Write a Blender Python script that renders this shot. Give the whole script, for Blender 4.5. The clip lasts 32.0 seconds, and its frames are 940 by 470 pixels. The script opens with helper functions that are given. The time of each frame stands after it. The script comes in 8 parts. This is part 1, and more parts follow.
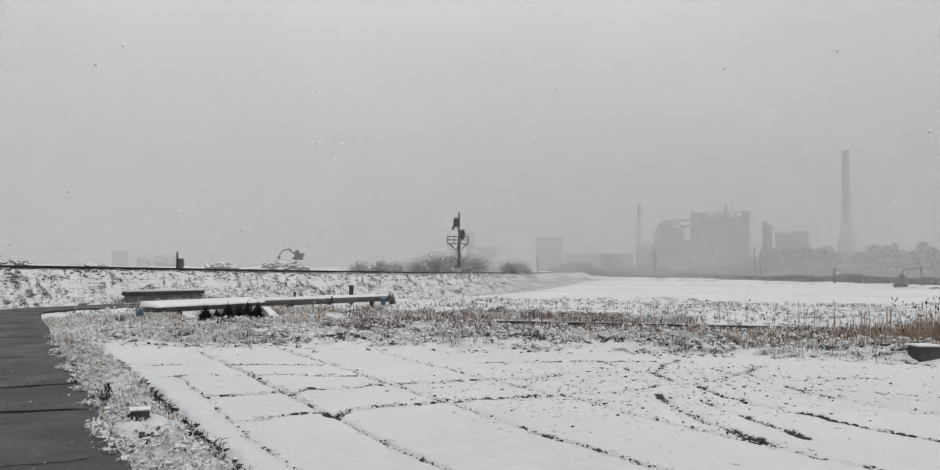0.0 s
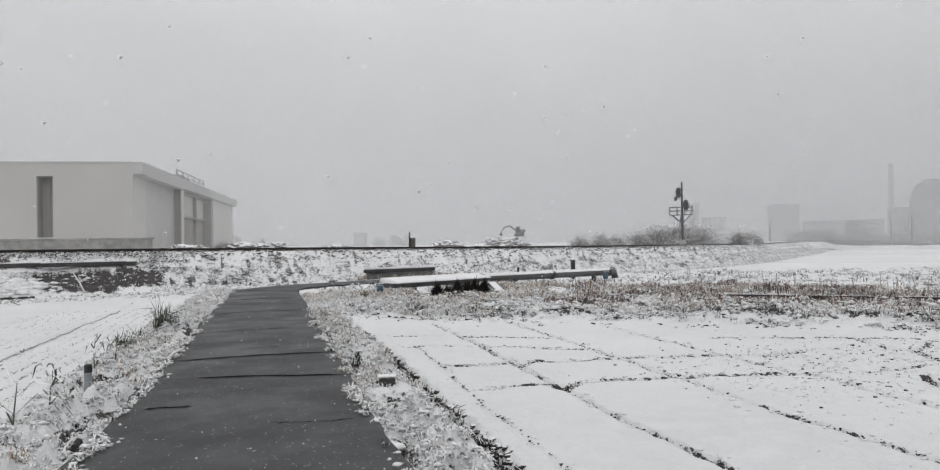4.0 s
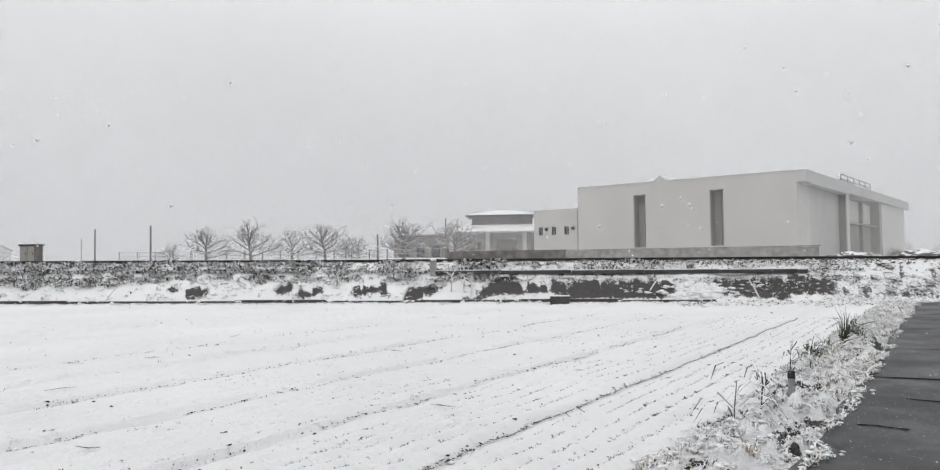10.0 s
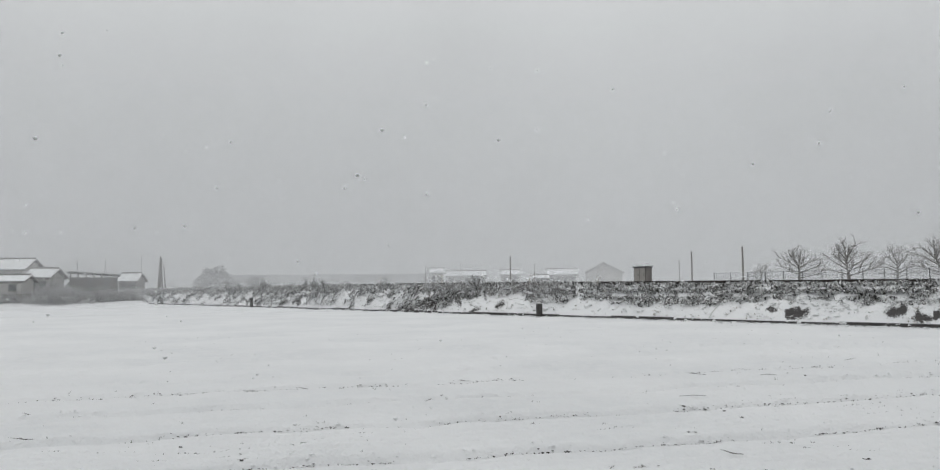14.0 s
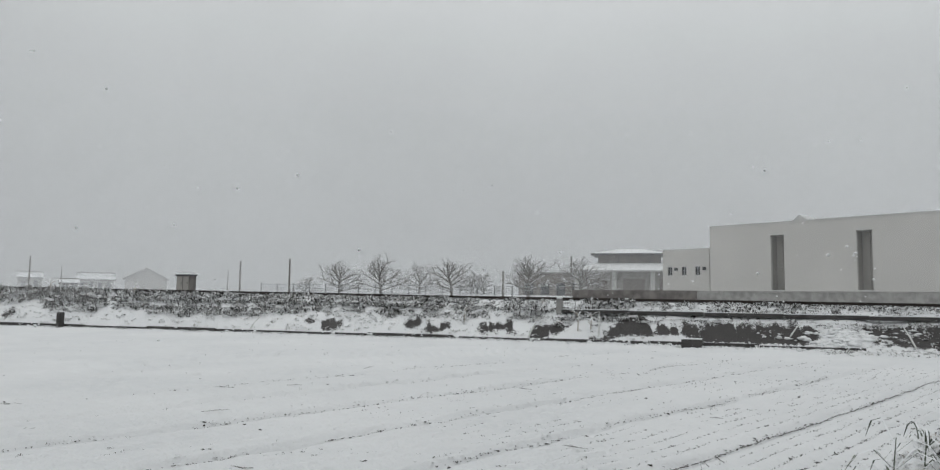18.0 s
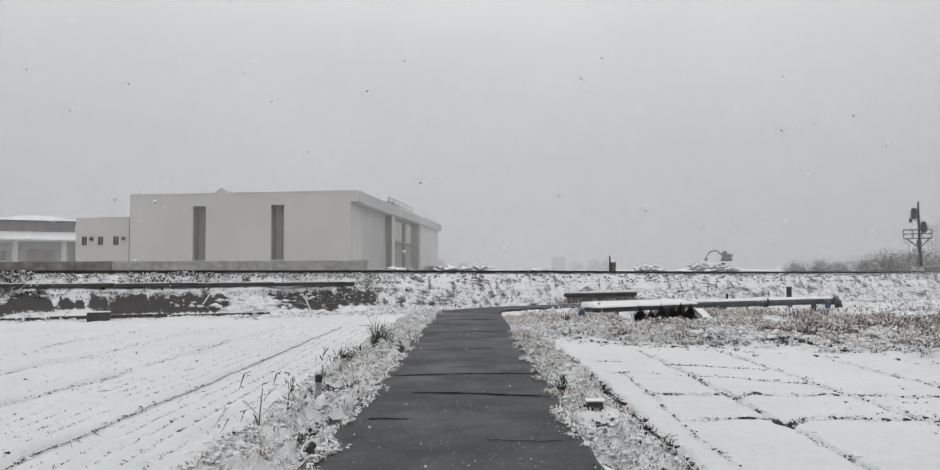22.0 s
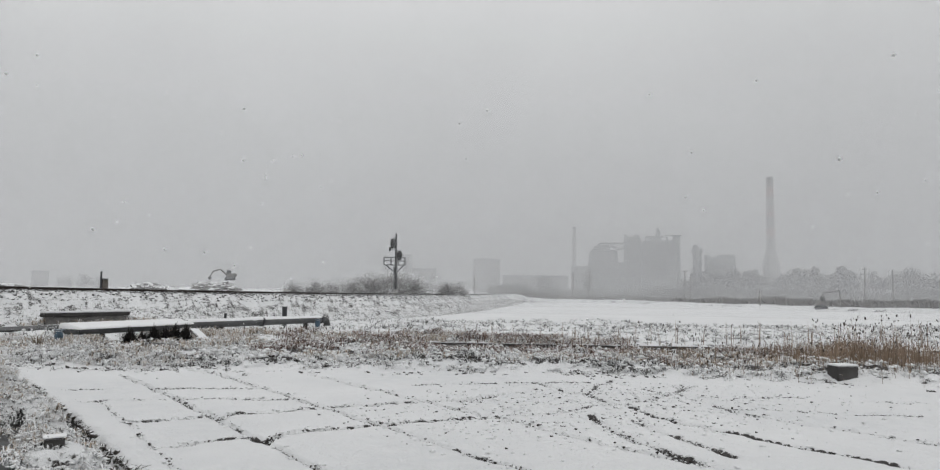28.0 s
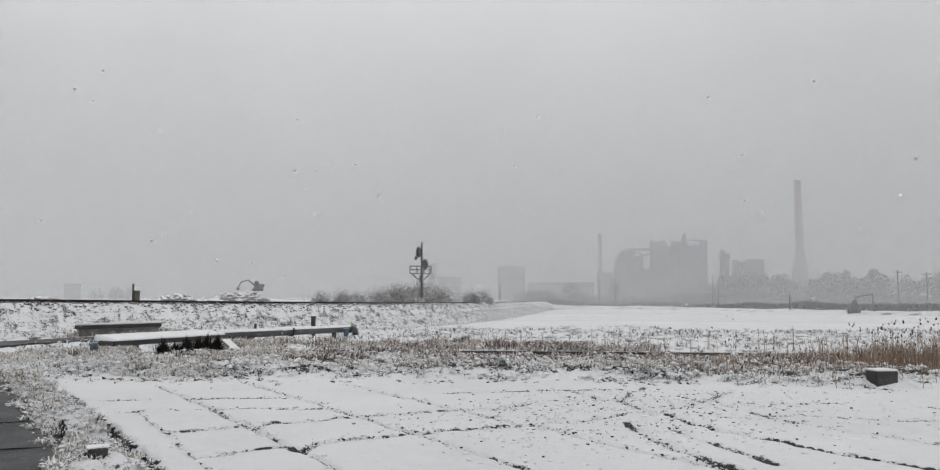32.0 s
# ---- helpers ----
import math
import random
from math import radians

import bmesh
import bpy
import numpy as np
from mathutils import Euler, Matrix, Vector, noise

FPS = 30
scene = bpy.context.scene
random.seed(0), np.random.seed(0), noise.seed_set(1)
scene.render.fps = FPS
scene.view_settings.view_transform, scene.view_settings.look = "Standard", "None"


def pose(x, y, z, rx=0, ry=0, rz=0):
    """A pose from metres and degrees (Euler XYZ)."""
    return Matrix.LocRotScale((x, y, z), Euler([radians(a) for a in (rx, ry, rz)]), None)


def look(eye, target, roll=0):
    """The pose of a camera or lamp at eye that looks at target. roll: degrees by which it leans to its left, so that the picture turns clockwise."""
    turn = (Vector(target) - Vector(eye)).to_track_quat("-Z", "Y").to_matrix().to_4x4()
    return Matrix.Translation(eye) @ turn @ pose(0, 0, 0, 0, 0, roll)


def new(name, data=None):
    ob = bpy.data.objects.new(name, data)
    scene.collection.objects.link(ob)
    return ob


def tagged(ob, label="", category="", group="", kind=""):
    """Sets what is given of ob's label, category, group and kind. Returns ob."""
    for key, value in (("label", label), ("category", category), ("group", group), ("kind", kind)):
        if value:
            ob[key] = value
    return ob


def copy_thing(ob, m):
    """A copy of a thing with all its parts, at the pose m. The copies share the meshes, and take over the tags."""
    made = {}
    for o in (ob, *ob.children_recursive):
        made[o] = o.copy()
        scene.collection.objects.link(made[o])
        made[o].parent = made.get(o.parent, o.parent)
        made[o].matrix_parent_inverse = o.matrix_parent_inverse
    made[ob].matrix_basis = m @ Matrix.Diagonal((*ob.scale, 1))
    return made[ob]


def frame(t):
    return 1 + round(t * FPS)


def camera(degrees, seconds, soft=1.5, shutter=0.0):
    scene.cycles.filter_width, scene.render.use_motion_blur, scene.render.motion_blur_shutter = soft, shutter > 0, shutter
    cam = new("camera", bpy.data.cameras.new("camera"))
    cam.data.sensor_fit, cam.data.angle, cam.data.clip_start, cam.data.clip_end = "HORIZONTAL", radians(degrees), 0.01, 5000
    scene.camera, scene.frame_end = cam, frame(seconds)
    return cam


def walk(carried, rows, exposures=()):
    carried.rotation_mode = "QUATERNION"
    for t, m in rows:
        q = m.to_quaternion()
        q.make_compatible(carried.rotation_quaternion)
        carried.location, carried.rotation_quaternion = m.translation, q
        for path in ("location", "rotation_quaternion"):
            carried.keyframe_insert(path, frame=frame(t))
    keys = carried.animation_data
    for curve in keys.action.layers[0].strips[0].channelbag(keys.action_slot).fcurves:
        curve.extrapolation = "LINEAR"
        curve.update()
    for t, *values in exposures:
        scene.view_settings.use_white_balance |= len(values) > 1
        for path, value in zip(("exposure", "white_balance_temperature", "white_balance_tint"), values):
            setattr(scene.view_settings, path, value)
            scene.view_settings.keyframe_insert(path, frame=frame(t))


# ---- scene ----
cam = camera(64.42, 32.0, soft=1.22)
EYE = 1.6
PATH = [
    (0.0, 0.239, 0.079, 0.003, -31.67, 2.64, -0.42),
    (0.5, 0.272, 0.140, -0.018, -31.19, 2.64, 0.27),
    (1.0, 0.263, 0.120, -0.021, -29.95, 2.49, -0.12),
    (1.5, 0.266, 0.155, -0.029, -28.62, 1.77, -0.09),
    (2.0, 0.260, 0.166, -0.032, -27.40, 1.57, 0.05),
    (2.5, 0.262, 0.160, -0.033, -23.68, 1.24, 0.02),
    (3.0, 0.239, 0.164, -0.033, -19.50, 0.97, 0.17),
    (3.5, 0.207, 0.115, -0.020, -16.96, 0.61, 0.74),
    (5.5, 0.152, 0.122, 0.009, -9.09, 2.09, 0.37),
    (6.0, 0.090, 0.119, 0.021, -7.39, 2.41, 0.33),
    (6.5, 0.018, 0.103, 0.024, -6.17, 2.59, -0.29),
    (7.0, -0.058, 0.131, 0.018, -3.47, 2.40, -0.56),
    (7.5, -0.124, 0.123, 0.017, 0.67, 2.13, -0.89),
    (8.0, -0.193, 0.096, 0.016, 5.56, 2.12, -0.87),
    (8.5, -0.196, 0.128, 0.024, 11.27, 2.17, -1.05),
    (9.0, -0.191, 0.126, 0.028, 17.36, 2.23, -0.74),
    (9.5, -0.208, 0.051, 0.030, 24.12, 2.17, -0.07),
    (10.0, -0.241, 0.028, 0.029, 32.77, 2.08, 0.73),
    (10.5, -0.237, -0.087, -0.004, 41.19, 2.69, 0.98),
    (11.0, -0.282, -0.139, 0.001, 48.78, 2.72, 1.02),
    (11.5, -0.238, -0.245, 0.003, 55.58, 2.65, 1.54),
    (12.0, -0.269, -0.290, -0.013, 60.50, 2.69, 1.40),
    (12.5, -0.308, -0.318, 0.003, 65.41, 3.38, 1.32),
    (13.0, -0.336, -0.341, -0.002, 70.67, 3.73, 1.62),
    (13.5, -0.351, -0.363, -0.008, 74.39, 3.91, 1.41),
    (15.5, -0.378, -0.423, 0.022, 76.80, 4.36, 0.11),
    (16.0, -0.364, -0.407, 0.022, 75.62, 4.70, 0.01),
    (16.5, -0.250, -0.354, 0.022, 70.32, 4.80, 0.04),
    (17.0, -0.270, -0.297, 0.033, 62.32, 4.99, -0.21),
    (17.5, -0.237, -0.212, 0.042, 52.48, 4.92, -0.13),
    (18.0, -0.268, -0.137, 0.048, 42.23, 4.93, -0.71),
    (18.5, -0.244, -0.021, 0.004, 31.71, 5.27, -0.49),
    (19.0, -0.228, -0.014, 0.007, 25.16, 5.40, -0.34),
    (19.5, -0.217, -0.000, 0.001, 20.59, 5.19, 0.26),
    (20.0, -0.200, 0.086, -0.003, 15.85, 4.96, 0.18),
    (20.5, -0.117, 0.139, -0.023, 11.84, 4.73, 0.09),
    (21.0, -0.027, 0.104, -0.035, 7.52, 2.96, 1.32),
    (21.5, 0.036, 0.113, -0.029, 3.04, 2.86, 1.09),
    (22.0, 0.082, 0.111, -0.028, 0.18, 2.83, 0.44),
    (22.5, 0.127, 0.087, -0.025, -2.91, 2.90, 0.86),
    (23.0, 0.180, 0.092, -0.029, -7.47, 3.42, 0.61),
    (23.5, 0.215, 0.097, -0.021, -11.41, 3.45, 0.72),
    (24.0, 0.238, 0.099, -0.019, -16.02, 3.55, -0.30),
    (24.5, 0.242, 0.161, -0.019, -20.11, 3.66, 0.06),
    (25.0, 0.225, 0.128, -0.007, -24.64, 4.44, 0.06),
    (25.5, 0.229, 0.086, 0.008, -27.27, 4.67, 0.15),
    (27.5, 0.262, 0.068, 0.007, -35.02, 4.49, -0.35),
    (28.0, 0.267, 0.075, 0.000, -36.49, 4.33, -0.61),
    (28.5, 0.279, 0.089, -0.004, -38.01, 3.80, -0.60),
    (29.0, 0.288, 0.080, -0.007, -39.41, 3.71, -0.86),
    (29.5, 0.286, 0.077, -0.009, -39.97, 3.58, -1.05),
    (30.0, 0.279, 0.079, -0.003, -38.18, 3.64, -1.10),
    (30.5, 0.264, 0.071, 0.005, -37.35, 4.09, -0.17),
    (31.0, 0.254, 0.099, 0.006, -36.81, 4.17, -0.18),
    (31.5, 0.217, 0.114, 0.007, -34.81, 4.46, 0.05),
    (32.0, 0.182, 0.143, -0.004, -34.57, 4.93, 0.04),
]
walk(cam, [(t, pose(x, y, EYE + z, 90 + pitch, roll, yaw)) for t, x, y, z, yaw, pitch, roll in PATH],
     exposures=[(0.0, 0.01, 6500, 10.0), (2.0, 0.07, 6500, 10.0), (3.5, 0.11, 6500, 10.0), (6.0, 0.08, 6500, 10.0), (7.0, 0.05, 6500, 10.0), (8.0, 0.03, 6500, 10.0), (8.5, 0.20, 6500, 10.0), (9.0, 0.38, 6500, 10.0), (10.0, 0.39, 6500, 10.0), (11.0, 0.17, 6500, 10.0), (12.0, 0.03, 6500, 10.0), (13.5, 0.00, 6455, 8.5), (16.0, -0.06, 6380, 6.5), (17.0, -0.06, 6380, 6.5), (18.0, -0.09, 6380, 6.5), (19.0, 0.05, 6440, 7.5), (20.0, 0.12, 6500, 10.0), (21.5, 0.16, 6500, 9.9), (23.0, -0.02, 6500, 9.8), (25.0, -0.02, 6500, 9.6), (28.0, -0.02, 6500, 9.0), (32.0, -0.01, 6500, 10.0)])

# ---- overcast snow-sky light ----
world = bpy.data.worlds.new("overcast_sky")
scene.world = world
world.use_nodes = True
wn, wl = world.node_tree.nodes, world.node_tree.links
wn.clear()
sky = wn.new("ShaderNodeTexSky")
sky.sky_type, sky.sun_disc = "NISHITA", False
sky.sun_elevation, sky.sun_rotation = radians(35), radians(200)
grey = wn.new("ShaderNodeHueSaturation")
grey.inputs["Saturation"].default_value = 0.04
wl.new(sky.outputs[0], grey.inputs["Color"])
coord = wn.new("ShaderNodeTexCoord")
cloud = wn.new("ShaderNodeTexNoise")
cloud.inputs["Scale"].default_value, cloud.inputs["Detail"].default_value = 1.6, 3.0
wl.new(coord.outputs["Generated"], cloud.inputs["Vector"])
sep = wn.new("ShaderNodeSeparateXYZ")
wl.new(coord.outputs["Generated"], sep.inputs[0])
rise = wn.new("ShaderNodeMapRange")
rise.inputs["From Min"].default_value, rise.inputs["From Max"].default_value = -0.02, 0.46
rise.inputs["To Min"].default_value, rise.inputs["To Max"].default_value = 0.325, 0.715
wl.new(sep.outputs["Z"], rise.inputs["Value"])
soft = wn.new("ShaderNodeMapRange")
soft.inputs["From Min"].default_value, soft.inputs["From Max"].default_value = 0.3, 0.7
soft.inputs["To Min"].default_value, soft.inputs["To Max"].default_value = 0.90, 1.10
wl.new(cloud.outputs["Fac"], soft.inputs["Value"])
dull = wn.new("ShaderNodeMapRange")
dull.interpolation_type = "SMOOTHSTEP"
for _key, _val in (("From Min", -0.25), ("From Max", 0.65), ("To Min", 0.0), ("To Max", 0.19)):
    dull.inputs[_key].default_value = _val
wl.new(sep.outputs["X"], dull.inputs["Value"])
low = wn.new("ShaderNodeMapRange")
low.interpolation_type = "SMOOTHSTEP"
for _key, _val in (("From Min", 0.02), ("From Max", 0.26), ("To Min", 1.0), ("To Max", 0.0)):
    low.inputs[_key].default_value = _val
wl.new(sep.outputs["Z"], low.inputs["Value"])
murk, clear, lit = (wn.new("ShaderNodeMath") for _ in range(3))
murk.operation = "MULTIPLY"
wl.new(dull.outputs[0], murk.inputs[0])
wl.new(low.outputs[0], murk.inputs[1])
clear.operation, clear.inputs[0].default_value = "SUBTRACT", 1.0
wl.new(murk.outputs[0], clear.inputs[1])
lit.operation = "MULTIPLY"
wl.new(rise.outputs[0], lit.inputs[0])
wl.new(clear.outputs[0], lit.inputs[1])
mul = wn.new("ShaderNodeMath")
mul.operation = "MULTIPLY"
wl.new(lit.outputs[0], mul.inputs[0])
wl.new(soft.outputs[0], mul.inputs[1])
tint = wn.new("ShaderNodeCombineColor")
for k, g in enumerate((0.994, 1.0, 1.016)):
    m = wn.new("ShaderNodeMath")
    m.operation, m.inputs[1].default_value = "MULTIPLY", g
    wl.new(mul.outputs[0], m.inputs[0])
    wl.new(m.outputs[0], tint.inputs[k])
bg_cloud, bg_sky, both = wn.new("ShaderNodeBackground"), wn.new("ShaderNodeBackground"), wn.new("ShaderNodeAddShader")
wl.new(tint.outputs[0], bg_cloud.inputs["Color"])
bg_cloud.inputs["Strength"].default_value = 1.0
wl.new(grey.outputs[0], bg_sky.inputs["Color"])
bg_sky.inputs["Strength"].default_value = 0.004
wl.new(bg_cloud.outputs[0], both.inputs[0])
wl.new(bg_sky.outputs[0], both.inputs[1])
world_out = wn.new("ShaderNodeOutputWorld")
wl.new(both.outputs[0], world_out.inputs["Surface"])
sun_data = bpy.data.lights.new("sun", "SUN")
sun_data.energy, sun_data.angle, sun_data.color = 0.50, radians(60), (1.0, 0.98, 0.96)
sun = new("sun", sun_data)
sun.matrix_world = look((0, 0, 60), (14, 30, 0))

# ---- materials ----
def material(name):
    m = bpy.data.materials.new(name)
    m.use_nodes = True
    n = m.node_tree.nodes
    return m, n, m.node_tree.links, n["Principled BSDF"]


def noise_tex(n, l, scale, detail=4.0, rough=0.55, vector=None):
    tx = n.new("ShaderNodeTexNoise")
    tx.inputs["Scale"].default_value, tx.inputs["Detail"].default_value, tx.inputs["Roughness"].default_value = scale, detail, rough
    if vector is None:
        c = n.new("ShaderNodeTexCoord")
        vector = c.outputs["Object"]
    l.new(vector, tx.inputs["Vector"])
    return tx


def ramp(n, l, src, a, b, lo=0.0, hi=1.0):
    r = n.new("ShaderNodeMapRange")
    r.interpolation_type = "SMOOTHSTEP"
    for k, v in (("From Min", a), ("From Max", b), ("To Min", lo), ("To Max", hi)):
        r.inputs[k].default_value = v
    l.new(src, r.inputs["Value"])
    return r.outputs[0]


def math_node(n, l, op, a, b):
    m = n.new("ShaderNodeMath")
    m.operation = op
    for k, v in ((0, a), (1, b)):
        if isinstance(v, (int, float)):
            m.inputs[k].default_value = v
        else:
            l.new(v, m.inputs[k])
    return m.outputs[0]


def mix_col(n, l, fac, a, b):
    m = n.new("ShaderNodeMix")
    m.data_type = "RGBA"
    if isinstance(fac, (int, float)):
        m.inputs[0].default_value = fac
    else:
        l.new(fac, m.inputs[0])
    for k, v in ((6, a), (7, b)):
        if isinstance(v, tuple):
            m.inputs[k].default_value = (*v, 1)
        else:
            l.new(v, m.inputs[k])
    return m.outputs[2]


def add_bump(n, l, bsdf, height, strength=0.4, distance=0.02):
    b = n.new("ShaderNodeBump")
    b.inputs["Strength"].default_value, b.inputs["Distance"].default_value = strength, distance
    l.new(height, b.inputs["Height"])
    l.new(b.outputs[0], bsdf.inputs["Normal"])


SNOW = (0.80, 0.81, 0.82)


def plain(name, col, rough=0.7, var=0.18, scale=3.0, metal=0.0, snow=0.0, grain=40.0, bump=0.25, island=False, snow_scale=6.0, depth=0.01):
    """One weathered surface: colour that varies at two scales, fine relief, and settled snow on what faces up."""
    m, n, l, b = material(name)
    big, fine = noise_tex(n, l, scale, 3.0), noise_tex(n, l, grain, 3.0)
    dark, light = tuple(c * (1 - var) for c in col), tuple(min(1, c * (1 + var)) for c in col)
    f = math_node(n, l, "ADD", math_node(n, l, "MULTIPLY", big.outputs[0], 0.65), math_node(n, l, "MULTIPLY", fine.outputs[0], 0.35))
    f = ramp(n, l, f, 0.33, 0.67)
    g = n.new("ShaderNodeNewGeometry")
    if island:
        f = math_node(n, l, "ADD", math_node(n, l, "MULTIPLY", f, 0.3), math_node(n, l, "MULTIPLY", g.outputs["Random Per Island"], 0.7))
    c = mix_col(n, l, f, dark, light)
    if snow > 0:
        s = n.new("ShaderNodeSeparateXYZ")
        l.new(g.outputs["Normal"], s.inputs[0])
        sn = noise_tex(n, l, snow_scale, 4.0)
        v = math_node(n, l, "ADD", s.outputs["Z"], math_node(n, l, "MULTIPLY", math_node(n, l, "SUBTRACT", sn.outputs[0], 0.5), 1.6))
        k = ramp(n, l, v, 0.95 - snow, 1.1 - snow)
        c = mix_col(n, l, k, c, SNOW)
    l.new(c, b.inputs["Base Color"])
    b.inputs["Roughness"].default_value, b.inputs["Metallic"].default_value = rough, metal
    if bump:
        add_bump(n, l, b, fine.outputs[0], bump, depth)
    return m


def mottled(name, dark, tan, a, b, grain=25.0):
    """Leaves and blades that differ one by one: some dark, some dry, the rest caked with snow."""
    m, n, l, bs = material(name)
    g = n.new("ShaderNodeNewGeometry")
    r = g.outputs["Random Per Island"]
    fine = noise_tex(n, l, grain, 3.0)
    r = math_node(n, l, "ADD", r, math_node(n, l, "MULTIPLY", math_node(n, l, "SUBTRACT", fine.outputs[0], 0.5), 0.5))
    c = mix_col(n, l, ramp(n, l, r, a - 0.04, a + 0.04), dark, tan)
    c = mix_col(n, l, ramp(n, l, r, b - 0.06, b + 0.06), c, (0.79, 0.795, 0.80))
    l.new(c, bs.inputs["Base Color"])
    bs.inputs["Roughness"].default_value = 0.85
    return m


def ground_material():
    """Snow over soil: the attribute 'bare' says how thin the snow lies there, and also darkens hollows for shade."""
    m, n, l, b = material("snow_on_soil")
    a = n.new("ShaderNodeAttribute")
    a.attribute_name = "bare"
    fine, mid, big = noise_tex(n, l, 14.0, 5.0, 0.7), noise_tex(n, l, 3.5, 4.0), noise_tex(n, l, 0.25, 3.0)
    v = math_node(n, l, "ADD", a.outputs["Fac"], math_node(n, l, "MULTIPLY", math_node(n, l, "SUBTRACT", fine.outputs[0], 0.5), 1.1))
    v = math_node(n, l, "ADD", v, math_node(n, l, "MULTIPLY", math_node(n, l, "SUBTRACT", mid.outputs[0], 0.5), 0.8))
    k = ramp(n, l, v, 0.50, 0.62)
    soil = mix_col(n, l, ramp(n, l, noise_tex(n, l, 30.0).outputs[0], 0.3, 0.7), (0.027, 0.025, 0.025), (0.078, 0.072, 0.069))
    white = mix_col(n, l, ramp(n, l, big.outputs[0], 0.3, 0.7), (0.71, 0.72, 0.73), (0.80, 0.805, 0.81))
    white = mix_col(n, l, ramp(n, l, mid.outputs[0], 0.35, 0.75), white, (0.765, 0.77, 0.775))
    l.new(mix_col(n, l, k, white, soil), b.inputs["Base Color"])
    b.inputs["Roughness"].default_value = 0.85
    h = math_node(n, l, "ADD", math_node(n, l, "MULTIPLY", fine.outputs[0], 0.55), mid.outputs[0])
    h = math_node(n, l, "SUBTRACT", h, math_node(n, l, "MULTIPLY", k, 0.5))
    add_bump(n, l, b, h, 0.9, 0.06)
    return m


def asphalt_material():
    m, n, l, b = material("wet_asphalt")
    grain, patch, stain = noise_tex(n, l, 160.0, 3.0, 0.8), noise_tex(n, l, 0.7, 6.0, 0.65), noise_tex(n, l, 5.0, 4.0)
    c = mix_col(n, l, ramp(n, l, patch.outputs[0], 0.34, 0.66), (0.012, 0.013, 0.0143), (0.025, 0.0265, 0.028))
    c = mix_col(n, l, math_node(n, l, "MULTIPLY", ramp(n, l, stain.outputs[0], 0.52, 0.72), 0.6), c, (0.0105, 0.0113, 0.0125))
    c = mix_col(n, l, math_node(n, l, "MULTIPLY", ramp(n, l, grain.outputs[0], 0.55, 0.75), 0.5), c, (0.11, 0.11, 0.11))
    flecks = noise_tex(n, l, 34.0, 2.0)
    c = mix_col(n, l, ramp(n, l, flecks.outputs[0], 0.69, 0.73), c, (0.6, 0.61, 0.62))
    l.new(c, b.inputs["Base Color"])
    l.new(ramp(n, l, patch.outputs[0], 0.3, 0.7, 0.44, 0.70), b.inputs["Roughness"])
    b.inputs["Specular IOR Level"].default_value = 0.5
    add_bump(n, l, b, grain.outputs[0], 0.25, 0.003)
    return m


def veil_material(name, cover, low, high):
    """Translucent sheet standing in for snowy haze: lets most light by and scatters the rest."""
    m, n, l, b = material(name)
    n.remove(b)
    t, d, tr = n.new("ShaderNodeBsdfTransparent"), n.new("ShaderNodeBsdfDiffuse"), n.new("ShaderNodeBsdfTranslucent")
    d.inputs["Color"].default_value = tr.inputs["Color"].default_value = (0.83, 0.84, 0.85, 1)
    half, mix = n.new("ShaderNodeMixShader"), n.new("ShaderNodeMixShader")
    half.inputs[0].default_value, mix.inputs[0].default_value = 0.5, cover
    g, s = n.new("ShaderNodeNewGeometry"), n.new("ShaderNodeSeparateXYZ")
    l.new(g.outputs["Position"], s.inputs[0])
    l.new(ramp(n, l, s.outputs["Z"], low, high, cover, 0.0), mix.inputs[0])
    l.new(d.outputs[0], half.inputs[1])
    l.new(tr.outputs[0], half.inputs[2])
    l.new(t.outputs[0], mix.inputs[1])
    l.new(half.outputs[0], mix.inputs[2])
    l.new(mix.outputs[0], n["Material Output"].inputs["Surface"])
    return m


M_GROUND = ground_material()
M_ASPHALT = asphalt_material()
M_SNOW = plain("settled_snow", (0.80, 0.805, 0.81), 0.85, 0.04, 2.0, grain=18.0, bump=0.5, depth=0.02)
M_CLOD = plain("snow_clods", (0.80, 0.805, 0.81), 0.85, 0.05, 5.0, grain=25.0, bump=0.5, island=True, depth=0.02)
M_CONCRETE = plain("weathered_concrete", (0.30, 0.295, 0.285), 0.85, 0.25, 2.0, snow=0.45, grain=60.0)
M_DARKCON = plain("dark_wet_concrete", (0.048, 0.045, 0.043), 0.7, 0.35, 3.0, snow=0.25, grain=50.0)
M_RAIL = plain("rusty_rail_steel", (0.035, 0.028, 0.025), 0.5, 0.3, 2.0, metal=0.6, grain=80.0)
M_SLEEPER = plain("tarred_sleeper", (0.04, 0.036, 0.033), 0.9, 0.3, 4.0, snow=0.45)
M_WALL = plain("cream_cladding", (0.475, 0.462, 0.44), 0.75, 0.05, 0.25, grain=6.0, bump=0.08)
M_WALLSIDE = plain("pale_wall", (0.53, 0.52, 0.50), 0.75, 0.05, 0.3, grain=8.0, bump=0.1)
M_SHUTTER = plain("grey_shutter", (0.44, 0.435, 0.42), 0.5, 0.07, 0.5, grain=5.0, bump=0.1)
M_RECESS = plain("grey_brown_panel", (0.30, 0.285, 0.265), 0.7, 0.08, 0.6, grain=8.0, bump=0.1)
M_FASCIA = plain("grey_fascia", (0.45, 0.445, 0.435), 0.6, 0.05, 0.4, snow=0.2, grain=6.0, bump=0.1)
M_UMBER = plain("umber_tile_wall", (0.20, 0.175, 0.16), 0.8, 0.15, 0.8, grain=12.0)
M_GLASS = plain("dark_window_glass", (0.03, 0.033, 0.036), 0.12, 0.2, 2.0, bump=0.0)
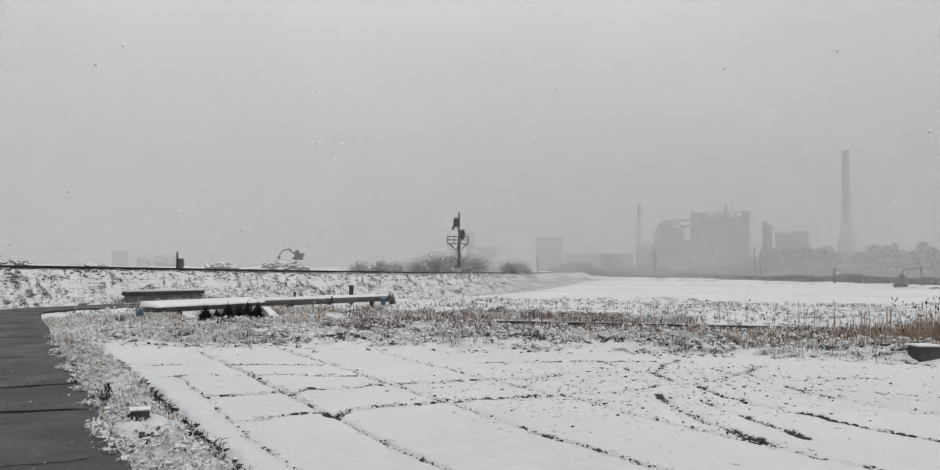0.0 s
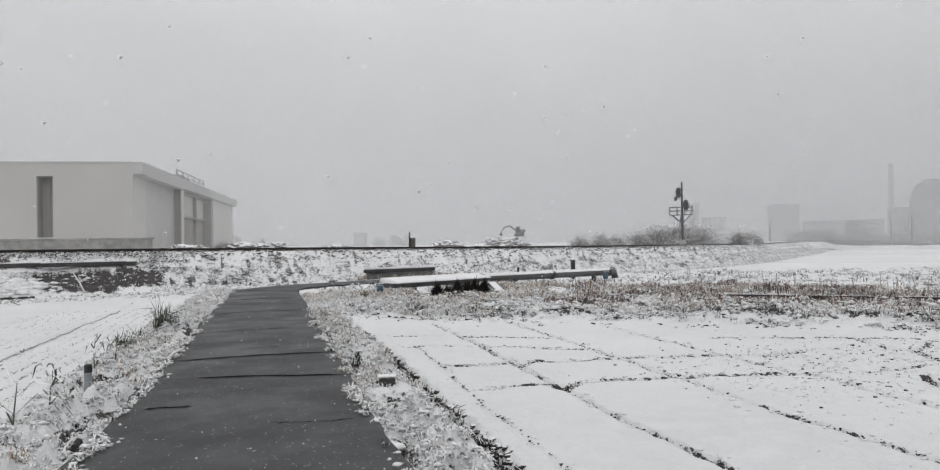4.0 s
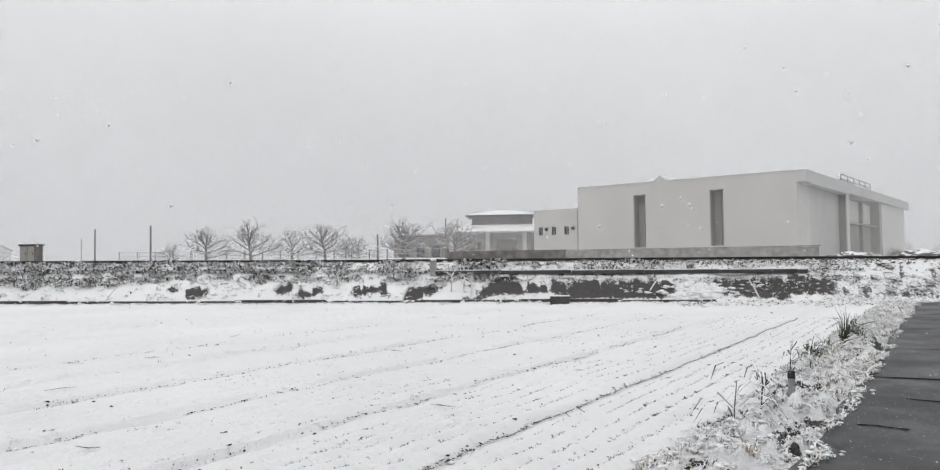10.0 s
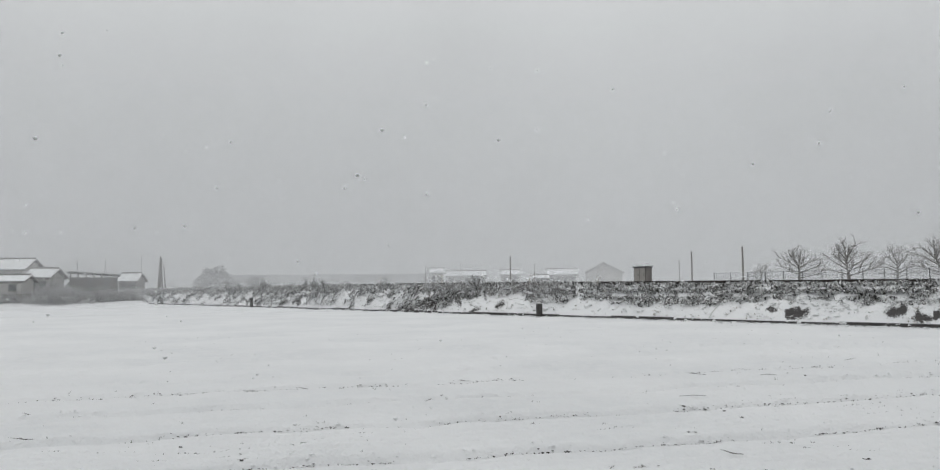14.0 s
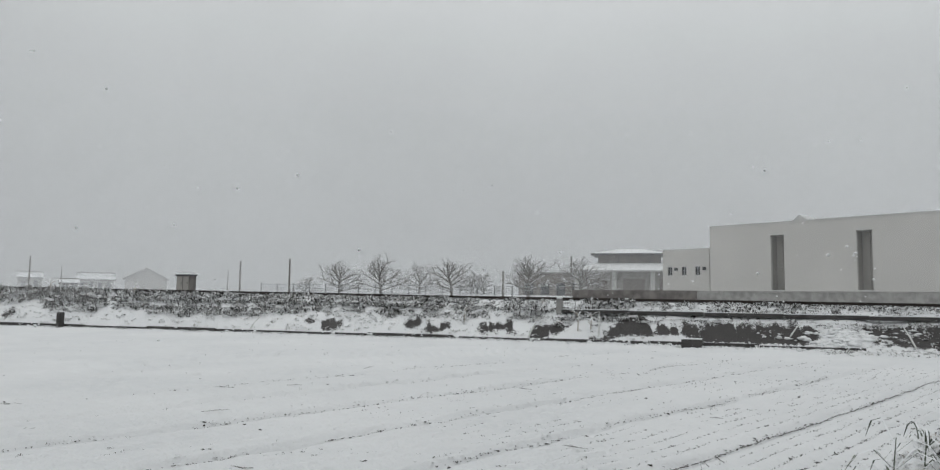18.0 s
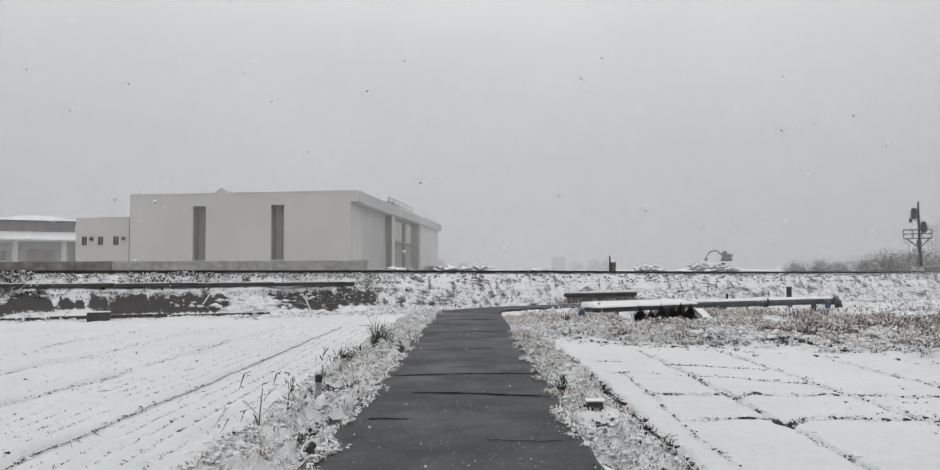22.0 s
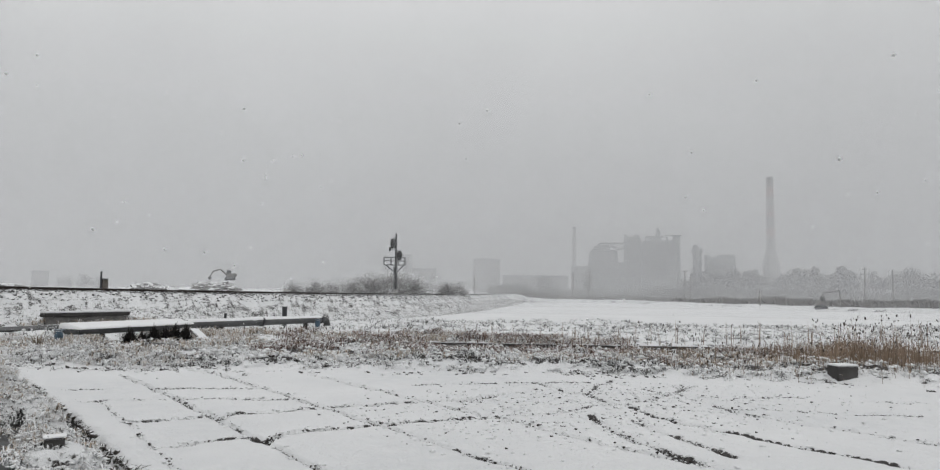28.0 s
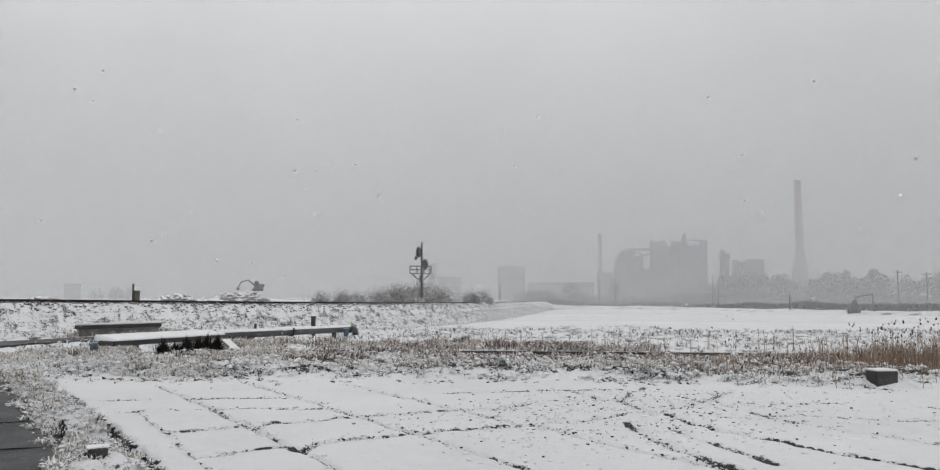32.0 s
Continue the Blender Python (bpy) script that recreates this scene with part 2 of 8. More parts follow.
M_STEEL = plain("galvanised_steel", (0.30, 0.31, 0.32), 0.5, 0.2, 4.0, metal=0.5, snow=0.2, grain=60.0)
M_DARKSTEEL = plain("dark_painted_steel", (0.035, 0.036, 0.04), 0.5, 0.3, 4.0, snow=0.12, grain=50.0)
M_PIPE = plain("grey_painted_pipe", (0.075, 0.077, 0.078), 0.55, 0.3, 2.5, snow=0.20, grain=40.0, snow_scale=2.0)
M_BLUE = plain("blue_plastic", (0.06, 0.10, 0.14), 0.6, 0.3, 9.0, snow=0.55)
# bark and twig tones paled for the haze on far trees, besides their snow
M_BARK = plain("haze_paled_snowy_bark", (0.15, 0.138, 0.128), 0.9, 0.3, 4.0, snow=0.42, snow_scale=9.0)
M_TWIG = plain("haze_paled_snowy_twigs", (0.34, 0.33, 0.325), 0.9, 0.3, 4.0, snow=0.55, island=True, bump=0)
M_SCRUB = plain("grey_winter_scrub", (0.17, 0.162, 0.155), 0.9, 0.2, 0.6, snow=0.12, island=True, bump=0)
M_BUSH = plain("dark_evergreen_twigs", (0.045, 0.045, 0.035), 0.9, 0.4, 3.0, snow=0.35, island=True, bump=0)
M_STRAW = plain("dry_straw_grass", (0.25, 0.20, 0.145), 0.85, 0.5, 3.0, snow=0.55, island=True, bump=0)
M_FROST = plain("snow_laden_grass", (0.46, 0.42, 0.37), 0.85, 0.45, 3.0, snow=0.92, island=True, bump=0)
M_GREEN = plain("grey_green_grass", (0.085, 0.105, 0.07), 0.8, 0.4, 3.0, snow=0.45, island=True, bump=0)
M_SPROUT = plain("dark_sprouts", (0.07, 0.07, 0.055), 0.85, 0.4, 3.0, snow=0.3, island=True, bump=0)
M_REED = plain("brown_reed", (0.27, 0.20, 0.145), 0.85, 0.45, 3.0, snow=0.25, island=True, bump=0)
M_REEDHEAD = plain("dark_seed_heads", (0.06, 0.048, 0.042), 0.9, 0.4, 5.0, snow=0.2, island=True)
M_SOIL = plain("dark_wet_soil", (0.05, 0.043, 0.038), 0.9, 0.4, 3.0, snow=0.2, grain=30.0, bump=0.6, depth=0.03)
M_ROOF = plain("snowy_roof_tiles", (0.07, 0.072, 0.08), 0.7, 0.3, 1.0, snow=0.9, snow_scale=1.5)
M_ROOFDARK = plain("patchy_snow_roof", (0.08, 0.08, 0.085), 0.7, 0.3, 1.0, snow=0.35, snow_scale=0.7)
M_TIMBER = plain("grey_timber", (0.13, 0.115, 0.10), 0.85, 0.35, 2.0, snow=0.3)
M_PLASTER = plain("old_plaster", (0.42, 0.40, 0.38), 0.85, 0.15, 1.0)
M_PLANT = plain("sooty_steelwork", (0.13, 0.13, 0.13), 0.8, 0.3, 0.15, grain=2.0)
# warning red with the haze's dulling put into the colour
M_REDBAND = plain("haze_dulled_red_paint", (0.30, 0.21, 0.20), 0.8, 0.2, 0.15, grain=1.0)
M_CHIMNEY = plain("banded_chimney_concrete", (0.30, 0.29, 0.285), 0.8, 0.15, 0.15, grain=1.0)
M_YELLOW = plain("dull_khaki_paint", (0.11, 0.10, 0.085), 0.6, 0.3, 1.0, snow=0.3)
M_LADEN = mottled("snow_laden_leaves", (0.05, 0.05, 0.042), (0.42, 0.36, 0.30), 0.06, 0.12)
M_TAN = mottled("snow_flecked_tan_grass", (0.10, 0.08, 0.06), (0.42, 0.34, 0.26), 0.08, 0.52)
M_RUST = mottled("snow_flecked_rusty_weed", (0.075, 0.05, 0.045), (0.21, 0.135, 0.105), 0.26, 0.66)
M_BRUSHMIX = mottled("snow_flecked_brush", (0.035, 0.035, 0.032), (0.15, 0.145, 0.135), 0.34, 0.52)
M_RUBBLE = plain("snowy_rubble", (0.15, 0.145, 0.14), 0.9, 0.4, 2.0, snow=0.52, snow_scale=2.5, grain=12.0, bump=0.6, depth=0.05)
M_DARKBRUSH = plain("shade_black_brush", (0.018, 0.016, 0.015), 0.95, 0.4, 4.0, snow=0.2, island=True, bump=0)
# matt black for the shade inside cracks, hence hardly any gloss
M_CRACKSHADE = plain("black_crack_shade", (0.009, 0.009, 0.010), 0.95, 0.3, 6.0)
M_CRACKSHADE.node_tree.nodes["Principled BSDF"].inputs["Specular IOR Level"].default_value = 0.08
M_GREYWALL = plain("soot_grey_block_wall", (0.15, 0.138, 0.13), 0.85, 0.35, 1.5, snow=0.3, grain=30.0)
M_WHITE = plain("chalky_white_paint", (0.72, 0.72, 0.70), 0.7, 0.08, 4.0)
M_BLACK = plain("matt_black_paint", (0.02, 0.02, 0.022), 0.6, 0.3, 8.0)


# ---- building blocks ----
def part(name, bm, mat, parent=None, label="", smooth=False):
    me = bpy.data.meshes.new(name)
    bm.to_mesh(me)
    bm.free()
    if smooth:
        me.shade_smooth()
    me.materials.append(mat)
    ob = new(name, me)
    if parent:
        ob.parent = parent
    if label:
        ob["label"] = label
    return ob


def base(name, x, y, z, turn=0.0, label="", category="", group="", kind=""):
    ob = new(name)
    ob.matrix_world = pose(x, y, z, 0, 0, turn)
    return tagged(ob, label, category, group, kind)


def box(bm, x0, x1, y0, y1, z0, z1, bevel=0.0):
    r = bmesh.ops.create_cube(bm, size=1.0, matrix=Matrix.LocRotScale(((x0 + x1) / 2, (y0 + y1) / 2, (z0 + z1) / 2), None, (x1 - x0, y1 - y0, z1 - z0)))
    if bevel:
        es = {e for v in r["verts"] for e in v.link_edges}
        bmesh.ops.bevel(bm, geom=list(es), offset=bevel, segments=2, affect="EDGES")
    return bm


def a_box(*a, **k):
    return box(bmesh.new(), *a, **k)


def tube(bm, points, radii, sides=8, cap=True):
    """A round bar through points, with a radius at each."""
    rings = []
    for i, p in enumerate(points):
        p = Vector(p)
        d = Vector(points[min(i + 1, len(points) - 1)]) - Vector(points[max(i - 1, 0)])
        q = d.to_track_quat("Z", "Y")
        rings.append([bm.verts.new(p + q @ Vector((radii[i] * math.cos(2 * math.pi * k / sides), radii[i] * math.sin(2 * math.pi * k / sides), 0))) for k in range(sides)])
    for a, b in zip(rings, rings[1:]):
        for k in range(sides):
            bm.faces.new((a[k], a[(k + 1) % sides], b[(k + 1) % sides], b[k]))
    if cap:
        bm.faces.new(rings[0][::-1])
        bm.faces.new(rings[-1])
    return bm


def a_tube(points, radii, sides=8):
    if isinstance(radii, (int, float)):
        radii = [radii] * len(points)
    return tube(bmesh.new(), points, radii, sides)


def mesh_from_arrays(name, verts, faces, mat, smooth=False):
    """A mesh from numpy arrays; faces is an (n, 3) or (n, 4) array."""
    me = bpy.data.meshes.new(name)
    n, k = faces.shape
    me.vertices.add(len(verts))
    me.vertices.foreach_set("co", np.ascontiguousarray(verts, dtype=np.float32).ravel())
    me.loops.add(n * k)
    me.loops.foreach_set("vertex_index", np.ascontiguousarray(faces, dtype=np.int32).ravel())
    me.polygons.add(n)
    me.polygons.foreach_set("loop_start", np.arange(0, n * k, k, dtype=np.int32))
    me.update(calc_edges=True)
    me.validate()
    me.materials.append(mat)
    if smooth:
        me.shade_smooth()
    return me

# ---- the lie of the land ----
ROAD_L, ROAD_R, ROAD_END = -1.27, 1.10, 31.5
LEFT_Z, RIGHT_Z, FAR_Z = -0.15, -0.20, -0.30


def step(a, b, v):
    s = np.clip((v - a) / (b - a), 0, 1)
    return s * s * (3 - 2 * s)


# The railway: straight on the left, bending away on the right.
_gx = np.linspace(-700, 700, 2801)
_slope = 0.424 + 0.576 * step(8, 46, _gx)
_gy = np.concatenate([[0], np.cumsum((_slope[1:] + _slope[:-1]) / 2 * np.diff(_gx))])
_gy += 40.76 - np.interp(0, _gx, _gy)


def rail_y(x):
    return np.interp(x, _gx, _gy)


def rail_slope(x):
    return np.interp(x, _gx, _slope)


def rail_z(x):
    return np.interp(x, [-300, -75, -28, -5, 5, 12, 29, 65, 400], [2.6, 2.3, 1.84, 1.69, 1.60, 1.51, 1.36, 1.20, 1.0])


def rail_u(x, y):
    """How far beyond the track's middle a place lies (negative on the camera's side)."""
    return (y - rail_y(x)) / np.sqrt(1 + rail_slope(x) ** 2)


def rail_at(x, u):
    """The place u metres off the track's middle, at the track's x."""
    s = rail_slope(x)
    n = math.sqrt(1 + s * s)
    return x - u * s / n, float(rail_y(x)) + u / n


_rng = np.random.default_rng(5)
_lat = _rng.random((256, 256))


def value_noise(x, y, size):
    x, y = np.asarray(x) / size, np.asarray(y) / size
    i, j = np.floor(x).astype(int), np.floor(y).astype(int)
    a, b = x - i, y - j
    a, b = a * a * (3 - 2 * a), b * b * (3 - 2 * b)
    g = lambda p, q: _lat[p % 256, q % 256]
    return (g(i, j) * (1 - a) + g(i + 1, j) * a) * (1 - b) + (g(i, j + 1) * (1 - a) + g(i + 1, j + 1) * a) * b - 0.5


# Where the weed strip and its channel run, beyond the near field on the right: a distance across it.


FIELD_END = (0.951, -0.309)  # normal of the straight line on which the far field ends


def strip_v(x, y):
    return (x - 2.4) * 0.667 + (y - 19.3) * 0.745


def strip_edge(s):
    """Where the field ends, across the strip."""
    return np.interp(s, [-3, 2, 3.4, 4.7, 8.2, 10.9, 13.7, 16.3, 18.6, 24], [0.7, 0.45, 0.7, 1.05, 1.3, 1.55, 1.35, 1.1, 0.5, 0.0])


def strip_s(x, y):
    return (x - 2.4) * 0.745 - (y - 19.3) * 0.667


# Lines between the beds of the near field on the right, cracks across them and tracks: strength, half width, then the places.
BED_LINES = [(0.32, 0.030, (2.62, 13.4), (2.38, 7.7), (2.30, 4.0)), (1.0, 0.042, (3.76, 17.0), (3.67, 10.7), (3.60, 8.2), (3.66, 4.0)),
             (0.8, 0.038, (5.46, 16.6), (5.36, 10.6), (5.28, 6.8), (5.30, 3.2)), (0.9, 0.040, (7.10, 15.2), (7.02, 8.4), (6.98, 5.3), (7.04, 3.0))]
SIDE_LINES = [(1.0, 0.042, (10.4, 11.6), (9.20, 7.7), (8.82, 6.0), (8.74, 2.0)), (0.9, 0.036, (11.2, 8.6), (10.45, 6.9), (10.36, 1.5)),
             (0.8, 0.032, (13.6, 6.4), (14.2, 5.7), (15.6, 4.5)), (0.55, 0.030, (12.2, 4.6), (12.3, 1.0))]
CROSS_LINES = [(1.0, 0.042, (2.64, 9.0), (3.16, 9.12), (3.60, 9.03)), (1.2, 0.050, (3.62, 8.84), (4.15, 9.12), (5.26, 8.95)), (1.0, 0.045, (5.44, 8.82), (5.95, 8.88), (7.18, 8.58), (8.6, 8.40)),
               (1.0, 0.042, (2.60, 10.88), (3.55, 10.93)), (1.1, 0.046, (3.67, 10.67), (4.07, 11.0), (5.22, 10.73)), (1.1, 0.048, (5.36, 10.63), (5.8, 10.72), (7.74, 10.26), (8.9, 10.6)),
               (0.8, 0.050, (2.24, 13.5), (3.6, 12.85), (5.25, 11.9)), (0.6, 0.055, (2.4, 15.1), (5.3, 13.4))]
TRACKS = [(0.9, 0.060, (8.15, 8.47), (9.5, 8.32), (10.7, 8.6), (12.1, 9.15), (12.9, 9.55)), (0.8, 0.060, (9.7, 9.5), (10.6, 10.1), (12.0, 10.93)), (0.7, 0.060, (8.15, 7.75), (7.69, 6.9), (7.1, 5.3), (6.97, 4.4)),
          (0.6, 0.050, (8.55, 7.3), (8.1, 6.4), (7.6, 5.0)), (0.6, 0.032, (11.0, 8.4), (12.96, 7.16)), (0.5, 0.032, (10.6, 7.06), (11.9, 5.66), (13.0, 4.8)), (0.45, 0.05, (7.9, 12.4), (11.3, 10.8))]


def line_dist(x, y, pts):
    d = np.full(np.shape(x), 99.0)
    for (x0, y0), (x1, y1) in zip(pts, pts[1:]):
        dx, dy = x1 - x0, y1 - y0
        t = np.clip(((x - x0) * dx + (y - y0) * dy) / (dx * dx + dy * dy), 0, 1)
        d = np.minimum(d, np.hypot(x - x0 - t * dx, y - y0 - t * dy))
    return d


def field_lines(x, y):
    """Depth of the lines that part the snow of the field on the right, how bare they lie, and the roundness of the snow beside them."""
    near = (x > 1.8) & (x < 17) & (y > 0.5) & (y < 18.5)
    cutd, open_, swell = np.zeros(np.shape(x)), np.zeros(np.shape(x)), np.zeros(np.shape(x))
    if not near.any():
        return cutd, open_, swell
    a, b = x[near], y[near]
    wob = 0.07 * value_noise(a, b, 0.75) + 0.04 * value_noise(a, b + 5, 0.22)
    wa, wb = a - 0.10 + wob, b - 0.13 + 0.07 * value_noise(a + 11, b, 0.7) + 0.035 * value_noise(a, b + 31, 0.2)
    gaps = np.clip(0.72 + 1.3 * value_noise(a + 3, b, 0.27) + 0.6 * value_noise(a, b + 3, 1.3), 0, 1.15)
    far = np.hypot(a, b)
    c1, o1, s1 = np.zeros(len(a)), np.zeros(len(a)), np.zeros(len(a))
    for lines, wide, deep, shown in ((BED_LINES, 0.95, 0.75, 0.64), (SIDE_LINES, 1.12, 0.62, 1.02), (CROSS_LINES, 1.12, 0.62, 1.08), (TRACKS, 1.2, 0.7, 1.05)):
        for st, w, *pts in lines:
            d = line_dist(wa, wb, pts)
            c1 = np.maximum(c1, deep * st * np.exp(-(d / (w * wide)) ** 4))
            o1 = np.maximum(o1, shown * st * np.exp(-(line_dist(wa - 0.045 * a / far, wb - 0.045 * b / far, pts) / (w * wide * 0.9)) ** 4) * gaps)
            s1 = np.maximum(s1, st * np.exp(-(d / 0.24) ** 2))
    hole = np.exp(-((a - 3.73) / 0.10) ** 2 - ((b - 8.95) / 0.12) ** 2)
    cutd[near], open_[near], swell[near] = c1 + 1.6 * hole, o1 + 1.2 * hole, s1
    return cutd, open_, swell


# Dark bare stretches of the bank's lower slope: along the track from, to, across from, to.
BARE_BANK = [(-23.0, -21.0, -4.55, -3.85), (-19.8, -11.8, -4.45, -3.45), (-16.8, -12.3, -4.95, -4.3), (-10.3, -5.7, -4.75, -3.35), (-28.4, -26.8, -4.5, -3.85), (-25.4, -23.6, -4.6, -3.85), (-33.5, -31.6, -4.6, -4.1), (-22.6, -18.9, -5.2, -4.85)]


def bare_bank(x, u):
    w = 0 * x
    wx, wu = x + 0.9 * value_noise(0.5 * x, u, 0.9), u + 0.34 * value_noise(0.5 * x + 9, u, 0.9) + 0.22 * value_noise(x, u + 4, 0.3)
    for x0, x1, u0, u1 in BARE_BANK:
        w = np.maximum(w, step(x0 - 0.5, x0 + 0.6, wx) * step(x1 + 0.5, x1 - 0.6, wx) * step(u0 - 0.15, u0 + 0.15, wu) * step(u1 + 0.25, u1 - 0.25, wu))
    return w


def land(x, y):
    """Height of the ground and how bare of snow it is."""
    u = rail_u(x, y)
    zr = rail_z(x)
    v, s = strip_v(x, y), strip_s(x, y)
    left = step(ROAD_L, ROAD_L - 1.0, x)
    n2, n05, n01, n007 = value_noise(x, y, 2.2), value_noise(x + 7, y + 3, 0.55), value_noise(x, y, 0.17), value_noise(x, y, 0.08)
    near = step(60, 20, np.hypot(x, y))
    bare = 0.02 + 0 * x
    # fields
    side_l = (x + 106.635) % 2.03 - 1.015 + 0.09 * value_noise(x, y, 1.6) + 0.03 * value_noise(x, y, 0.3)
    fur_l = np.where(side_l < 0, np.exp(-(side_l / 0.05) ** 2), np.exp(-(side_l / 0.24) ** 2))
    lip_l = np.exp(-((side_l + 0.03) / 0.042) ** 2)
    first = np.exp(-((x + 4.1) / 0.4) ** 2) * step(19, 12, y)
    rows_l = 0.5 + 0.5 * np.cos(2 * np.pi * (x + 0.05 * value_noise(x, y, 2.0)) / 0.27)
    rows_l = rows_l ** 0.6
    zl = LEFT_Z - (0.085 * fur_l - 0.052 * rows_l * near * (0.75 + 0.9 * value_noise(x, y, 1.1))) * step(-2.6, -3.0, x) + 0.035 * n2 + 0.03 * n05 * near + 0.02 * n01 * near
    bl = lip_l * (0.02 + 0.30 * first + (0.46 - 0.3 * first) * value_noise(x, y, 0.9) + 0.30 * value_noise(x, y, 0.24)) * step(-2.6, -3.0, x) * step(-24, -12, x)
    # row troughs darkened: soil specks, and the ridges' shade put into the colour
    bl = np.clip(bl, 0, 0.40) + 0.56 * step(0.50, 0.22, rows_l) * near * step(-10, -3.5, x) * step(0.14, 0.40, n01 + 0.5 * n05) * step(-2.6, -3.0, x) * step(0.07, 0.13, np.abs(side_l + 0.03))
    crk, opn, swl = field_lines(x, y)
    mess = np.exp(-(((x - 9.5) / 3.2) ** 2 + ((y - 8.8) / 2.2) ** 2))
    zrr = RIGHT_Z - 0.10 * crk - 0.028 * swl + 0.03 * n2 + (0.025 + 0.08 * mess) * n05 * near + (0.018 + 0.04 * mess) * n01 * near
    br = 0.98 * opn + 0.16 * mess * step(0.1, 0.42, n05 + n01) + 0.05 * step(0.1, 0.4, n05)
    z = zl * left + zrr * (1 - left)
    bare = bare + bl * left + br * (1 - left)
    # verges beside the road
    block = np.exp(-((x - 1.45) / 0.26) ** 4 - ((y - 8.52) / 0.32) ** 4)
    vl = np.exp(-((x - (ROAD_L - 0.55)) / 0.62) ** 2) * step(34, 30, y)
    vr = np.exp(-((x - (ROAD_R + 0.50)) / 0.45) ** 2) * step(22, 18, y + 0 * x)
    z = z + (vl + vr) * (0.10 + 0.14 * n05 + 0.24 * value_noise(x, y, 0.30) + 0.24 * n01 + 0.16 * n007)
    tuft = 0.8 * value_noise(x, y, 0.30) + 0.8 * n01 + 0.3 * value_noise(x, y, 0.7)
    bare = bare + np.minimum(vl + vr, 1) * (0.06 + 0.95 * step(-0.05, -0.16, tuft))
    z = z * (1 - block) + (0.03 + 0.04 * n01) * block
    bare = bare * (1 - 0.9 * block)
    dr = np.exp(-((x - (ROAD_R + 0.90)) / 0.10) ** 2) * step(17, 14, y)
    z = z - 0.26 * dr * (1 + n05)
    bare = bare + 1.0 * dr * (0.85 + n05 * 0.9)
    # weed strip, channel and rough ground on the right
    right = step(ROAD_R + 0.6, ROAD_R + 1.6, x)
    bank = step(-0.35, 0.45, v - strip_edge(s) + 0.5 * value_noise(x, y, 0.9)) * right
    z = z + bank * (0.16 + 0.20 * n05 + 0.10 * n2)
    bare = bare + bank * step(9, 6, v) * (0.28 + 0.40 * step(-0.05, 0.25, n05 + 0.5 * n01))
    ch = np.exp(-((v - 7.3) / 0.75) ** 4) * right * step(-3.2, -2.0, s)
    rough = step(8.0, 8.6, v) * right
    far_flat = step(25.0, 30.0, v + 9 * value_noise(x, y, 11.0)) * right
    z = z * (1 - rough) + rough * (FAR_Z + 0.22 * (1 - far_flat) + (0.28 * n05 + 0.2 * n2) * (1 - far_flat))
    bare = np.where(rough > 0.5, 0.03 + 0.50 * (1 - far_flat) * step(-0.05, 0.30, n05 + 0.5 * n2), bare)
    z = z - 0.75 * ch
    bare = bare + 0.5 * ch
    # pit under the pipe, its bared soil darkening it like a shaded void
    pit = np.exp(-((x - 5.95) / 1.0) ** 4 - ((y - 24.3) / 0.9) ** 4)
    z = z - 0.45 * pit
    bare = bare + 0.7 * pit
    # edge of the far field, then the bank behind it
    rr = np.hypot(x, y)
    berm = FIELD_END[0] * x + FIELD_END[1] * y - 74.0 + 0.8 * value_noise(x, y, 7.0)
    edge = step(0.0, 2.2, berm) * right
    z = z + edge * (0.42 + 0.3 * value_noise(x, y, 5.0))
    bare = bare + 0.75 * step(0.8, 0.2, np.abs(berm - 0.5)) * step(-0.25, 0.1, value_noise(x, y, 6.0)) * right
    # the road's bed
    bed = step(ROAD_L - 0.12, ROAD_L + 0.05, x) * step(ROAD_R + 0.12, ROAD_R - 0.05, x) * step(ROAD_END + 2.2, ROAD_END + 1.6, y)
    z = z * (1 - bed) - 0.06 * bed
    turn = np.clip(branch_w(x, y), 0, 1)
    z = z * (1 - turn) - 0.06 * turn
    # the embankment
    lft = step(-2.5, -5.5, x)
    foot = -5.3 * lft - (6.6 + 3.4 * step(50, 85, x)) * (1 - lft)
    slope_mid = np.where(u < -3.2, step(foot, -3.2, u) ** 1.0, 1.0)
    lin = np.clip((u - foot) / (-3.2 - foot), 0, 1)
    slope_mid = slope_mid * 0.35 + lin * 0.65
    zshoulder = zr - 0.95
    zemb = z * (1 - slope_mid) + zshoulder * slope_mid
    zemb = zemb + step(-2.95, -2.75, u) * 0.33 + step(-2.7, -1.5, u) * 0.45
    zemb = zemb + (0.10 * n2 + 0.12 * n05 + 0.08 * n01) * step(foot, foot + 1.0, u) * step(-2.0, -3.0, u) - 0.07 * bare_bank(x + 0.39 * u, u) * step(-1.8, -3.2, x)
    zback = zr - 0.32 + 0.45 * step(45, 75, u) + 0.16 * value_noise(x, y, 9.0)
    zemb = np.where(u > 1.7, zemb + (zback - zemb) * step(1.7, 5.0, u), zemb)
    on = u > foot
    z = np.where(on, zemb, z)
    dark = bare_bank(x + 0.39 * u, u) * step(-1.8, -3.2, x)
    bemb = 0.38 + 0.26 * step(0.0, 0.35, 0.5 * n05 + n01 + 0.2 * n2)
    bemb = np.where((u < -3.3) & (lft > 0.5), 0.10 + 0.25 * step(0.1, 0.35, n05 + 0.4 * n2) * step(-20, -45, x), bemb)
    comb = value_noise(x - 2.4 * u, 0.25 * u, 1.5) + 0.6 * value_noise(x - 2.4 * u + 7, 0.3 * u, 0.6)
    bemb = np.where((u < -2.9) & (x < -44), 0.14 + 0.60 * step(0.0, 0.22, comb), bemb)
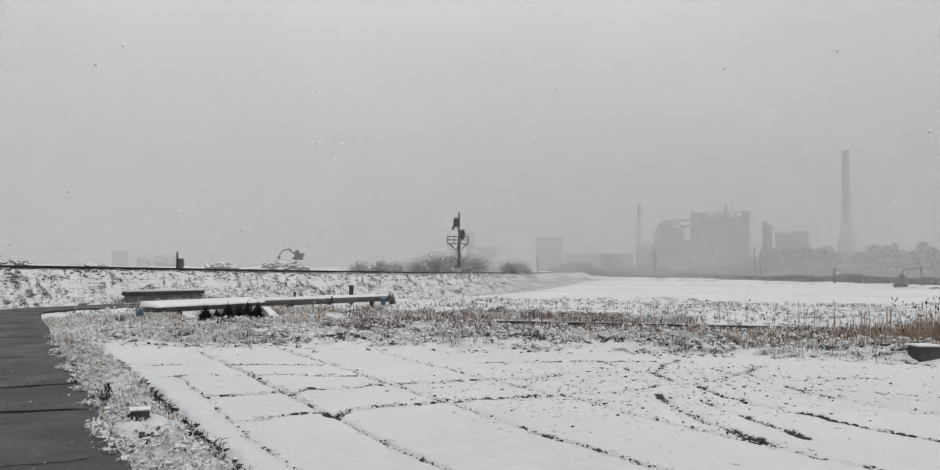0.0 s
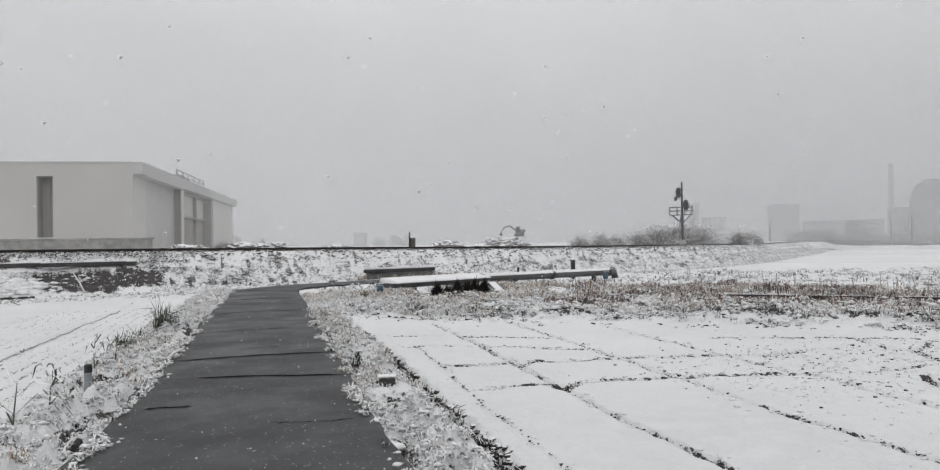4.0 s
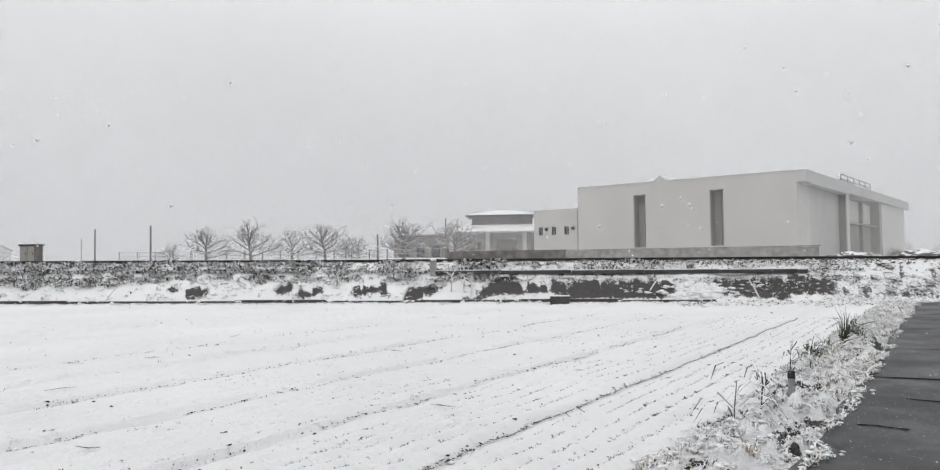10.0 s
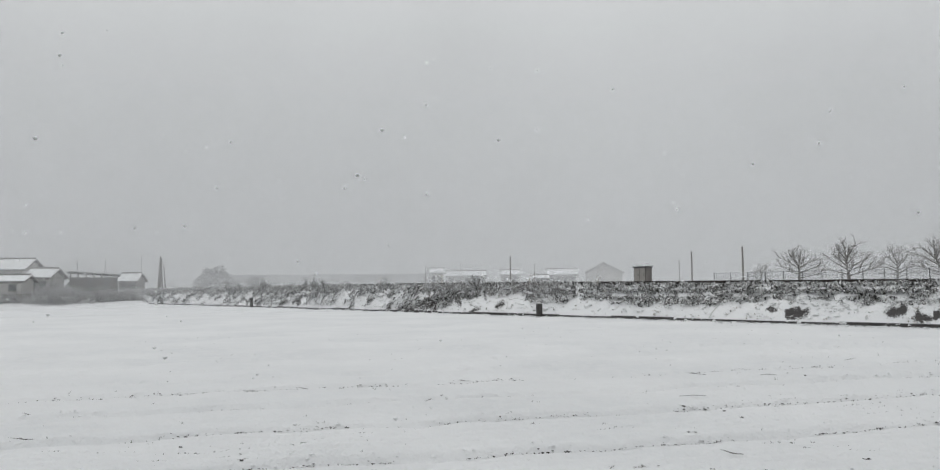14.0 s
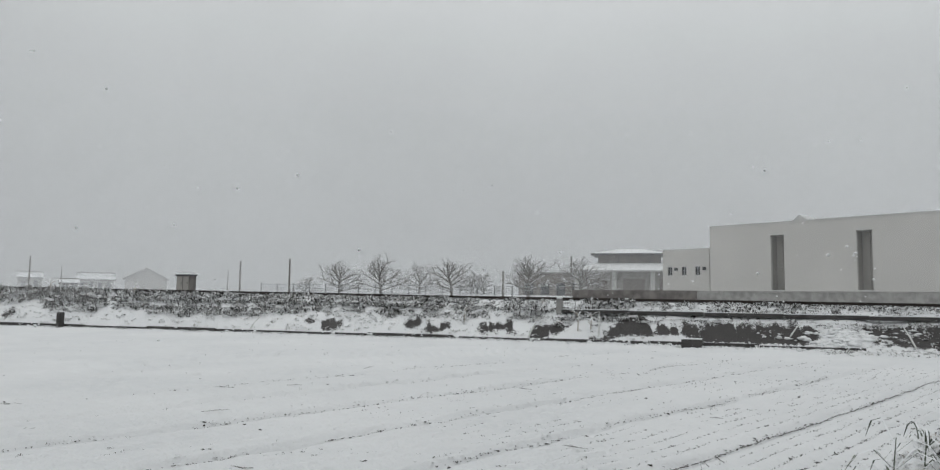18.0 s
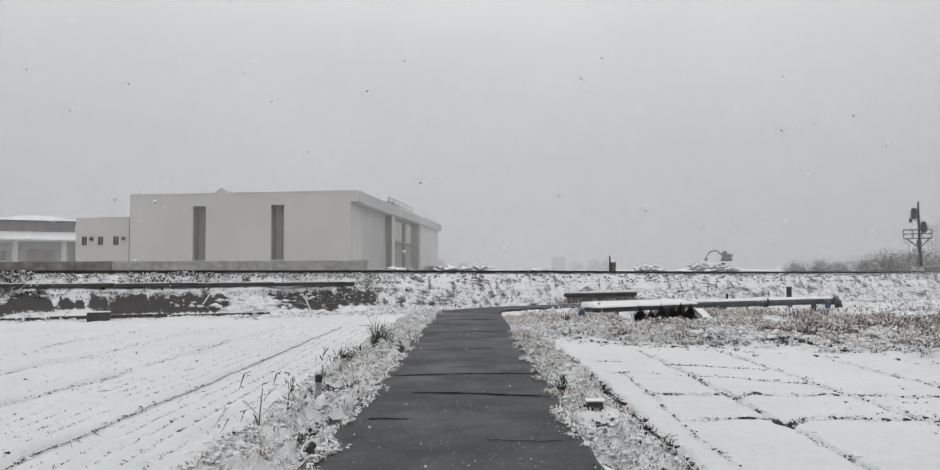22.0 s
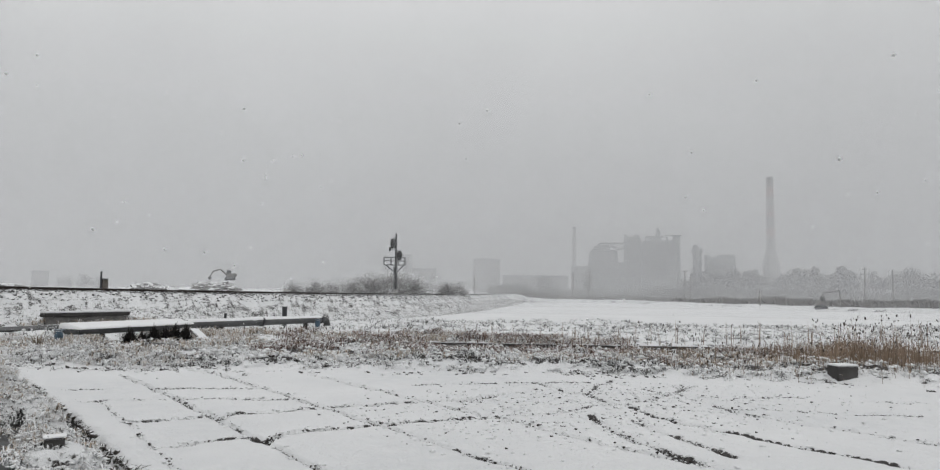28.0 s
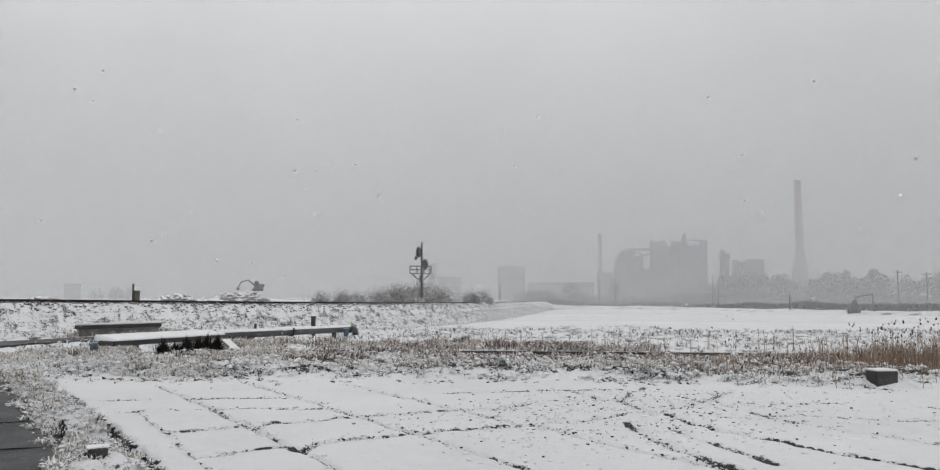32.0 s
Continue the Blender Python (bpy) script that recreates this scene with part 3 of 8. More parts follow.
    bemb = np.where(u > -2.9, 0.24 + 0.34 * step(0.0, 0.3, n05 + n01), bemb)
    bemb = np.where(u > -0.9, 0.30, bemb)
    bemb = np.where(u > 2, 0.05, bemb)
    bemb = bemb * (1 - dark) + (1.02 + 0.3 * n05 + 0.2 * n2 + 0.8 * n01 + 0.6 * n007) * dark
    bare = np.where(on, bemb, bare)
    fence_l = step(128, 135, rr) * (x < -60) * (u < -6)
    z = z + 0.55 * fence_l
    bare = bare + 0.55 * fence_l * step(136, 133, rr)
    # rise of the land behind it all
    z = z + 0.9 * step(230, 420, rr) * right
    return z, bare


def branch_line():
    """Middle of the lane that turns off at the foot of the embankment."""
    return [(-0.1, 29.2), (0.4, 31.2), (1.8, 32.9), (3.6, 34.0), (6.0, 35.0)]


def branch_w(x, y):
    w = 0 * x
    pts = branch_line()
    for (x0, y0), (x1, y1) in zip(pts, pts[1:]):
        dx, dy = x1 - x0, y1 - y0
        s = np.clip(((x - x0) * dx + (y - y0) * dy) / (dx * dx + dy * dy), 0, 1)
        d = np.hypot(x - x0 - s * dx, y - y0 - s * dy)
        w = np.maximum(w, step(1.45, 1.2, d))
    return w


def height(x, y):
    return float(land(np.array([float(x)]), np.array([float(y)]))[0][0])


def heights(x, y):
    return land(np.asarray(x, dtype=float), np.asarray(y, dtype=float))[0]


def surfaces(x, y):
    """Height of what one would step on: the lane where it lies over the ground."""
    z = heights(x, y)
    return np.where((x > ROAD_L) & (x < ROAD_R) & (y < 31), np.maximum(z, 0.004), z)


def build_ground():
    """One sheet to the horizon, finer towards the lane and the fields beside it."""
    az = np.radians(np.concatenate([np.arange(-113, 76, 0.17), np.arange(76, 247, 1.5)]))
    rad = np.concatenate([np.linspace(0.15, 3.1, 16), 1.75 / np.tan(np.radians(np.arange(28.6, 2.5, -0.06))), np.geomspace(41, 170, 62), np.geomspace(176, 3200, 34)])
    A, Rr = np.meshgrid(az, rad)
    X, Y = Rr * np.sin(A), Rr * np.cos(A)
    Z, bare = land(X.ravel(), Y.ravel())
    nr, na = A.shape
    i, j = np.meshgrid(np.arange(nr - 1), np.arange(na), indexing="ij")
    k = (j + 1) % na
    faces = np.stack([i * na + j, (i + 1) * na + j, (i + 1) * na + k, i * na + k], -1).reshape(-1, 4)
    verts = np.stack([X.ravel(), Y.ravel(), Z], -1)
    centre = len(verts)
    verts = np.concatenate([verts, [[0, 0, -0.06]]])
    me = mesh_from_arrays("ground", verts, faces[:, ::-1], M_GROUND, smooth=True)
    at = me.attributes.new("bare", "FLOAT", "POINT")
    at.data.foreach_set("value", np.concatenate([bare, [0.0]]).astype(np.float32))
    return tagged(new("ground", me), "snow-covered farmland with dark soil showing in its furrows", "ground", kind="structure")


ground = build_ground()


def ribbon(name, line, half, z, thick, mat, rag=0.0):
    """A slab of road along a line, with slightly ragged edges."""
    bm = bmesh.new()
    pts = []
    for (x0, y0), (x1, y1) in zip(line, line[1:]):
        n = max(1, int(math.hypot(x1 - x0, y1 - y0) / 0.25))
        pts += [(x0 + (x1 - x0) * k / n, y0 + (y1 - y0) * k / n) for k in range(n)]
    pts.append(line[-1])
    rows = []
    for k, (x, y) in enumerate(pts):
        a, b = pts[max(0, k - 1)], pts[min(len(pts) - 1, k + 1)]
        d = Vector((b[0] - a[0], b[1] - a[1])).normalized()
        nx, ny = -d.y, d.x
        hl = half + rag * float(value_noise(x, y, 0.7) + value_noise(x, y, 0.23))
        hr = half + rag * float(value_noise(x + 40, y, 0.7) + value_noise(x + 40, y, 0.23))
        rows.append([bm.verts.new((x + nx * w, y + ny * w, zz)) for w, zz in ((hl, z - thick), (hl, z - 0.01), (hl * 0.97, z), (0, z + 0.02), (-hr * 0.97, z), (-hr, z - 0.01), (-hr, z - thick))])
    for a, b in zip(rows, rows[1:]):
        for k in range(6):
            bm.faces.new((a[k], b[k], b[k + 1], a[k + 1]))
    return part(name, bm, mat, smooth=False)


mid, half_w = (ROAD_L + ROAD_R) / 2, (ROAD_R - ROAD_L) / 2
road = ribbon("road", [(mid, -45.0), (mid, 31.0)], half_w + 0.03, 0.0, 0.15, M_ASPHALT, 0.06)
tagged(road, "narrow wet dark asphalt farm lane with snowy edges", "road", kind="structure")
branch = ribbon("road", branch_line(), 1.15, 0.004, 0.15, M_ASPHALT, 0.14)
tagged(branch, "wet asphalt lane turning off below the railway bank", "road", kind="structure")


# black strips across the lane, standing in for the shade in its cracks
def seam(y0, x0, x1, w, seed, slant=0.0):
    bm = bmesh.new()
    rnd = random.Random(seed)
    n = 14
    rows = []
    y = y0
    for k in range(n + 1):
        y += rnd.uniform(-0.02, 0.02) + slant / n
        ww = w * rnd.uniform(0.4, 1.2) * (0.3 if k in (0, n) else 1)
        x = x0 + (x1 - x0) * k / n
        zz = 0.0065 + 0.02 * max(0.0, 1 - abs(x - mid) / (half_w * 0.97))
        rows.append((bm.verts.new((x, y - ww, zz)), bm.verts.new((x, y, zz + 0.002)), bm.verts.new((x, y + ww, zz))))
    for a, b in zip(rows, rows[1:]):
        bm.faces.new((a[0], b[0], b[1], a[1]))
        bm.faces.new((a[1], b[1], b[2], a[2]))
    o = part("crack_strip", bm, M_CRACKSHADE, road)
    return o


for y0, x0, x1, w, slant in ((11.52, -1.2, 1.05, 0.055, 0.03), (9.92, -0.72, 1.05, 0.05, -0.38), (8.20, -1.05, -0.60, 0.03, -0.04), (15.2, -1.0, 0.5, 0.03, 0.1), (7.1, 0.2, 0.9, 0.012, 0.05), (19.5, -1.1, 0.8, 0.05, 0.1), (24.5, -1.1, 0.9, 0.07, 0.0), (12.3, -0.3, 0.3, 0.02, 0.25), (29.6, -1.1, 0.0, 0.08, 0.0)):
    seam(y0, x0, x1, w, int(y0 * 10), slant)

# ---- the railway ----
def rail_profile_sweep(name, off, parent):
    """One rail: foot, web and head, swept along the track."""
    prof = [(-0.06, 0.0), (0.06, 0.0), (0.06, 0.02), (0.012, 0.035), (0.012, 0.11), (0.034, 0.12), (0.034, 0.15), (-0.034, 0.15), (-0.034, 0.12), (-0.012, 0.11), (-0.012, 0.035), (-0.06, 0.02)]
    bm = bmesh.new()
    rows = []
    for x in list(np.arange(-150, -40, 6.0)) + list(np.arange(-40, 90, 2.0)) + list(np.arange(90, 200, 10.0)):
        x = float(x)
        z = float(rail_z(x)) - 0.15
        row = []
        for du, dz in prof:
            px, py = rail_at(x, off + du)
            row.append(bm.verts.new((px, py, z + dz)))
        rows.append(row)
    for a, b in zip(rows, rows[1:]):
        for k in range(len(prof)):
            bm.faces.new((a[k], b[k], b[(k + 1) % len(prof)], a[(k + 1) % len(prof)]))
    return part(name, bm, M_RAIL, parent)


track = base("railway_track", 0, 0, 0, 0, "single railway track of rusty rails on snowy ballast", "railway track", kind="structure")
rail_profile_sweep("rail", -0.533, track)
rail_profile_sweep("rail", 0.533, track)
_sl = a_box(-0.10, 0.10, -1.0, 1.0, -0.10, 0.03, 0.01)
sleeper = part("sleeper", _sl, M_SLEEPER, track)
_me = sleeper.data
_k = 0
for x in np.arange(-60, 75, 0.9):
    x = float(x)
    px, py = rail_at(x, 0.0)
    m = pose(px, py, float(rail_z(x)) - 0.165, 0, 0, math.degrees(math.atan(float(rail_slope(x)))))
    if _k == 0:
        sleeper.matrix_basis = m
    else:
        o = new("sleeper", _me)
        o.parent = track
        o.matrix_basis = m
    _k += 1

# low dark kerb of old concrete on the shoulder, in lengths
kerb = base("retaining_kerb", 0, 0, 0, 0, "dark low concrete kerb holding the ballast on the bank", "kerb", kind="structure")
x = -22.0
while x < -6.7:
    x1 = min(x + 3.0, -6.63)
    a, b = rail_at(x, -2.85), rail_at(x1, -2.85)
    bm = bmesh.new()
    L = math.hypot(b[0] - a[0], b[1] - a[1])
    box(bm, 0.02, L, -0.12, 0.12, -0.17, 0.0, 0.015)
    o = part("kerb_block", bm, M_DARKCON, kerb)
    o.matrix_basis = pose(a[0], a[1], float(rail_z(x)) - 0.57, 0, 0, math.degrees(math.atan2(b[1] - a[1], b[0] - a[0])))
    bm = bmesh.new()
    box(bm, 0.02, L, -0.11, 0.11, 0.0, 0.035, 0.015)
    o = part("snow_cap", bm, M_SNOW, kerb, "thin cap of snow")
    o.matrix_basis = pose(a[0], a[1], float(rail_z(x)) - 0.57, 0, 0, math.degrees(math.atan2(b[1] - a[1], b[0] - a[0])))
    x = x1

# narrow concrete lip along the field's edge at the foot of the bank
lip = base("field_edging", 0, 0, 0, 0, "dark narrow concrete edging between field and bank", "edging", kind="structure")
x = -150.0
while x < -10.6:
    x1 = min(x + 4.0, -10.5)
    a, b = rail_at(x, -5.45), rail_at(x1, -5.45)
    L = math.hypot(b[0] - a[0], b[1] - a[1])
    o = part("edging_block", a_box(0.02, L, -0.06, 0.06, -0.3, 0.13, 0.01), M_DARKCON, lip)
    o.matrix_basis = pose(a[0], a[1], LEFT_Z + 0.02 + 0.03 * math.sin(x), 0, 0, math.degrees(math.atan2(b[1] - a[1], b[0] - a[0])))
    x = x1


def post_thing(name, x, y, w, h, mat, label, cat, cap=None, capname="cap", group=""):
    z = height(x, y)
    o = base(name, x, y, z, 20, label, cat, group)
    part("post", a_box(-w / 2, w / 2, -w / 2, w / 2, -0.15, h, w * 0.08), mat, o)
    if cap:
        part(capname, a_box(-w * 0.46, w * 0.46, -w * 0.46, w * 0.46, h - 0.005, h + w * 0.35, w * 0.1), cap, o, "cap of snow" if cap is M_SNOW else "black cap")
    return o


_p = rail_at(-21.96, -2.85)
post_thing("kilometre_post", _p[0], _p[1], 0.27, 0.70, M_CONCRETE, "grey concrete marker post beside the track", "marker post", M_SNOW)
for sx, hh in ((-47.28, 0.80), (-92.16, 1.1), (-126.35, 0.9)):
    _p = rail_at(sx, -5.75)
    post_thing("field_stake", _p[0], _p[1], 0.30, hh, M_DARKCON, "dark stump of a post at the field edge", "post", group="stumps along the bank")

# relay cabinet behind the track
def relay_cabinet():
    px, py = rail_at(-46.0, 2.6)
    o = base("relay_cabinet", px, py, height(px, py), 25, "weathered grey metal relay cabinet with snow on top", "cabinet")
    part("body", a_box(-0.5, 0.5, -0.35, 0.35, 0.15, 1.12, 0.02), M_GREYWALL, o)
    part("plinth", a_box(-0.54, 0.54, -0.38, 0.38, -0.3, 0.15, 0.02), M_CONCRETE, o)
    part("roof", a_box(-0.58, 0.58, -0.42, 0.42, 1.12, 1.20, 0.02), M_DARKSTEEL, o)
    part("snow_cap", a_box(-0.56, 0.56, -0.40, 0.40, 1.20, 1.26, 0.02), M_SNOW, o, "cap of snow")
    for sx in (-0.24, 0.24):
        d = part("door", a_box(sx - 0.215, sx + 0.215, -0.37, -0.35, 0.2, 1.07, 0.006), M_RECESS, o)
        part("handle", a_box(sx + 0.12, sx + 0.15, -0.395, -0.37, 0.55, 0.72, 0.004), M_DARKSTEEL, d)


relay_cabinet()


def railway_signal():
    """Colour-light signal mast with a maintenance platform and two heads."""
    px, py = 31.02, 51.6
    d = 78.0
    a = radians(30.93)
    px, py = d * math.sin(a), d * math.cos(a)
    z = EYE + d * math.tan(radians(-0.15))
    o = base("railway_signal", px, py, z, -25, "dark railway signal mast with railed platform and two lamp heads", "signal")
    H = d * (math.tan(radians(4.35)) + math.tan(radians(0.15)))
    part("mast", a_tube([(0, 0, -1.5), (0, 0, H)], [0.15, 0.09], 10), M_DARKSTEEL, o, "dark steel mast")
    part("mast_base", a_box(-0.3, 0.3, -0.3, 0.3, -1.2, 0.35, 0.03), M_CONCRETE, o)
    zp = d * math.tan(radians(1.98)) + 0.2
    part("platform", a_box(-1.25, 1.0, -0.45, 0.45, zp - 0.06, zp, 0.01), M_DARKSTEEL, o)
    for yy in (-0.44, 0.44):
        for zz in (0.38, 0.75):
            part("guard_rail", a_tube([(-1.24, yy, zp + zz), (0.99, yy, zp + zz)], 0.028, 6), M_DARKSTEEL, o)
        for xx in (-1.22, -0.5, 0.25, 0.97):
            part("rail_post", a_tube([(xx, yy, zp), (xx, yy, zp + 0.78)], 0.028, 6), M_DARKSTEEL, o)
        part("strut", a_tube([(-1.0, yy, zp - 0.05), (0, 0, zp - 0.9)], 0.035, 6), M_DARKSTEEL, o)
        part("strut", a_tube([(0.8, yy, zp - 0.05), (0, 0, zp - 0.9)], 0.035, 6), M_DARKSTEEL, o)
    for xx in (-1.24, 0.99):
        for zz in (0.38, 0.75):
            part("guard_rail", a_tube([(xx, -0.44, zp + zz), (xx, 0.44, zp + zz)], 0.028, 6), M_DARKSTEEL, o)
    for hx, hz, r in ((-0.34, H - 1.05, 0.50), (0.36, zp + 0.95, 0.50)):
        bm = bmesh.new()
        tube(bm, [(hx, -0.10, hz - r), (hx, -0.10, hz - r * 0.4), (hx, -0.10, hz + r * 0.4), (hx, -0.10, hz + r)], [r * 0.36, r * 0.56, r * 0.56, r * 0.36], 12)
        hd = part("signal_head", bm, M_BLACK, o, "black lamp head with backing board")
        for k in (-1, 0, 1):
            lz = hz + k * r * 0.5
            part("hood", a_tube([(hx, -0.2, lz), (hx, -0.5, lz)], 0.11, 8), M_BLACK, hd)
        part("bracket", a_tube([(0, 0, hz), (hx, -0.05, hz)], 0.03, 6), M_DARKSTEEL, o)
    lz = zp + 1.6
    part("small_lamp", a_tube([(-0.62, -0.05, lz - 0.2), (-0.62, -0.05, lz + 0.2)], [0.13, 0.13], 8), M_BLACK, o)
    part("bracket", a_tube([(-0.6, 0, lz), (0, 0, lz)], 0.025, 6), M_DARKSTEEL, o)
    for k in range(8):
        zz = 0.5 + k * (zp - 0.7) / 8
        part("ladder_rung", a_tube([(-0.18, 0.22, zz), (0.18, 0.22, zz)], 0.015, 5), M_DARKSTEEL, o)
    for sx in (-0.18, 0.18):
        part("ladder_stile", a_tube([(sx, 0.22, 0.2), (sx, 0.22, zp)], 0.02, 5), M_DARKSTEEL, o)
    part("equipment_box", a_box(-0.22, 0.1, 0.05, 0.3, zp - 0.75, zp - 0.25, 0.02), M_DARKSTEEL, o)


railway_signal()

# ---- grass, weeds and lumps of snow ----
def blade_mesh(name, p, length, width, out, droop, rg, mat, twist=0.5):
    """Curved grass blades: p roots (n, 3), out the horizontal lean (n, 2), droop how far the tip falls back."""
    n = len(p)
    side = np.stack([-out[:, 1], out[:, 0]], -1)
    side /= np.linalg.norm(side, axis=1)[:, None] + 1e-9
    tw = rg.normal(size=n) * twist
    s3 = np.stack([side[:, 0], side[:, 1], tw], -1) * (width / 2)[:, None]
    lean = np.stack([out[:, 0], out[:, 1], 0 * length], -1) * length[:, None]
    up = np.zeros((n, 3))
    up[:, 2] = length
    m1 = p + lean * 0.30 + up * 0.62
    tip = p + lean * 0.95 + up * (1.0 - droop)[:, None]
    v = np.stack([p - s3, p + s3, m1 + s3 * 0.9, m1 - s3 * 0.9, tip + s3 * 0.25, tip - s3 * 0.25], 1).reshape(-1, 3)
    b = np.arange(n)[:, None] * 6
    f = np.concatenate([b + np.array([[0, 1, 2, 3]]), b + np.array([[3, 2, 4, 5]])])
    return mesh_from_arrays(name, v, f, mat)


def tufts(name, cx, cy, per, h, spread, width, droop, seed, mat, label, cat="grass", zoff=-0.02, twist=0.5):
    """Tufts of blades round centres (cx, cy)."""
    rg = np.random.default_rng(seed)
    n = len(cx)
    cz = surfaces(cx, cy)
    size = rg.uniform(0.6, 1.25, n)
    k = np.repeat(np.arange(n), per)
    a = rg.uniform(0, 2 * np.pi, n * per)
    r = rg.random(n * per) * spread * 0.35
    p = np.stack([cx[k] + r * np.cos(a), cy[k] + r * np.sin(a), cz[k] + zoff], -1)
    le = h * size[k] * rg.uniform(0.5, 1.15, n * per)
    a2 = a + rg.normal(size=n * per) * 0.5
    q = rg.uniform(0.15, 1.0, n * per) * spread / h
    out = np.stack([np.cos(a2) * q, np.sin(a2) * q], -1)
    dr = droop * rg.uniform(0.3, 1.2, n * per)
    me = blade_mesh(name, p, le, width * rg.uniform(0.6, 1.4, n * per), out, dr, rg, mat, twist)
    return tagged(new(name, me), label, cat, kind="stuff")


_g = (1 + 5 ** 0.5) / 2
ICO_V = np.array([(-1, _g, 0), (1, _g, 0), (-1, -_g, 0), (1, -_g, 0), (0, -1, _g), (0, 1, _g), (0, -1, -_g), (0, 1, -_g), (_g, 0, -1), (_g, 0, 1), (-_g, 0, -1), (-_g, 0, 1)]) / 1.902
ICO_F = np.array([(0, 11, 5), (0, 5, 1), (0, 1, 7), (0, 7, 10), (0, 10, 11), (1, 5, 9), (5, 11, 4), (11, 10, 2), (10, 7, 6), (7, 1, 8), (3, 9, 4), (3, 4, 2), (3, 2, 6), (3, 6, 8), (3, 8, 9), (4, 9, 5), (2, 4, 11), (6, 2, 10), (8, 6, 7), (9, 8, 1)])


OCT_V = np.array([(1, 0, 0), (-1, 0, 0), (0, 1, 0), (0, -1, 0), (0, 0, 1), (0, 0, -1)]) * 1.15
OCT_F = np.array([(0, 2, 4), (2, 1, 4), (1, 3, 4), (3, 0, 4), (2, 0, 5), (1, 2, 5), (3, 1, 5), (0, 3, 5)])


def lumps(name, x, y, size, flat, lift, seed, mat, label, cat="snow", rag=0.28):
    """Small uneven lumps lying on the ground."""
    rg = np.random.default_rng(seed)
    n = len(x)
    z = surfaces(x, y) + lift
    bv, bf = (OCT_V, OCT_F) if n > 1500 else (ICO_V, ICO_F)
    v = bv[None] * (1 + rag * rg.normal(size=(n, len(bv), 1)))
    sc = np.stack([size * rg.uniform(0.7, 1.5, n), size * rg.uniform(0.7, 1.5, n), size * flat], -1)
    v = v * sc[:, None]
    a = rg.uniform(0, 6.28, n)
    c, s = np.cos(a)[:, None], np.sin(a)[:, None]
    v = np.stack([v[..., 0] * c - v[..., 1] * s + x[:, None], v[..., 0] * s + v[..., 1] * c + y[:, None], v[..., 2] + z[:, None]], -1).reshape(-1, 3)
    f = (np.arange(n)[:, None, None] * len(bv) + bf[None]).reshape(-1, 3)
    return tagged(new(name, mesh_from_arrays(name, v, f, mat, smooth=rag < 0.35)), label, cat, kind="stuff")


def scatter(n, seed, x0, x1, y0, y1, bias=1.0):
    """Random places, thicker towards y0 with bias over 1."""
    rg = np.random.default_rng(seed)
    return rg.uniform(x0, x1, n), y0 + (y1 - y0) * rg.random(n) ** bias


def strip_scatter(n, seed, s0, s1, v0, v1):
    rg = np.random.default_rng(seed)
    s, v = rg.uniform(s0, s1, n), rg.uniform(v0, v1, n)
    k = v > strip_edge(s) - 0.15
    s, v = s[k], v[k]
    return 2.4 + 0.745 * s + 0.667 * v, 19.3 - 0.667 * s + 0.745 * v


def bank_scatter(n, seed, x0, x1, u0, u1):
    rg = np.random.default_rng(seed)
    x, u = rg.uniform(x0, x1, n), rg.uniform(u0, u1, n)
    sl = rail_slope(x)
    nn = np.sqrt(1 + sl * sl)
    return x - u * sl / nn, rail_y(x) + u / nn


def keep(xy, mask):
    return xy[0][mask], xy[1][mask]


# verges of the lane: leafy clumps weighed down by snow, spilling a little over the asphalt
BLOCK_AT, DRIFT = (1.40, 8.50), (-9.35, 32.1)


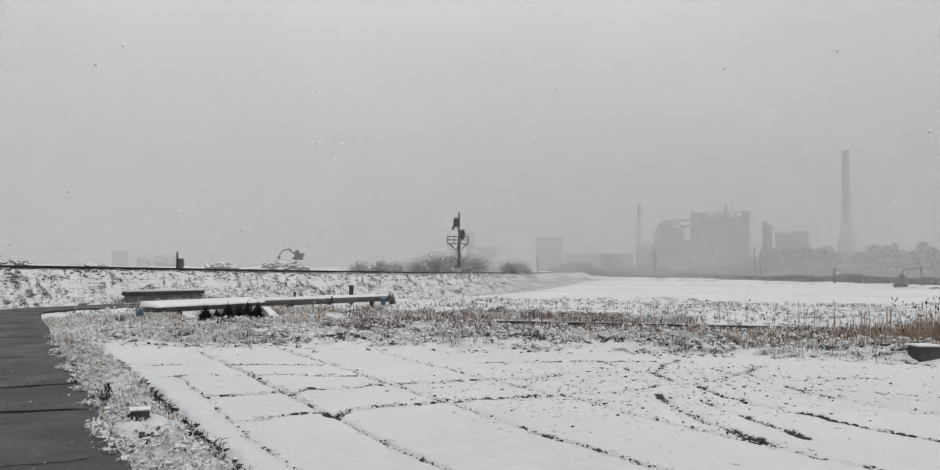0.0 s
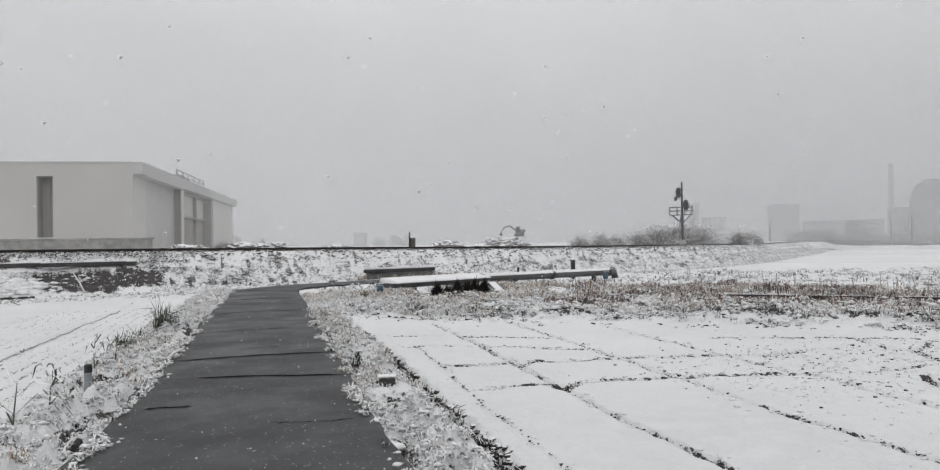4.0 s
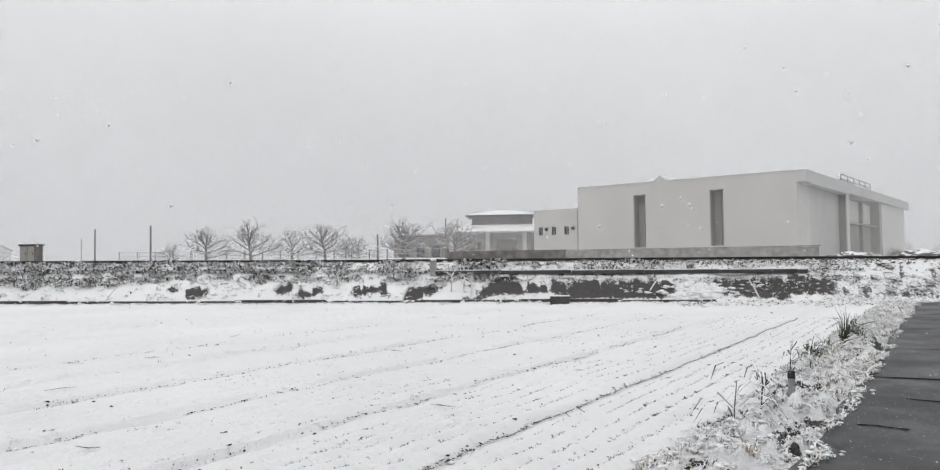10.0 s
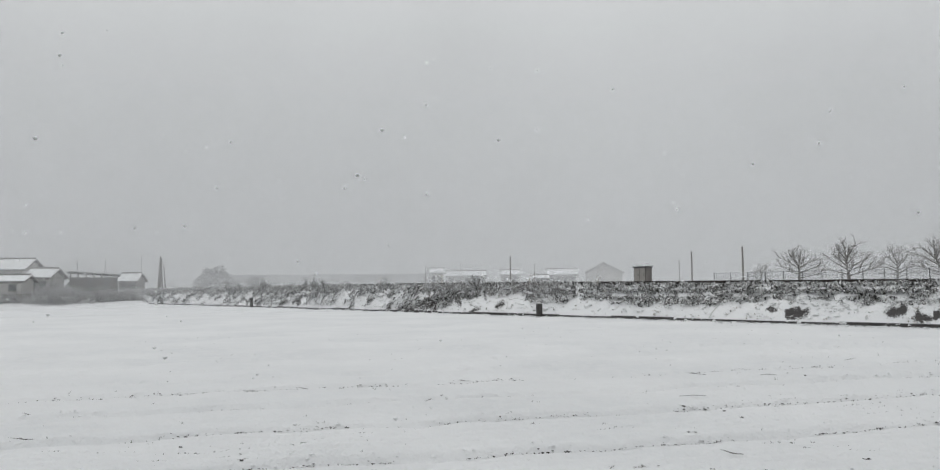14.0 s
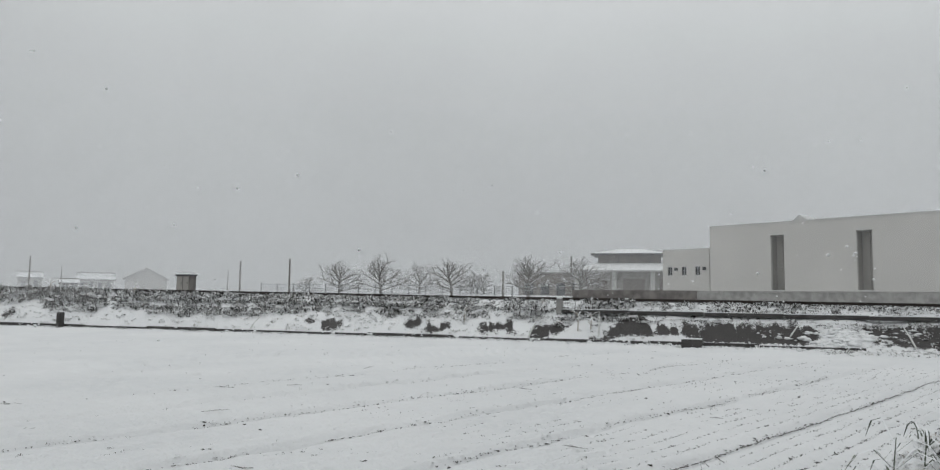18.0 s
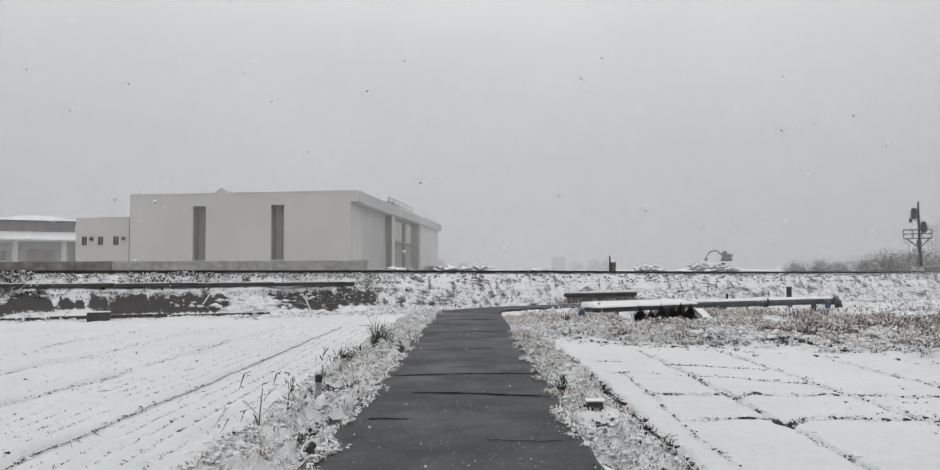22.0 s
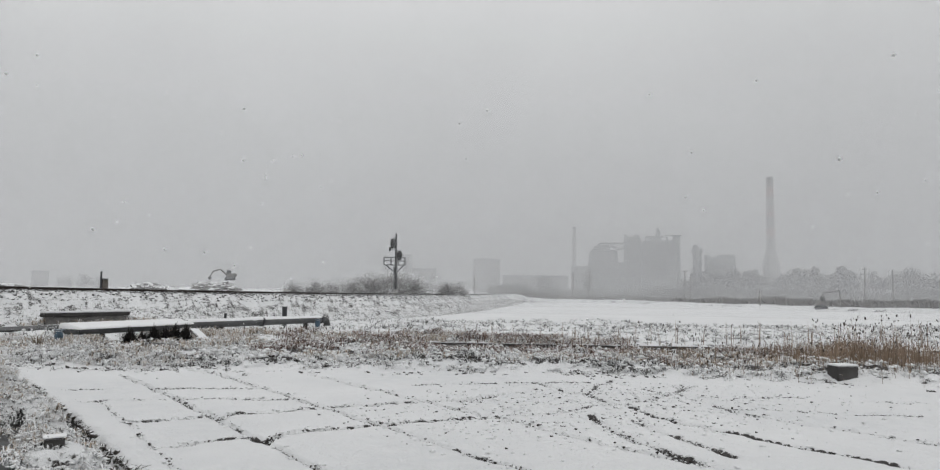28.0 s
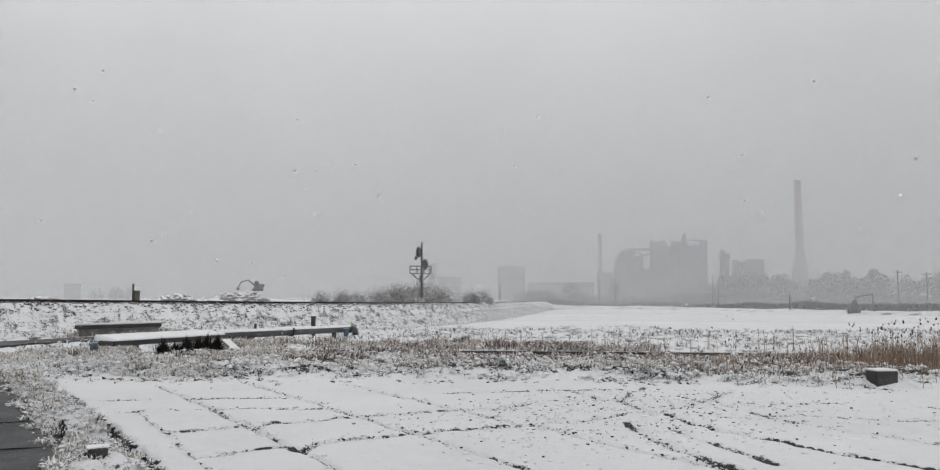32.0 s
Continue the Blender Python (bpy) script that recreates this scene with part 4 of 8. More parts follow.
def verge(side, xa, xb, y1, n, seed):
    rg = np.random.default_rng(seed)
    x, y = scatter(n, seed, xa, xb, 1.8, y1, 1.25)
    back = scatter(n // 6, seed + 3, xa, xb, -6.0, 1.8)
    x, y = np.concatenate([x, back[0]]), np.concatenate([y, back[1]])
    lap = 0.16 * value_noise(x * 0 + side, y, 0.75) + 0.16 * value_noise(x, y, 0.21) + 0.05
    edge = ROAD_L + lap if side < 0 else ROAD_R - lap
    thick = value_noise(x, y, 0.7) + 0.6 * value_noise(x, y, 0.25) + 0.30 * np.exp(-np.abs(x - edge) / 0.25)
    m = (side * (x - edge) > 0) & (0.8 * value_noise(x, y, 0.30) + 0.8 * value_noise(x, y, 0.17) + 0.3 * value_noise(x, y, 0.7) > -0.03) & (np.hypot(x - BLOCK_AT[0] - 0.05, y - BLOCK_AT[1]) > 0.32)
    h = (side * (x - edge) > 0.03) & (0.8 * value_noise(x, y, 0.30) + 0.8 * value_noise(x, y, 0.17) + 0.3 * value_noise(x, y, 0.7) < 0.0) & (rg.random(len(x)) < 0.6)
    tufts("verge_weeds", x[h], y[h], 8, 0.075, 0.10, 0.014, 0.7, seed + 8, M_BRUSHMIX, "dark weed leaves showing between the snow on the verge", "weeds", -0.01, 0.3)
    x, y, thick = x[m], y[m], thick[m]
    tufts("verge_leaves", x, y, 6, 0.055, 0.085, 0.020, 0.9, seed, M_LADEN, "snow-laden drooping weeds along the lane", "weeds", 0.0, 0.12)
    k = rg.random(len(x)) < 0.18
    tufts("verge_grass", x[k], y[k], 7, 0.13, 0.17, 0.007, 0.8, seed + 1, M_LADEN, "thin frosted grass arching over the verge")
    k = (value_noise(x + 9, y, 1.5) + (0.34 * step(4, 9, y) if side > 0 else -0.3 * step(8, 5, y)) > 0.08) & (rg.random(len(x)) < (0.45 if side < 0 else 0.62))
    tufts("verge_straw", x[k], y[k], 8, 0.11, 0.16, 0.011, 0.85, seed + 5, M_TAN, "dry straw-coloured grass along the lane", twist=0.25)
    k = rg.random(len(x)) < 0.45
    xs, ys = np.repeat(x[k], 3), np.repeat(y[k], 3)
    xs, ys = xs + 0.06 * rg.normal(size=len(xs)), ys + 0.06 * rg.normal(size=len(ys))
    lumps("snow_lumps", xs, ys, 0.008 + 0.026 * rg.random(len(xs)) ** 1.6, 0.42, 0.015 + 0.035 * rg.random(len(xs)), seed + 2, M_CLOD, "crumpled lumps of snow caught in the verge weeds", rag=0.30)


verge(-1, -2.5, -0.98, 31, 8200, 21)
verge(1, 0.82, 1.9, 20, 6000, 22)

# dark weedy gutter between verge and field
_c = scatter(420, 28, 1.88, 2.12, 3.0, 15.5, 1.2)
tufts("gutter_weeds", _c[0], _c[1], 8, 0.09, 0.10, 0.010, 0.4, 28, M_BUSH, "dark weeds in the gutter beside the field", "weeds")
_r = np.random.default_rng(29)
_c = scatter(900, 29, 1.86, 2.14, 3.0, 16.0, 1.2)
lumps("soil_clods", _c[0], _c[1], 0.012 + 0.03 * _r.random(900) ** 2, 0.7, 0.0, 29, M_SOIL, "dark clods in the gutter beside the field", "soil")

# dark clods in furrows and tracks
def furrow_clods(n, seed, xs, y0, y1, spread, dark, small=0.006):
    rg = np.random.default_rng(seed)
    x = rg.choice(xs, n) + rg.normal(size=n) * spread
    y = y0 + (y1 - y0) * rg.random(n) ** 1.3
    x = x - 0.09 * value_noise(x, y, 1.6)
    m = (value_noise(x, y, 1.1) > -0.10) | (x > -4.6)
    x, y = x[m], y[m]
    lumps("soil_clods" if dark else "snow_clods", x, y, small + (0.009 if dark else 0.02) * rg.random(len(x)) ** 3, 0.7, 0.030 if dark else 0.02, seed, M_SOIL if dark else M_CLOD, "small dark soil clods in the furrows" if dark else "crumbs of snow along the furrows", "soil" if dark else "snow")


furrow_clods(6600, 31, np.array([-4.12, -4.12, -4.12, -6.15, -8.18, -10.21, -12.24, -14.27]), -5.0, 24.0, 0.016, True)
furrow_clods(2600, 34, np.array([-4.12, -6.15, -8.18, -10.21, -12.24]), -5.0, 22.0, 0.09, False)


def crack_clods(n, seed):
    rg = np.random.default_rng(seed)
    legs = [(a, b, st, w) for st, w, *pts in BED_LINES + SIDE_LINES + CROSS_LINES + TRACKS for a, b in zip(pts, pts[1:])]
    p = np.array([math.dist(a, b) * st * (2.2 if abs(b[0] - a[0]) > abs(b[1] - a[1]) else 0.8) for a, b, st, w in legs])
    c = np.array([(*a, *b, w) for a, b, st, w in legs])[rg.choice(len(legs), n, p=p / p.sum())]
    t = rg.random(n)
    x, y = c[:, 0] + (c[:, 2] - c[:, 0]) * t, c[:, 1] + (c[:, 3] - c[:, 1]) * t
    x, y = x + 0.10, y + 0.13
    x, y = x - 0.07 * value_noise(x, y, 0.75), y - 0.07 * value_noise(x + 11, y, 0.7)
    m = value_noise(x + 3, y, 0.31) + 0.6 * value_noise(x, y + 3, 1.3) > -0.22
    x, y, w = (x + rg.normal(size=n) * c[:, 4] * 0.5)[m], (y + rg.normal(size=n) * c[:, 4] * 0.5)[m], c[:, 4][m]
    lumps("soil_clods", x, y, 0.005 + 0.016 * rg.random(len(x)) ** 3, 0.7, 0.03, seed, M_SOIL, "dark soil crumbs along cracks in the snow", "soil")
    x, y = x + rg.normal(size=len(x)) * 0.05, y + rg.normal(size=len(x)) * 0.05
    k = rg.random(len(x)) < 0.5
    lumps("snow_clods", x[k], y[k], 0.008 + 0.02 * rg.random(k.sum()) ** 2, 0.6, 0.008, seed + 90, M_CLOD, "crumbs of snow along the cracks")


crack_clods(9000, 35)
_c = np.random.default_rng(36)
_x, _y = 9.3 + 2.6 * _c.normal(size=1700), 8.6 + 1.6 * _c.normal(size=1700)
_m = (strip_v(_x, _y) < -0.3) & (_x > 5) & (_y > 3)
lumps("snow_clods", _x[_m], _y[_m], 0.008 + 0.02 * _c.random(_m.sum()) ** 2, 0.7, 0.006, 36, M_CLOD, "churned crumbs of snow where tracks cross")
_x, _y = 9.3 + 2.2 * _c.normal(size=420), 8.8 + 1.3 * _c.normal(size=420)
_m = (strip_v(_x, _y) < -0.3) & (_x > 5) & (_y > 3)
lumps("soil_clods", _x[_m], _y[_m], 0.008 + 0.016 * _c.random(_m.sum()) ** 2, 0.7, 0.005, 37, M_SOIL, "dark crumbs of soil where tracks cross", "soil")

# sprouts in rows on the field to the left, dark for the rows' shade too, and stray stalks
_rx = np.arange(-10.8, -2.8, 0.27)
_c = np.random.default_rng(41)
_x = np.repeat(_rx + 0.135, 520) + _c.normal(size=len(_rx) * 520) * 0.022
_y = -4 + 28 * _c.random(len(_x))
_m = (np.abs(((_x + 106.635) % 2.03) - 1.015) > 0.2) & (0.5 * value_noise(_x, _y, 1.3) + 0.5 * value_noise(_x, _y, 0.4) + 0.34 * step(-7.5, -3.5, _x) > 0.10)
tufts("winter_sprouts", _x[_m], _y[_m], 4, 0.030, 0.035, 0.009, 0.6, 41, M_SPROUT, "rows of tiny sprouts poking through snow, darkened for row shade", "sprouts", -0.008)
_c = scatter(230, 42, -34, -3, -6, 24)
tufts("stubble_stalks", _c[0], _c[1], 2, 0.07, 0.10, 0.008, 0.5, 42, M_GREEN, "stray stalks poking through the snow field", "stalks", -0.01)
_c = scatter(110, 43, -30, -3.0, -6, 20)
_r = np.random.default_rng(43)
lumps("soil_clods", _c[0], _c[1], 0.010 + 0.022 * _r.random(110) ** 2, 0.6, 0.0, 43, M_SOIL, "scattered dark clods on the snow field", "soil")

# lying sticks and stalks
_r = random.Random(44)
for _k in range(26):
    _x, _y = _r.uniform(-16, -3.2), _r.uniform(-4, 14)
    _L = _r.uniform(0.08, 0.22)
    _o = base("twig", _x, _y, height(_x, _y) + 0.012, _r.uniform(0, 360), "short dark twig lying on the snow field", "twig", "twigs on the field")
    part("stick", a_tube([(-_L, 0, 0), (0, 0.02, 0.012), (_L, 0, _r.uniform(0.0, 0.06))], [0.004, 0.006, 0.003], 5), M_BARK, _o)
    part("offshoot", a_tube([(0, 0.02, 0.012), (_L * 0.4, _r.uniform(-0.06, 0.06), 0.03)], [0.004, 0.002], 4), M_BARK, _o)

_o = base("fallen_stick", -1.2, 11.9, 0.05, 75, "pale snow-covered stick lying across the lane edge", "stick")
part("stick", a_tube([(-0.28, 0, -0.02), (0.0, 0.02, 0.02), (0.34, 0, 0.05)], [0.012, 0.016, 0.010], 6), M_FROST, _o)
part("snow", a_tube([(-0.22, 0, 0.005), (0.0, 0.02, 0.038), (0.28, 0, 0.062)], [0.008, 0.014, 0.006], 6), M_SNOW, _o, "snow along the stick")

# weed strip on the right
_c = strip_scatter(2100, 51, -3.0, 27, 2.0, 6.9)
_c = keep(_c, (_c[0] > 1.9) & (value_noise(_c[0], _c[1], 1.1) + 0.5 * value_noise(_c[0], _c[1], 3.0) > -0.08))
_c = keep(_c, np.hypot(_c[0] - 5.9, _c[1] - 23.6) > 1.3)
tufts("weed_strip", _c[0], _c[1], 14, 0.22, 0.28, 0.016, 0.9, 51, M_TAN, "dry snow-dusted weeds along the channel", "weeds", twist=0.25)
_c = strip_scatter(2100, 52, -3.0, 28, 0.6, 6.8)
_c = keep(_c, (_c[0] > 1.9) & (value_noise(_c[0] + 5, _c[1], 1.2) > -0.25))
_c = keep(_c, np.hypot(_c[0] - 5.9, _c[1] - 23.8) > 1.2)
tufts("weed_strip", _c[0], _c[1], 11, 0.14, 0.24, 0.024, 1.0, 52, M_LADEN, "pale snow-laden weeds along the channel", "weeds", twist=0.15)
_c = strip_scatter(1300, 53, 3.5, 14.0, 3.6, 7.4)
_c = keep(_c, value_noise(_c[0], _c[1], 1.3) > -0.05)
_c = keep(_c, np.hypot(_c[0] - 5.9, _c[1] - 24.0) > 1.4)
tufts("red_weeds", _c[0], _c[1], 14, 0.24, 0.40, 0.013, 1.0, 53, M_RUST, "rusty red-brown dead weeds by the pipe", "weeds")
_c = strip_scatter(1500, 54, -2.5, 26, 0.3, 3.2)
_c = keep(_c, (_c[0] > 2.0) & (value_noise(_c[0], _c[1], 1.3) > 0.12))
tufts("dark_weeds", _c[0], _c[1], 18, 0.15, 0.24, 0.014, 0.7, 54, M_BRUSHMIX, "dark low weeds half under snow", "weeds")
_c = strip_scatter(6000, 55, -2.5, 28, -0.4, 7.0)
_c = keep(_c, _c[0] > 1.9)
_r = np.random.default_rng(55)
lumps("snow_lumps", _c[0], _c[1], 0.014 + 0.055 * _r.random(len(_c[0])) ** 2.0, 0.5, 0.01 + 0.14 * _r.random(len(_c[0])), 55, M_CLOD, "lumps of snow caught in the weeds", rag=0.42)
# rough row of clods where the field ends at the strip
_r = np.random.default_rng(551)
_s = _r.uniform(-2.0, 24, 5200)
_v = strip_edge(_s) + 0.25 + 0.9 * _r.normal(size=5200) * 0.55
_x, _y = 2.4 + 0.745 * _s + 0.667 * _v, 19.3 - 0.667 * _s + 0.745 * _v
_m = (value_noise(_x, _y, 0.8) + 0.6 * value_noise(_x, _y, 0.3) > -0.05) & (_x > 1.9)
_x, _y = _x[_m], _y[_m]
_k = _r.random(len(_x)) < 0.5
lumps("soil_clods", _x[_k], _y[_k], 0.012 + 0.040 * _r.random(_k.sum()) ** 2.2, 0.7, 0.0, 551, M_SOIL, "dark clods along the edge of the field", "soil", rag=0.4)
lumps("snow_clods", _x[~_k] + 0.04, _y[~_k] + 0.05, 0.014 + 0.045 * _r.random((~_k).sum()) ** 2.2, 0.6, 0.01, 552, M_CLOD, "lumps of snow along the edge of the field", rag=0.4)
_k = _r.random(len(_x)) < 0.16
tufts("dark_weeds", _x[_k], _y[_k], 12, 0.10, 0.16, 0.012, 0.8, 553, M_BRUSHMIX, "low dark weeds at the edge of the field", "weeds")
# grass between lane and channel
_c = scatter(1500, 56, 1.3, 5.2, 17.5, 29.0)
_c = keep(_c, (_c[0] < 1.9) | (strip_v(_c[0], _c[1]) > strip_edge(strip_s(_c[0], _c[1]))))
_c = keep(_c, np.hypot(_c[0] - 5.4, _c[1] - 23.4) > 1.3)
tufts("weed_strip", _c[0], _c[1], 14, 0.16, 0.22, 0.013, 0.9, 56, M_LADEN, "pale snow-laden weeds at the lane's end", "weeds")
_c = scatter(800, 57, 1.2, 5.5, 17.5, 29.0)
_c = keep(_c, (_c[0] < 1.9) | (strip_v(_c[0], _c[1]) > strip_edge(strip_s(_c[0], _c[1]))))
_c = keep(_c, value_noise(_c[0], _c[1], 1.6) > -0.1)
tufts("weed_strip", _c[0], _c[1], 14, 0.24, 0.24, 0.012, 0.8, 57, M_TAN, "straw-coloured grass at the lane's end", "weeds")
_c = scatter(60, 571, 1.6, 5.0, 17.5, 27.0)
_c = keep(_c, (_c[0] < 1.9) | (strip_v(_c[0], _c[1]) > strip_edge(strip_s(_c[0], _c[1]))))
tufts("dark_weeds", _c[0], _c[1], 24, 0.16, 0.26, 0.012, 0.7, 571, M_BRUSHMIX, "dark low weed tufts at the lane's end", "weeds")
# tall grass close before the pipe and round the beam
_c = scatter(620, 572, 3.2, 9.5, 22.6, 26.6)
_c = keep(_c, (_c[1] < 24.35 + 0.6 * (_c[0] - 3.55) + 0.25 * value_noise(_c[0], _c[1], 0.8)) & (np.hypot((_c[0] - 6.45) * 0.8, _c[1] - 24.8) > 0.85))
tufts("weed_strip", _c[0], _c[1], 12, 0.26, 0.30, 0.012, 0.95, 572, M_TAN, "snow-flecked tan grass close before the pipe", "weeds")
_c = scatter(800, 573, 3.6, 9.5, 34.2, 38.0)
_c = keep(_c, (np.abs(_c[1] - 36.5 - 0.445 * (_c[0] - 6.4)) < 0.55) & (branch_w(_c[0], _c[1]) < 0.1))
tufts("dark_weeds", _c[0], _c[1], 12, 0.34, 0.32, 0.020, 0.8, 573, M_TAN, "snow-flecked weeds below the concrete beam", "weeds")
# rough snowy ground beyond the channel
_c = strip_scatter(2200, 58, -8, 48, 8.4, 29)
_c = keep(_c, rail_u(_c[0], _c[1]) < -3.5)
_r = np.random.default_rng(58)
lumps("snow_lumps", _c[0], _c[1], 0.04 + 0.11 * _r.random(len(_c[0])) ** 2, 0.6, 0.02, 58, M_CLOD, "lumpy snow on rough ground beyond the channel")
_c = strip_scatter(4200, 59, -8, 48, 8.4, 27)
_c = keep(_c, (rail_u(_c[0], _c[1]) < -3.5) & (value_noise(_c[0], _c[1], 3.0) > -0.2))
tufts("rough_weeds", _c[0], _c[1], 6, 0.24, 0.28, 0.020, 0.6, 59, M_BRUSHMIX, "dark weed tops poking through rough snow", "weeds")
# bank slopes
_c = bank_scatter(6000, 61, -12, 88, -8.5, -1.6)
_c = keep(_c, (branch_w(_c[0], _c[1]) < 0.1))
tufts("bank_grass", _c[0], _c[1], 7, 0.11, 0.22, 0.030, 0.95, 61, M_LADEN, "snow-covered weeds on the railway bank")
_c = bank_scatter(7200, 62, -12, 88, -8.5, -1.6)
_c = keep(_c, (branch_w(_c[0], _c[1]) < 0.1) & (value_noise(_c[0], _c[1], 2.5) + 0.3 * step(-4, -6, rail_u(_c[0], _c[1])) > -0.16))
tufts("bank_grass", _c[0], _c[1], 6, 0.10, 0.16, 0.020, 0.7, 62, M_BRUSHMIX, "dark weeds showing through snow on the bank")
_c = bank_scatter(10500, 63, -195, -12, -4.9, -1.5)
_u = rail_u(_c[0], _c[1])
_d = 0.55 * value_noise(_c[0], _c[1], 4.0) + 0.5 * value_noise(_c[0] + 0.9 * _u, _c[1], 1.2) + 0.55 * step(-4.5, -2.4, _u) * step(-22, -42, _c[0]) + 0.18 * step(-4.3, -2.6, _u)
_c = keep(_c, _d - 0.35 * step(-40, -28, _c[0]) * step(-2.9, -3.3, _u) > 0.22)
_u = rail_u(_c[0], _c[1])
_c = keep(_c, (bare_bank(_c[0] + 0.39 * _u, _u) < 0.3) & ((_c[0] > -46) | (value_noise(_c[0] - 2.4 * _u, 0.25 * _u, 1.5) + 0.5 * step(-3.4, -2.6, _u) > 0.12)))
tufts("bank_brush", _c[0], _c[1], 7, 0.26, 0.40, 0.052, 0.7, 63, M_BRUSHMIX, "snow-flecked dark brush and weeds on the railway bank", "weeds")
_c = bank_scatter(3600, 64, -195, -12, -5.0, -1.5)
_c = keep(_c, bare_bank(_c[0] + 0.39 * rail_u(_c[0], _c[1]), rail_u(_c[0], _c[1])) < 0.3)
tufts("bank_grass", _c[0], _c[1], 8, 0.15, 0.32, 0.040, 0.85, 64, M_LADEN, "snow-laden weeds on the railway bank")
_c = bank_scatter(1400, 65, -195, -44, -3.2, -1.4)
_c = keep(_c, value_noise(_c[0], _c[1], 5.0) > -0.05)
tufts("bank_brush", _c[0], _c[1], 18, 0.5, 0.45, 0.028, 0.3, 65, M_TWIG, "grey snowy brushwood on the railway bank", "weeds")
_c = bank_scatter(2500, 66, -60, 45, -2.6, -0.75)
_r = np.random.default_rng(66)
lumps("ballast_stones", _c[0], _c[1], 0.03 + 0.05 * _r.random(len(_c[0])), 0.7, 0.0, 66, M_DARKCON, "dark ballast stones showing through snow", "ballast")


# red weeds in among the reeds, snow on the bare bank, and a rough edge of snow before the field's edging
_c = strip_scatter(1500, 67, 12, 30, 2.0, 5.0)
_c = keep(_c, value_noise(_c[0], _c[1], 1.6) > 0.1)
tufts("red_weeds", _c[0], _c[1], 16, 0.28, 0.30, 0.010, 0.5, 67, M_RUST, "rusty dead weeds at the foot of the reeds", "weeds")
_r = np.random.default_rng(68)
_c = bank_scatter(1800, 68, -34, -4, -5.2, -3.3)
_c = keep(_c, value_noise(_c[0], _c[1], 1.2) > 0.24)
lumps("snow_lumps", _c[0], _c[1], 0.02 + 0.10 * _r.random(len(_c[0])) ** 2.2, 0.45, 0.0, 68, M_CLOD, "patches of snow clinging to the bare bank", rag=0.36)
_g = np.random.default_rng(78)
_x, _y = DRIFT[0] + 0.65 * _g.normal(size=420), DRIFT[1] + 0.35 * _g.normal(size=420)
_y = _y + 0.42 * (_x - DRIFT[0])
lumps("snow_lumps", _x, _y, 0.05 + 0.13 * _g.random(420) ** 2, 0.45, 0.0, 78, M_CLOD, "drift of snow spilling down the bare bank")
_c = bank_scatter(4200, 69, -60, -2.5, -6.3, -5.62)
_r = np.random.default_rng(69)
lumps("snow_lumps", _c[0], _c[1], 0.02 + 0.06 * _r.random(len(_c[0])) ** 2, 0.6, 0.0, 69, M_CLOD, "rough crumbs of snow along the field edging", rag=0.36)
_c = bank_scatter(700, 73, -90, -10, -5.55, -5.40)
_c = keep(_c, value_noise(_c[0], _c[1], 0.9) > -0.05)
lumps("snow_lumps", _c[0], _c[1], 0.025 + 0.07 * _r.random(len(_c[0])) ** 2, 0.6, 0.02 + 0.12 * _r.random(len(_c[0])), 73, M_CLOD, "snow crumbs lying on the field edging", rag=0.36)
_c = bank_scatter(6500, 74, -46, -4, -3.7, -1.5)
_c = keep(_c, bare_bank(_c[0] + 0.39 * rail_u(_c[0], _c[1]), rail_u(_c[0], _c[1])) < 0.3)
_c = keep(_c, value_noise(_c[0], _c[1], 0.8) + 0.4 * value_noise(_c[0], _c[1], 3.0) > -0.12)
tufts("bank_brush", _c[0], _c[1], 6, 0.12, 0.20, 0.020, 0.75, 74, M_BRUSHMIX, "fine snow-flecked brush on the railway bank", "weeds")
_c = bank_scatter(1500, 79, -50, -18.4, -4.0, -2.3)
_u = rail_u(_c[0], _c[1])
_c = keep(_c, value_noise(_c[0], _c[1], 1.8) + 0.5 * value_noise(_c[0], _c[1], 0.6) + 0.5 * step(-3.6, -2.9, _u) > 0.12)
tufts("bank_brush", _c[0], _c[1], 9, 0.20, 0.50, 0.034, 1.0, 79, M_BRUSHMIX, "tangled snow-flecked brush hanging down the bank", "weeds")
_c = strip_scatter(2600, 75, -2.5, 14, 7.2, 11.3)
_c = keep(_c, (value_noise(_c[0], _c[1], 1.4) > -0.2) & (np.hypot(_c[0] - 5.9, _c[1] - 24.2) > 1.1) & (branch_w(_c[0], _c[1]) < 0.1))
tufts("weed_strip", _c[0], _c[1], 12, 0.28, 0.36, 0.013, 0.9, 75, M_TAN, "dry snow-flecked weeds standing before the pipe", "weeds")
_c = strip_scatter(1500, 76, 2, 14, 7.2, 11.3)
_c = keep(_c, (value_noise(_c[0] + 4, _c[1], 1.3) > -0.04) & (np.hypot(_c[0] - 5.9, _c[1] - 24.2) > 1.1))
tufts("red_weeds", _c[0], _c[1], 14, 0.36, 0.40, 0.013, 0.8, 76, M_RUST, "rusty dead weeds standing before the pipe", "weeds")
_c = bank_scatter(1500, 70, -60, -2.5, -6.1, -5.3)
tufts("field_edge_weeds", _c[0], _c[1], 7, 0.10, 0.16, 0.016, 0.8, 70, M_BRUSHMIX, "dark snow-flecked weeds along the field edging", "weeds")


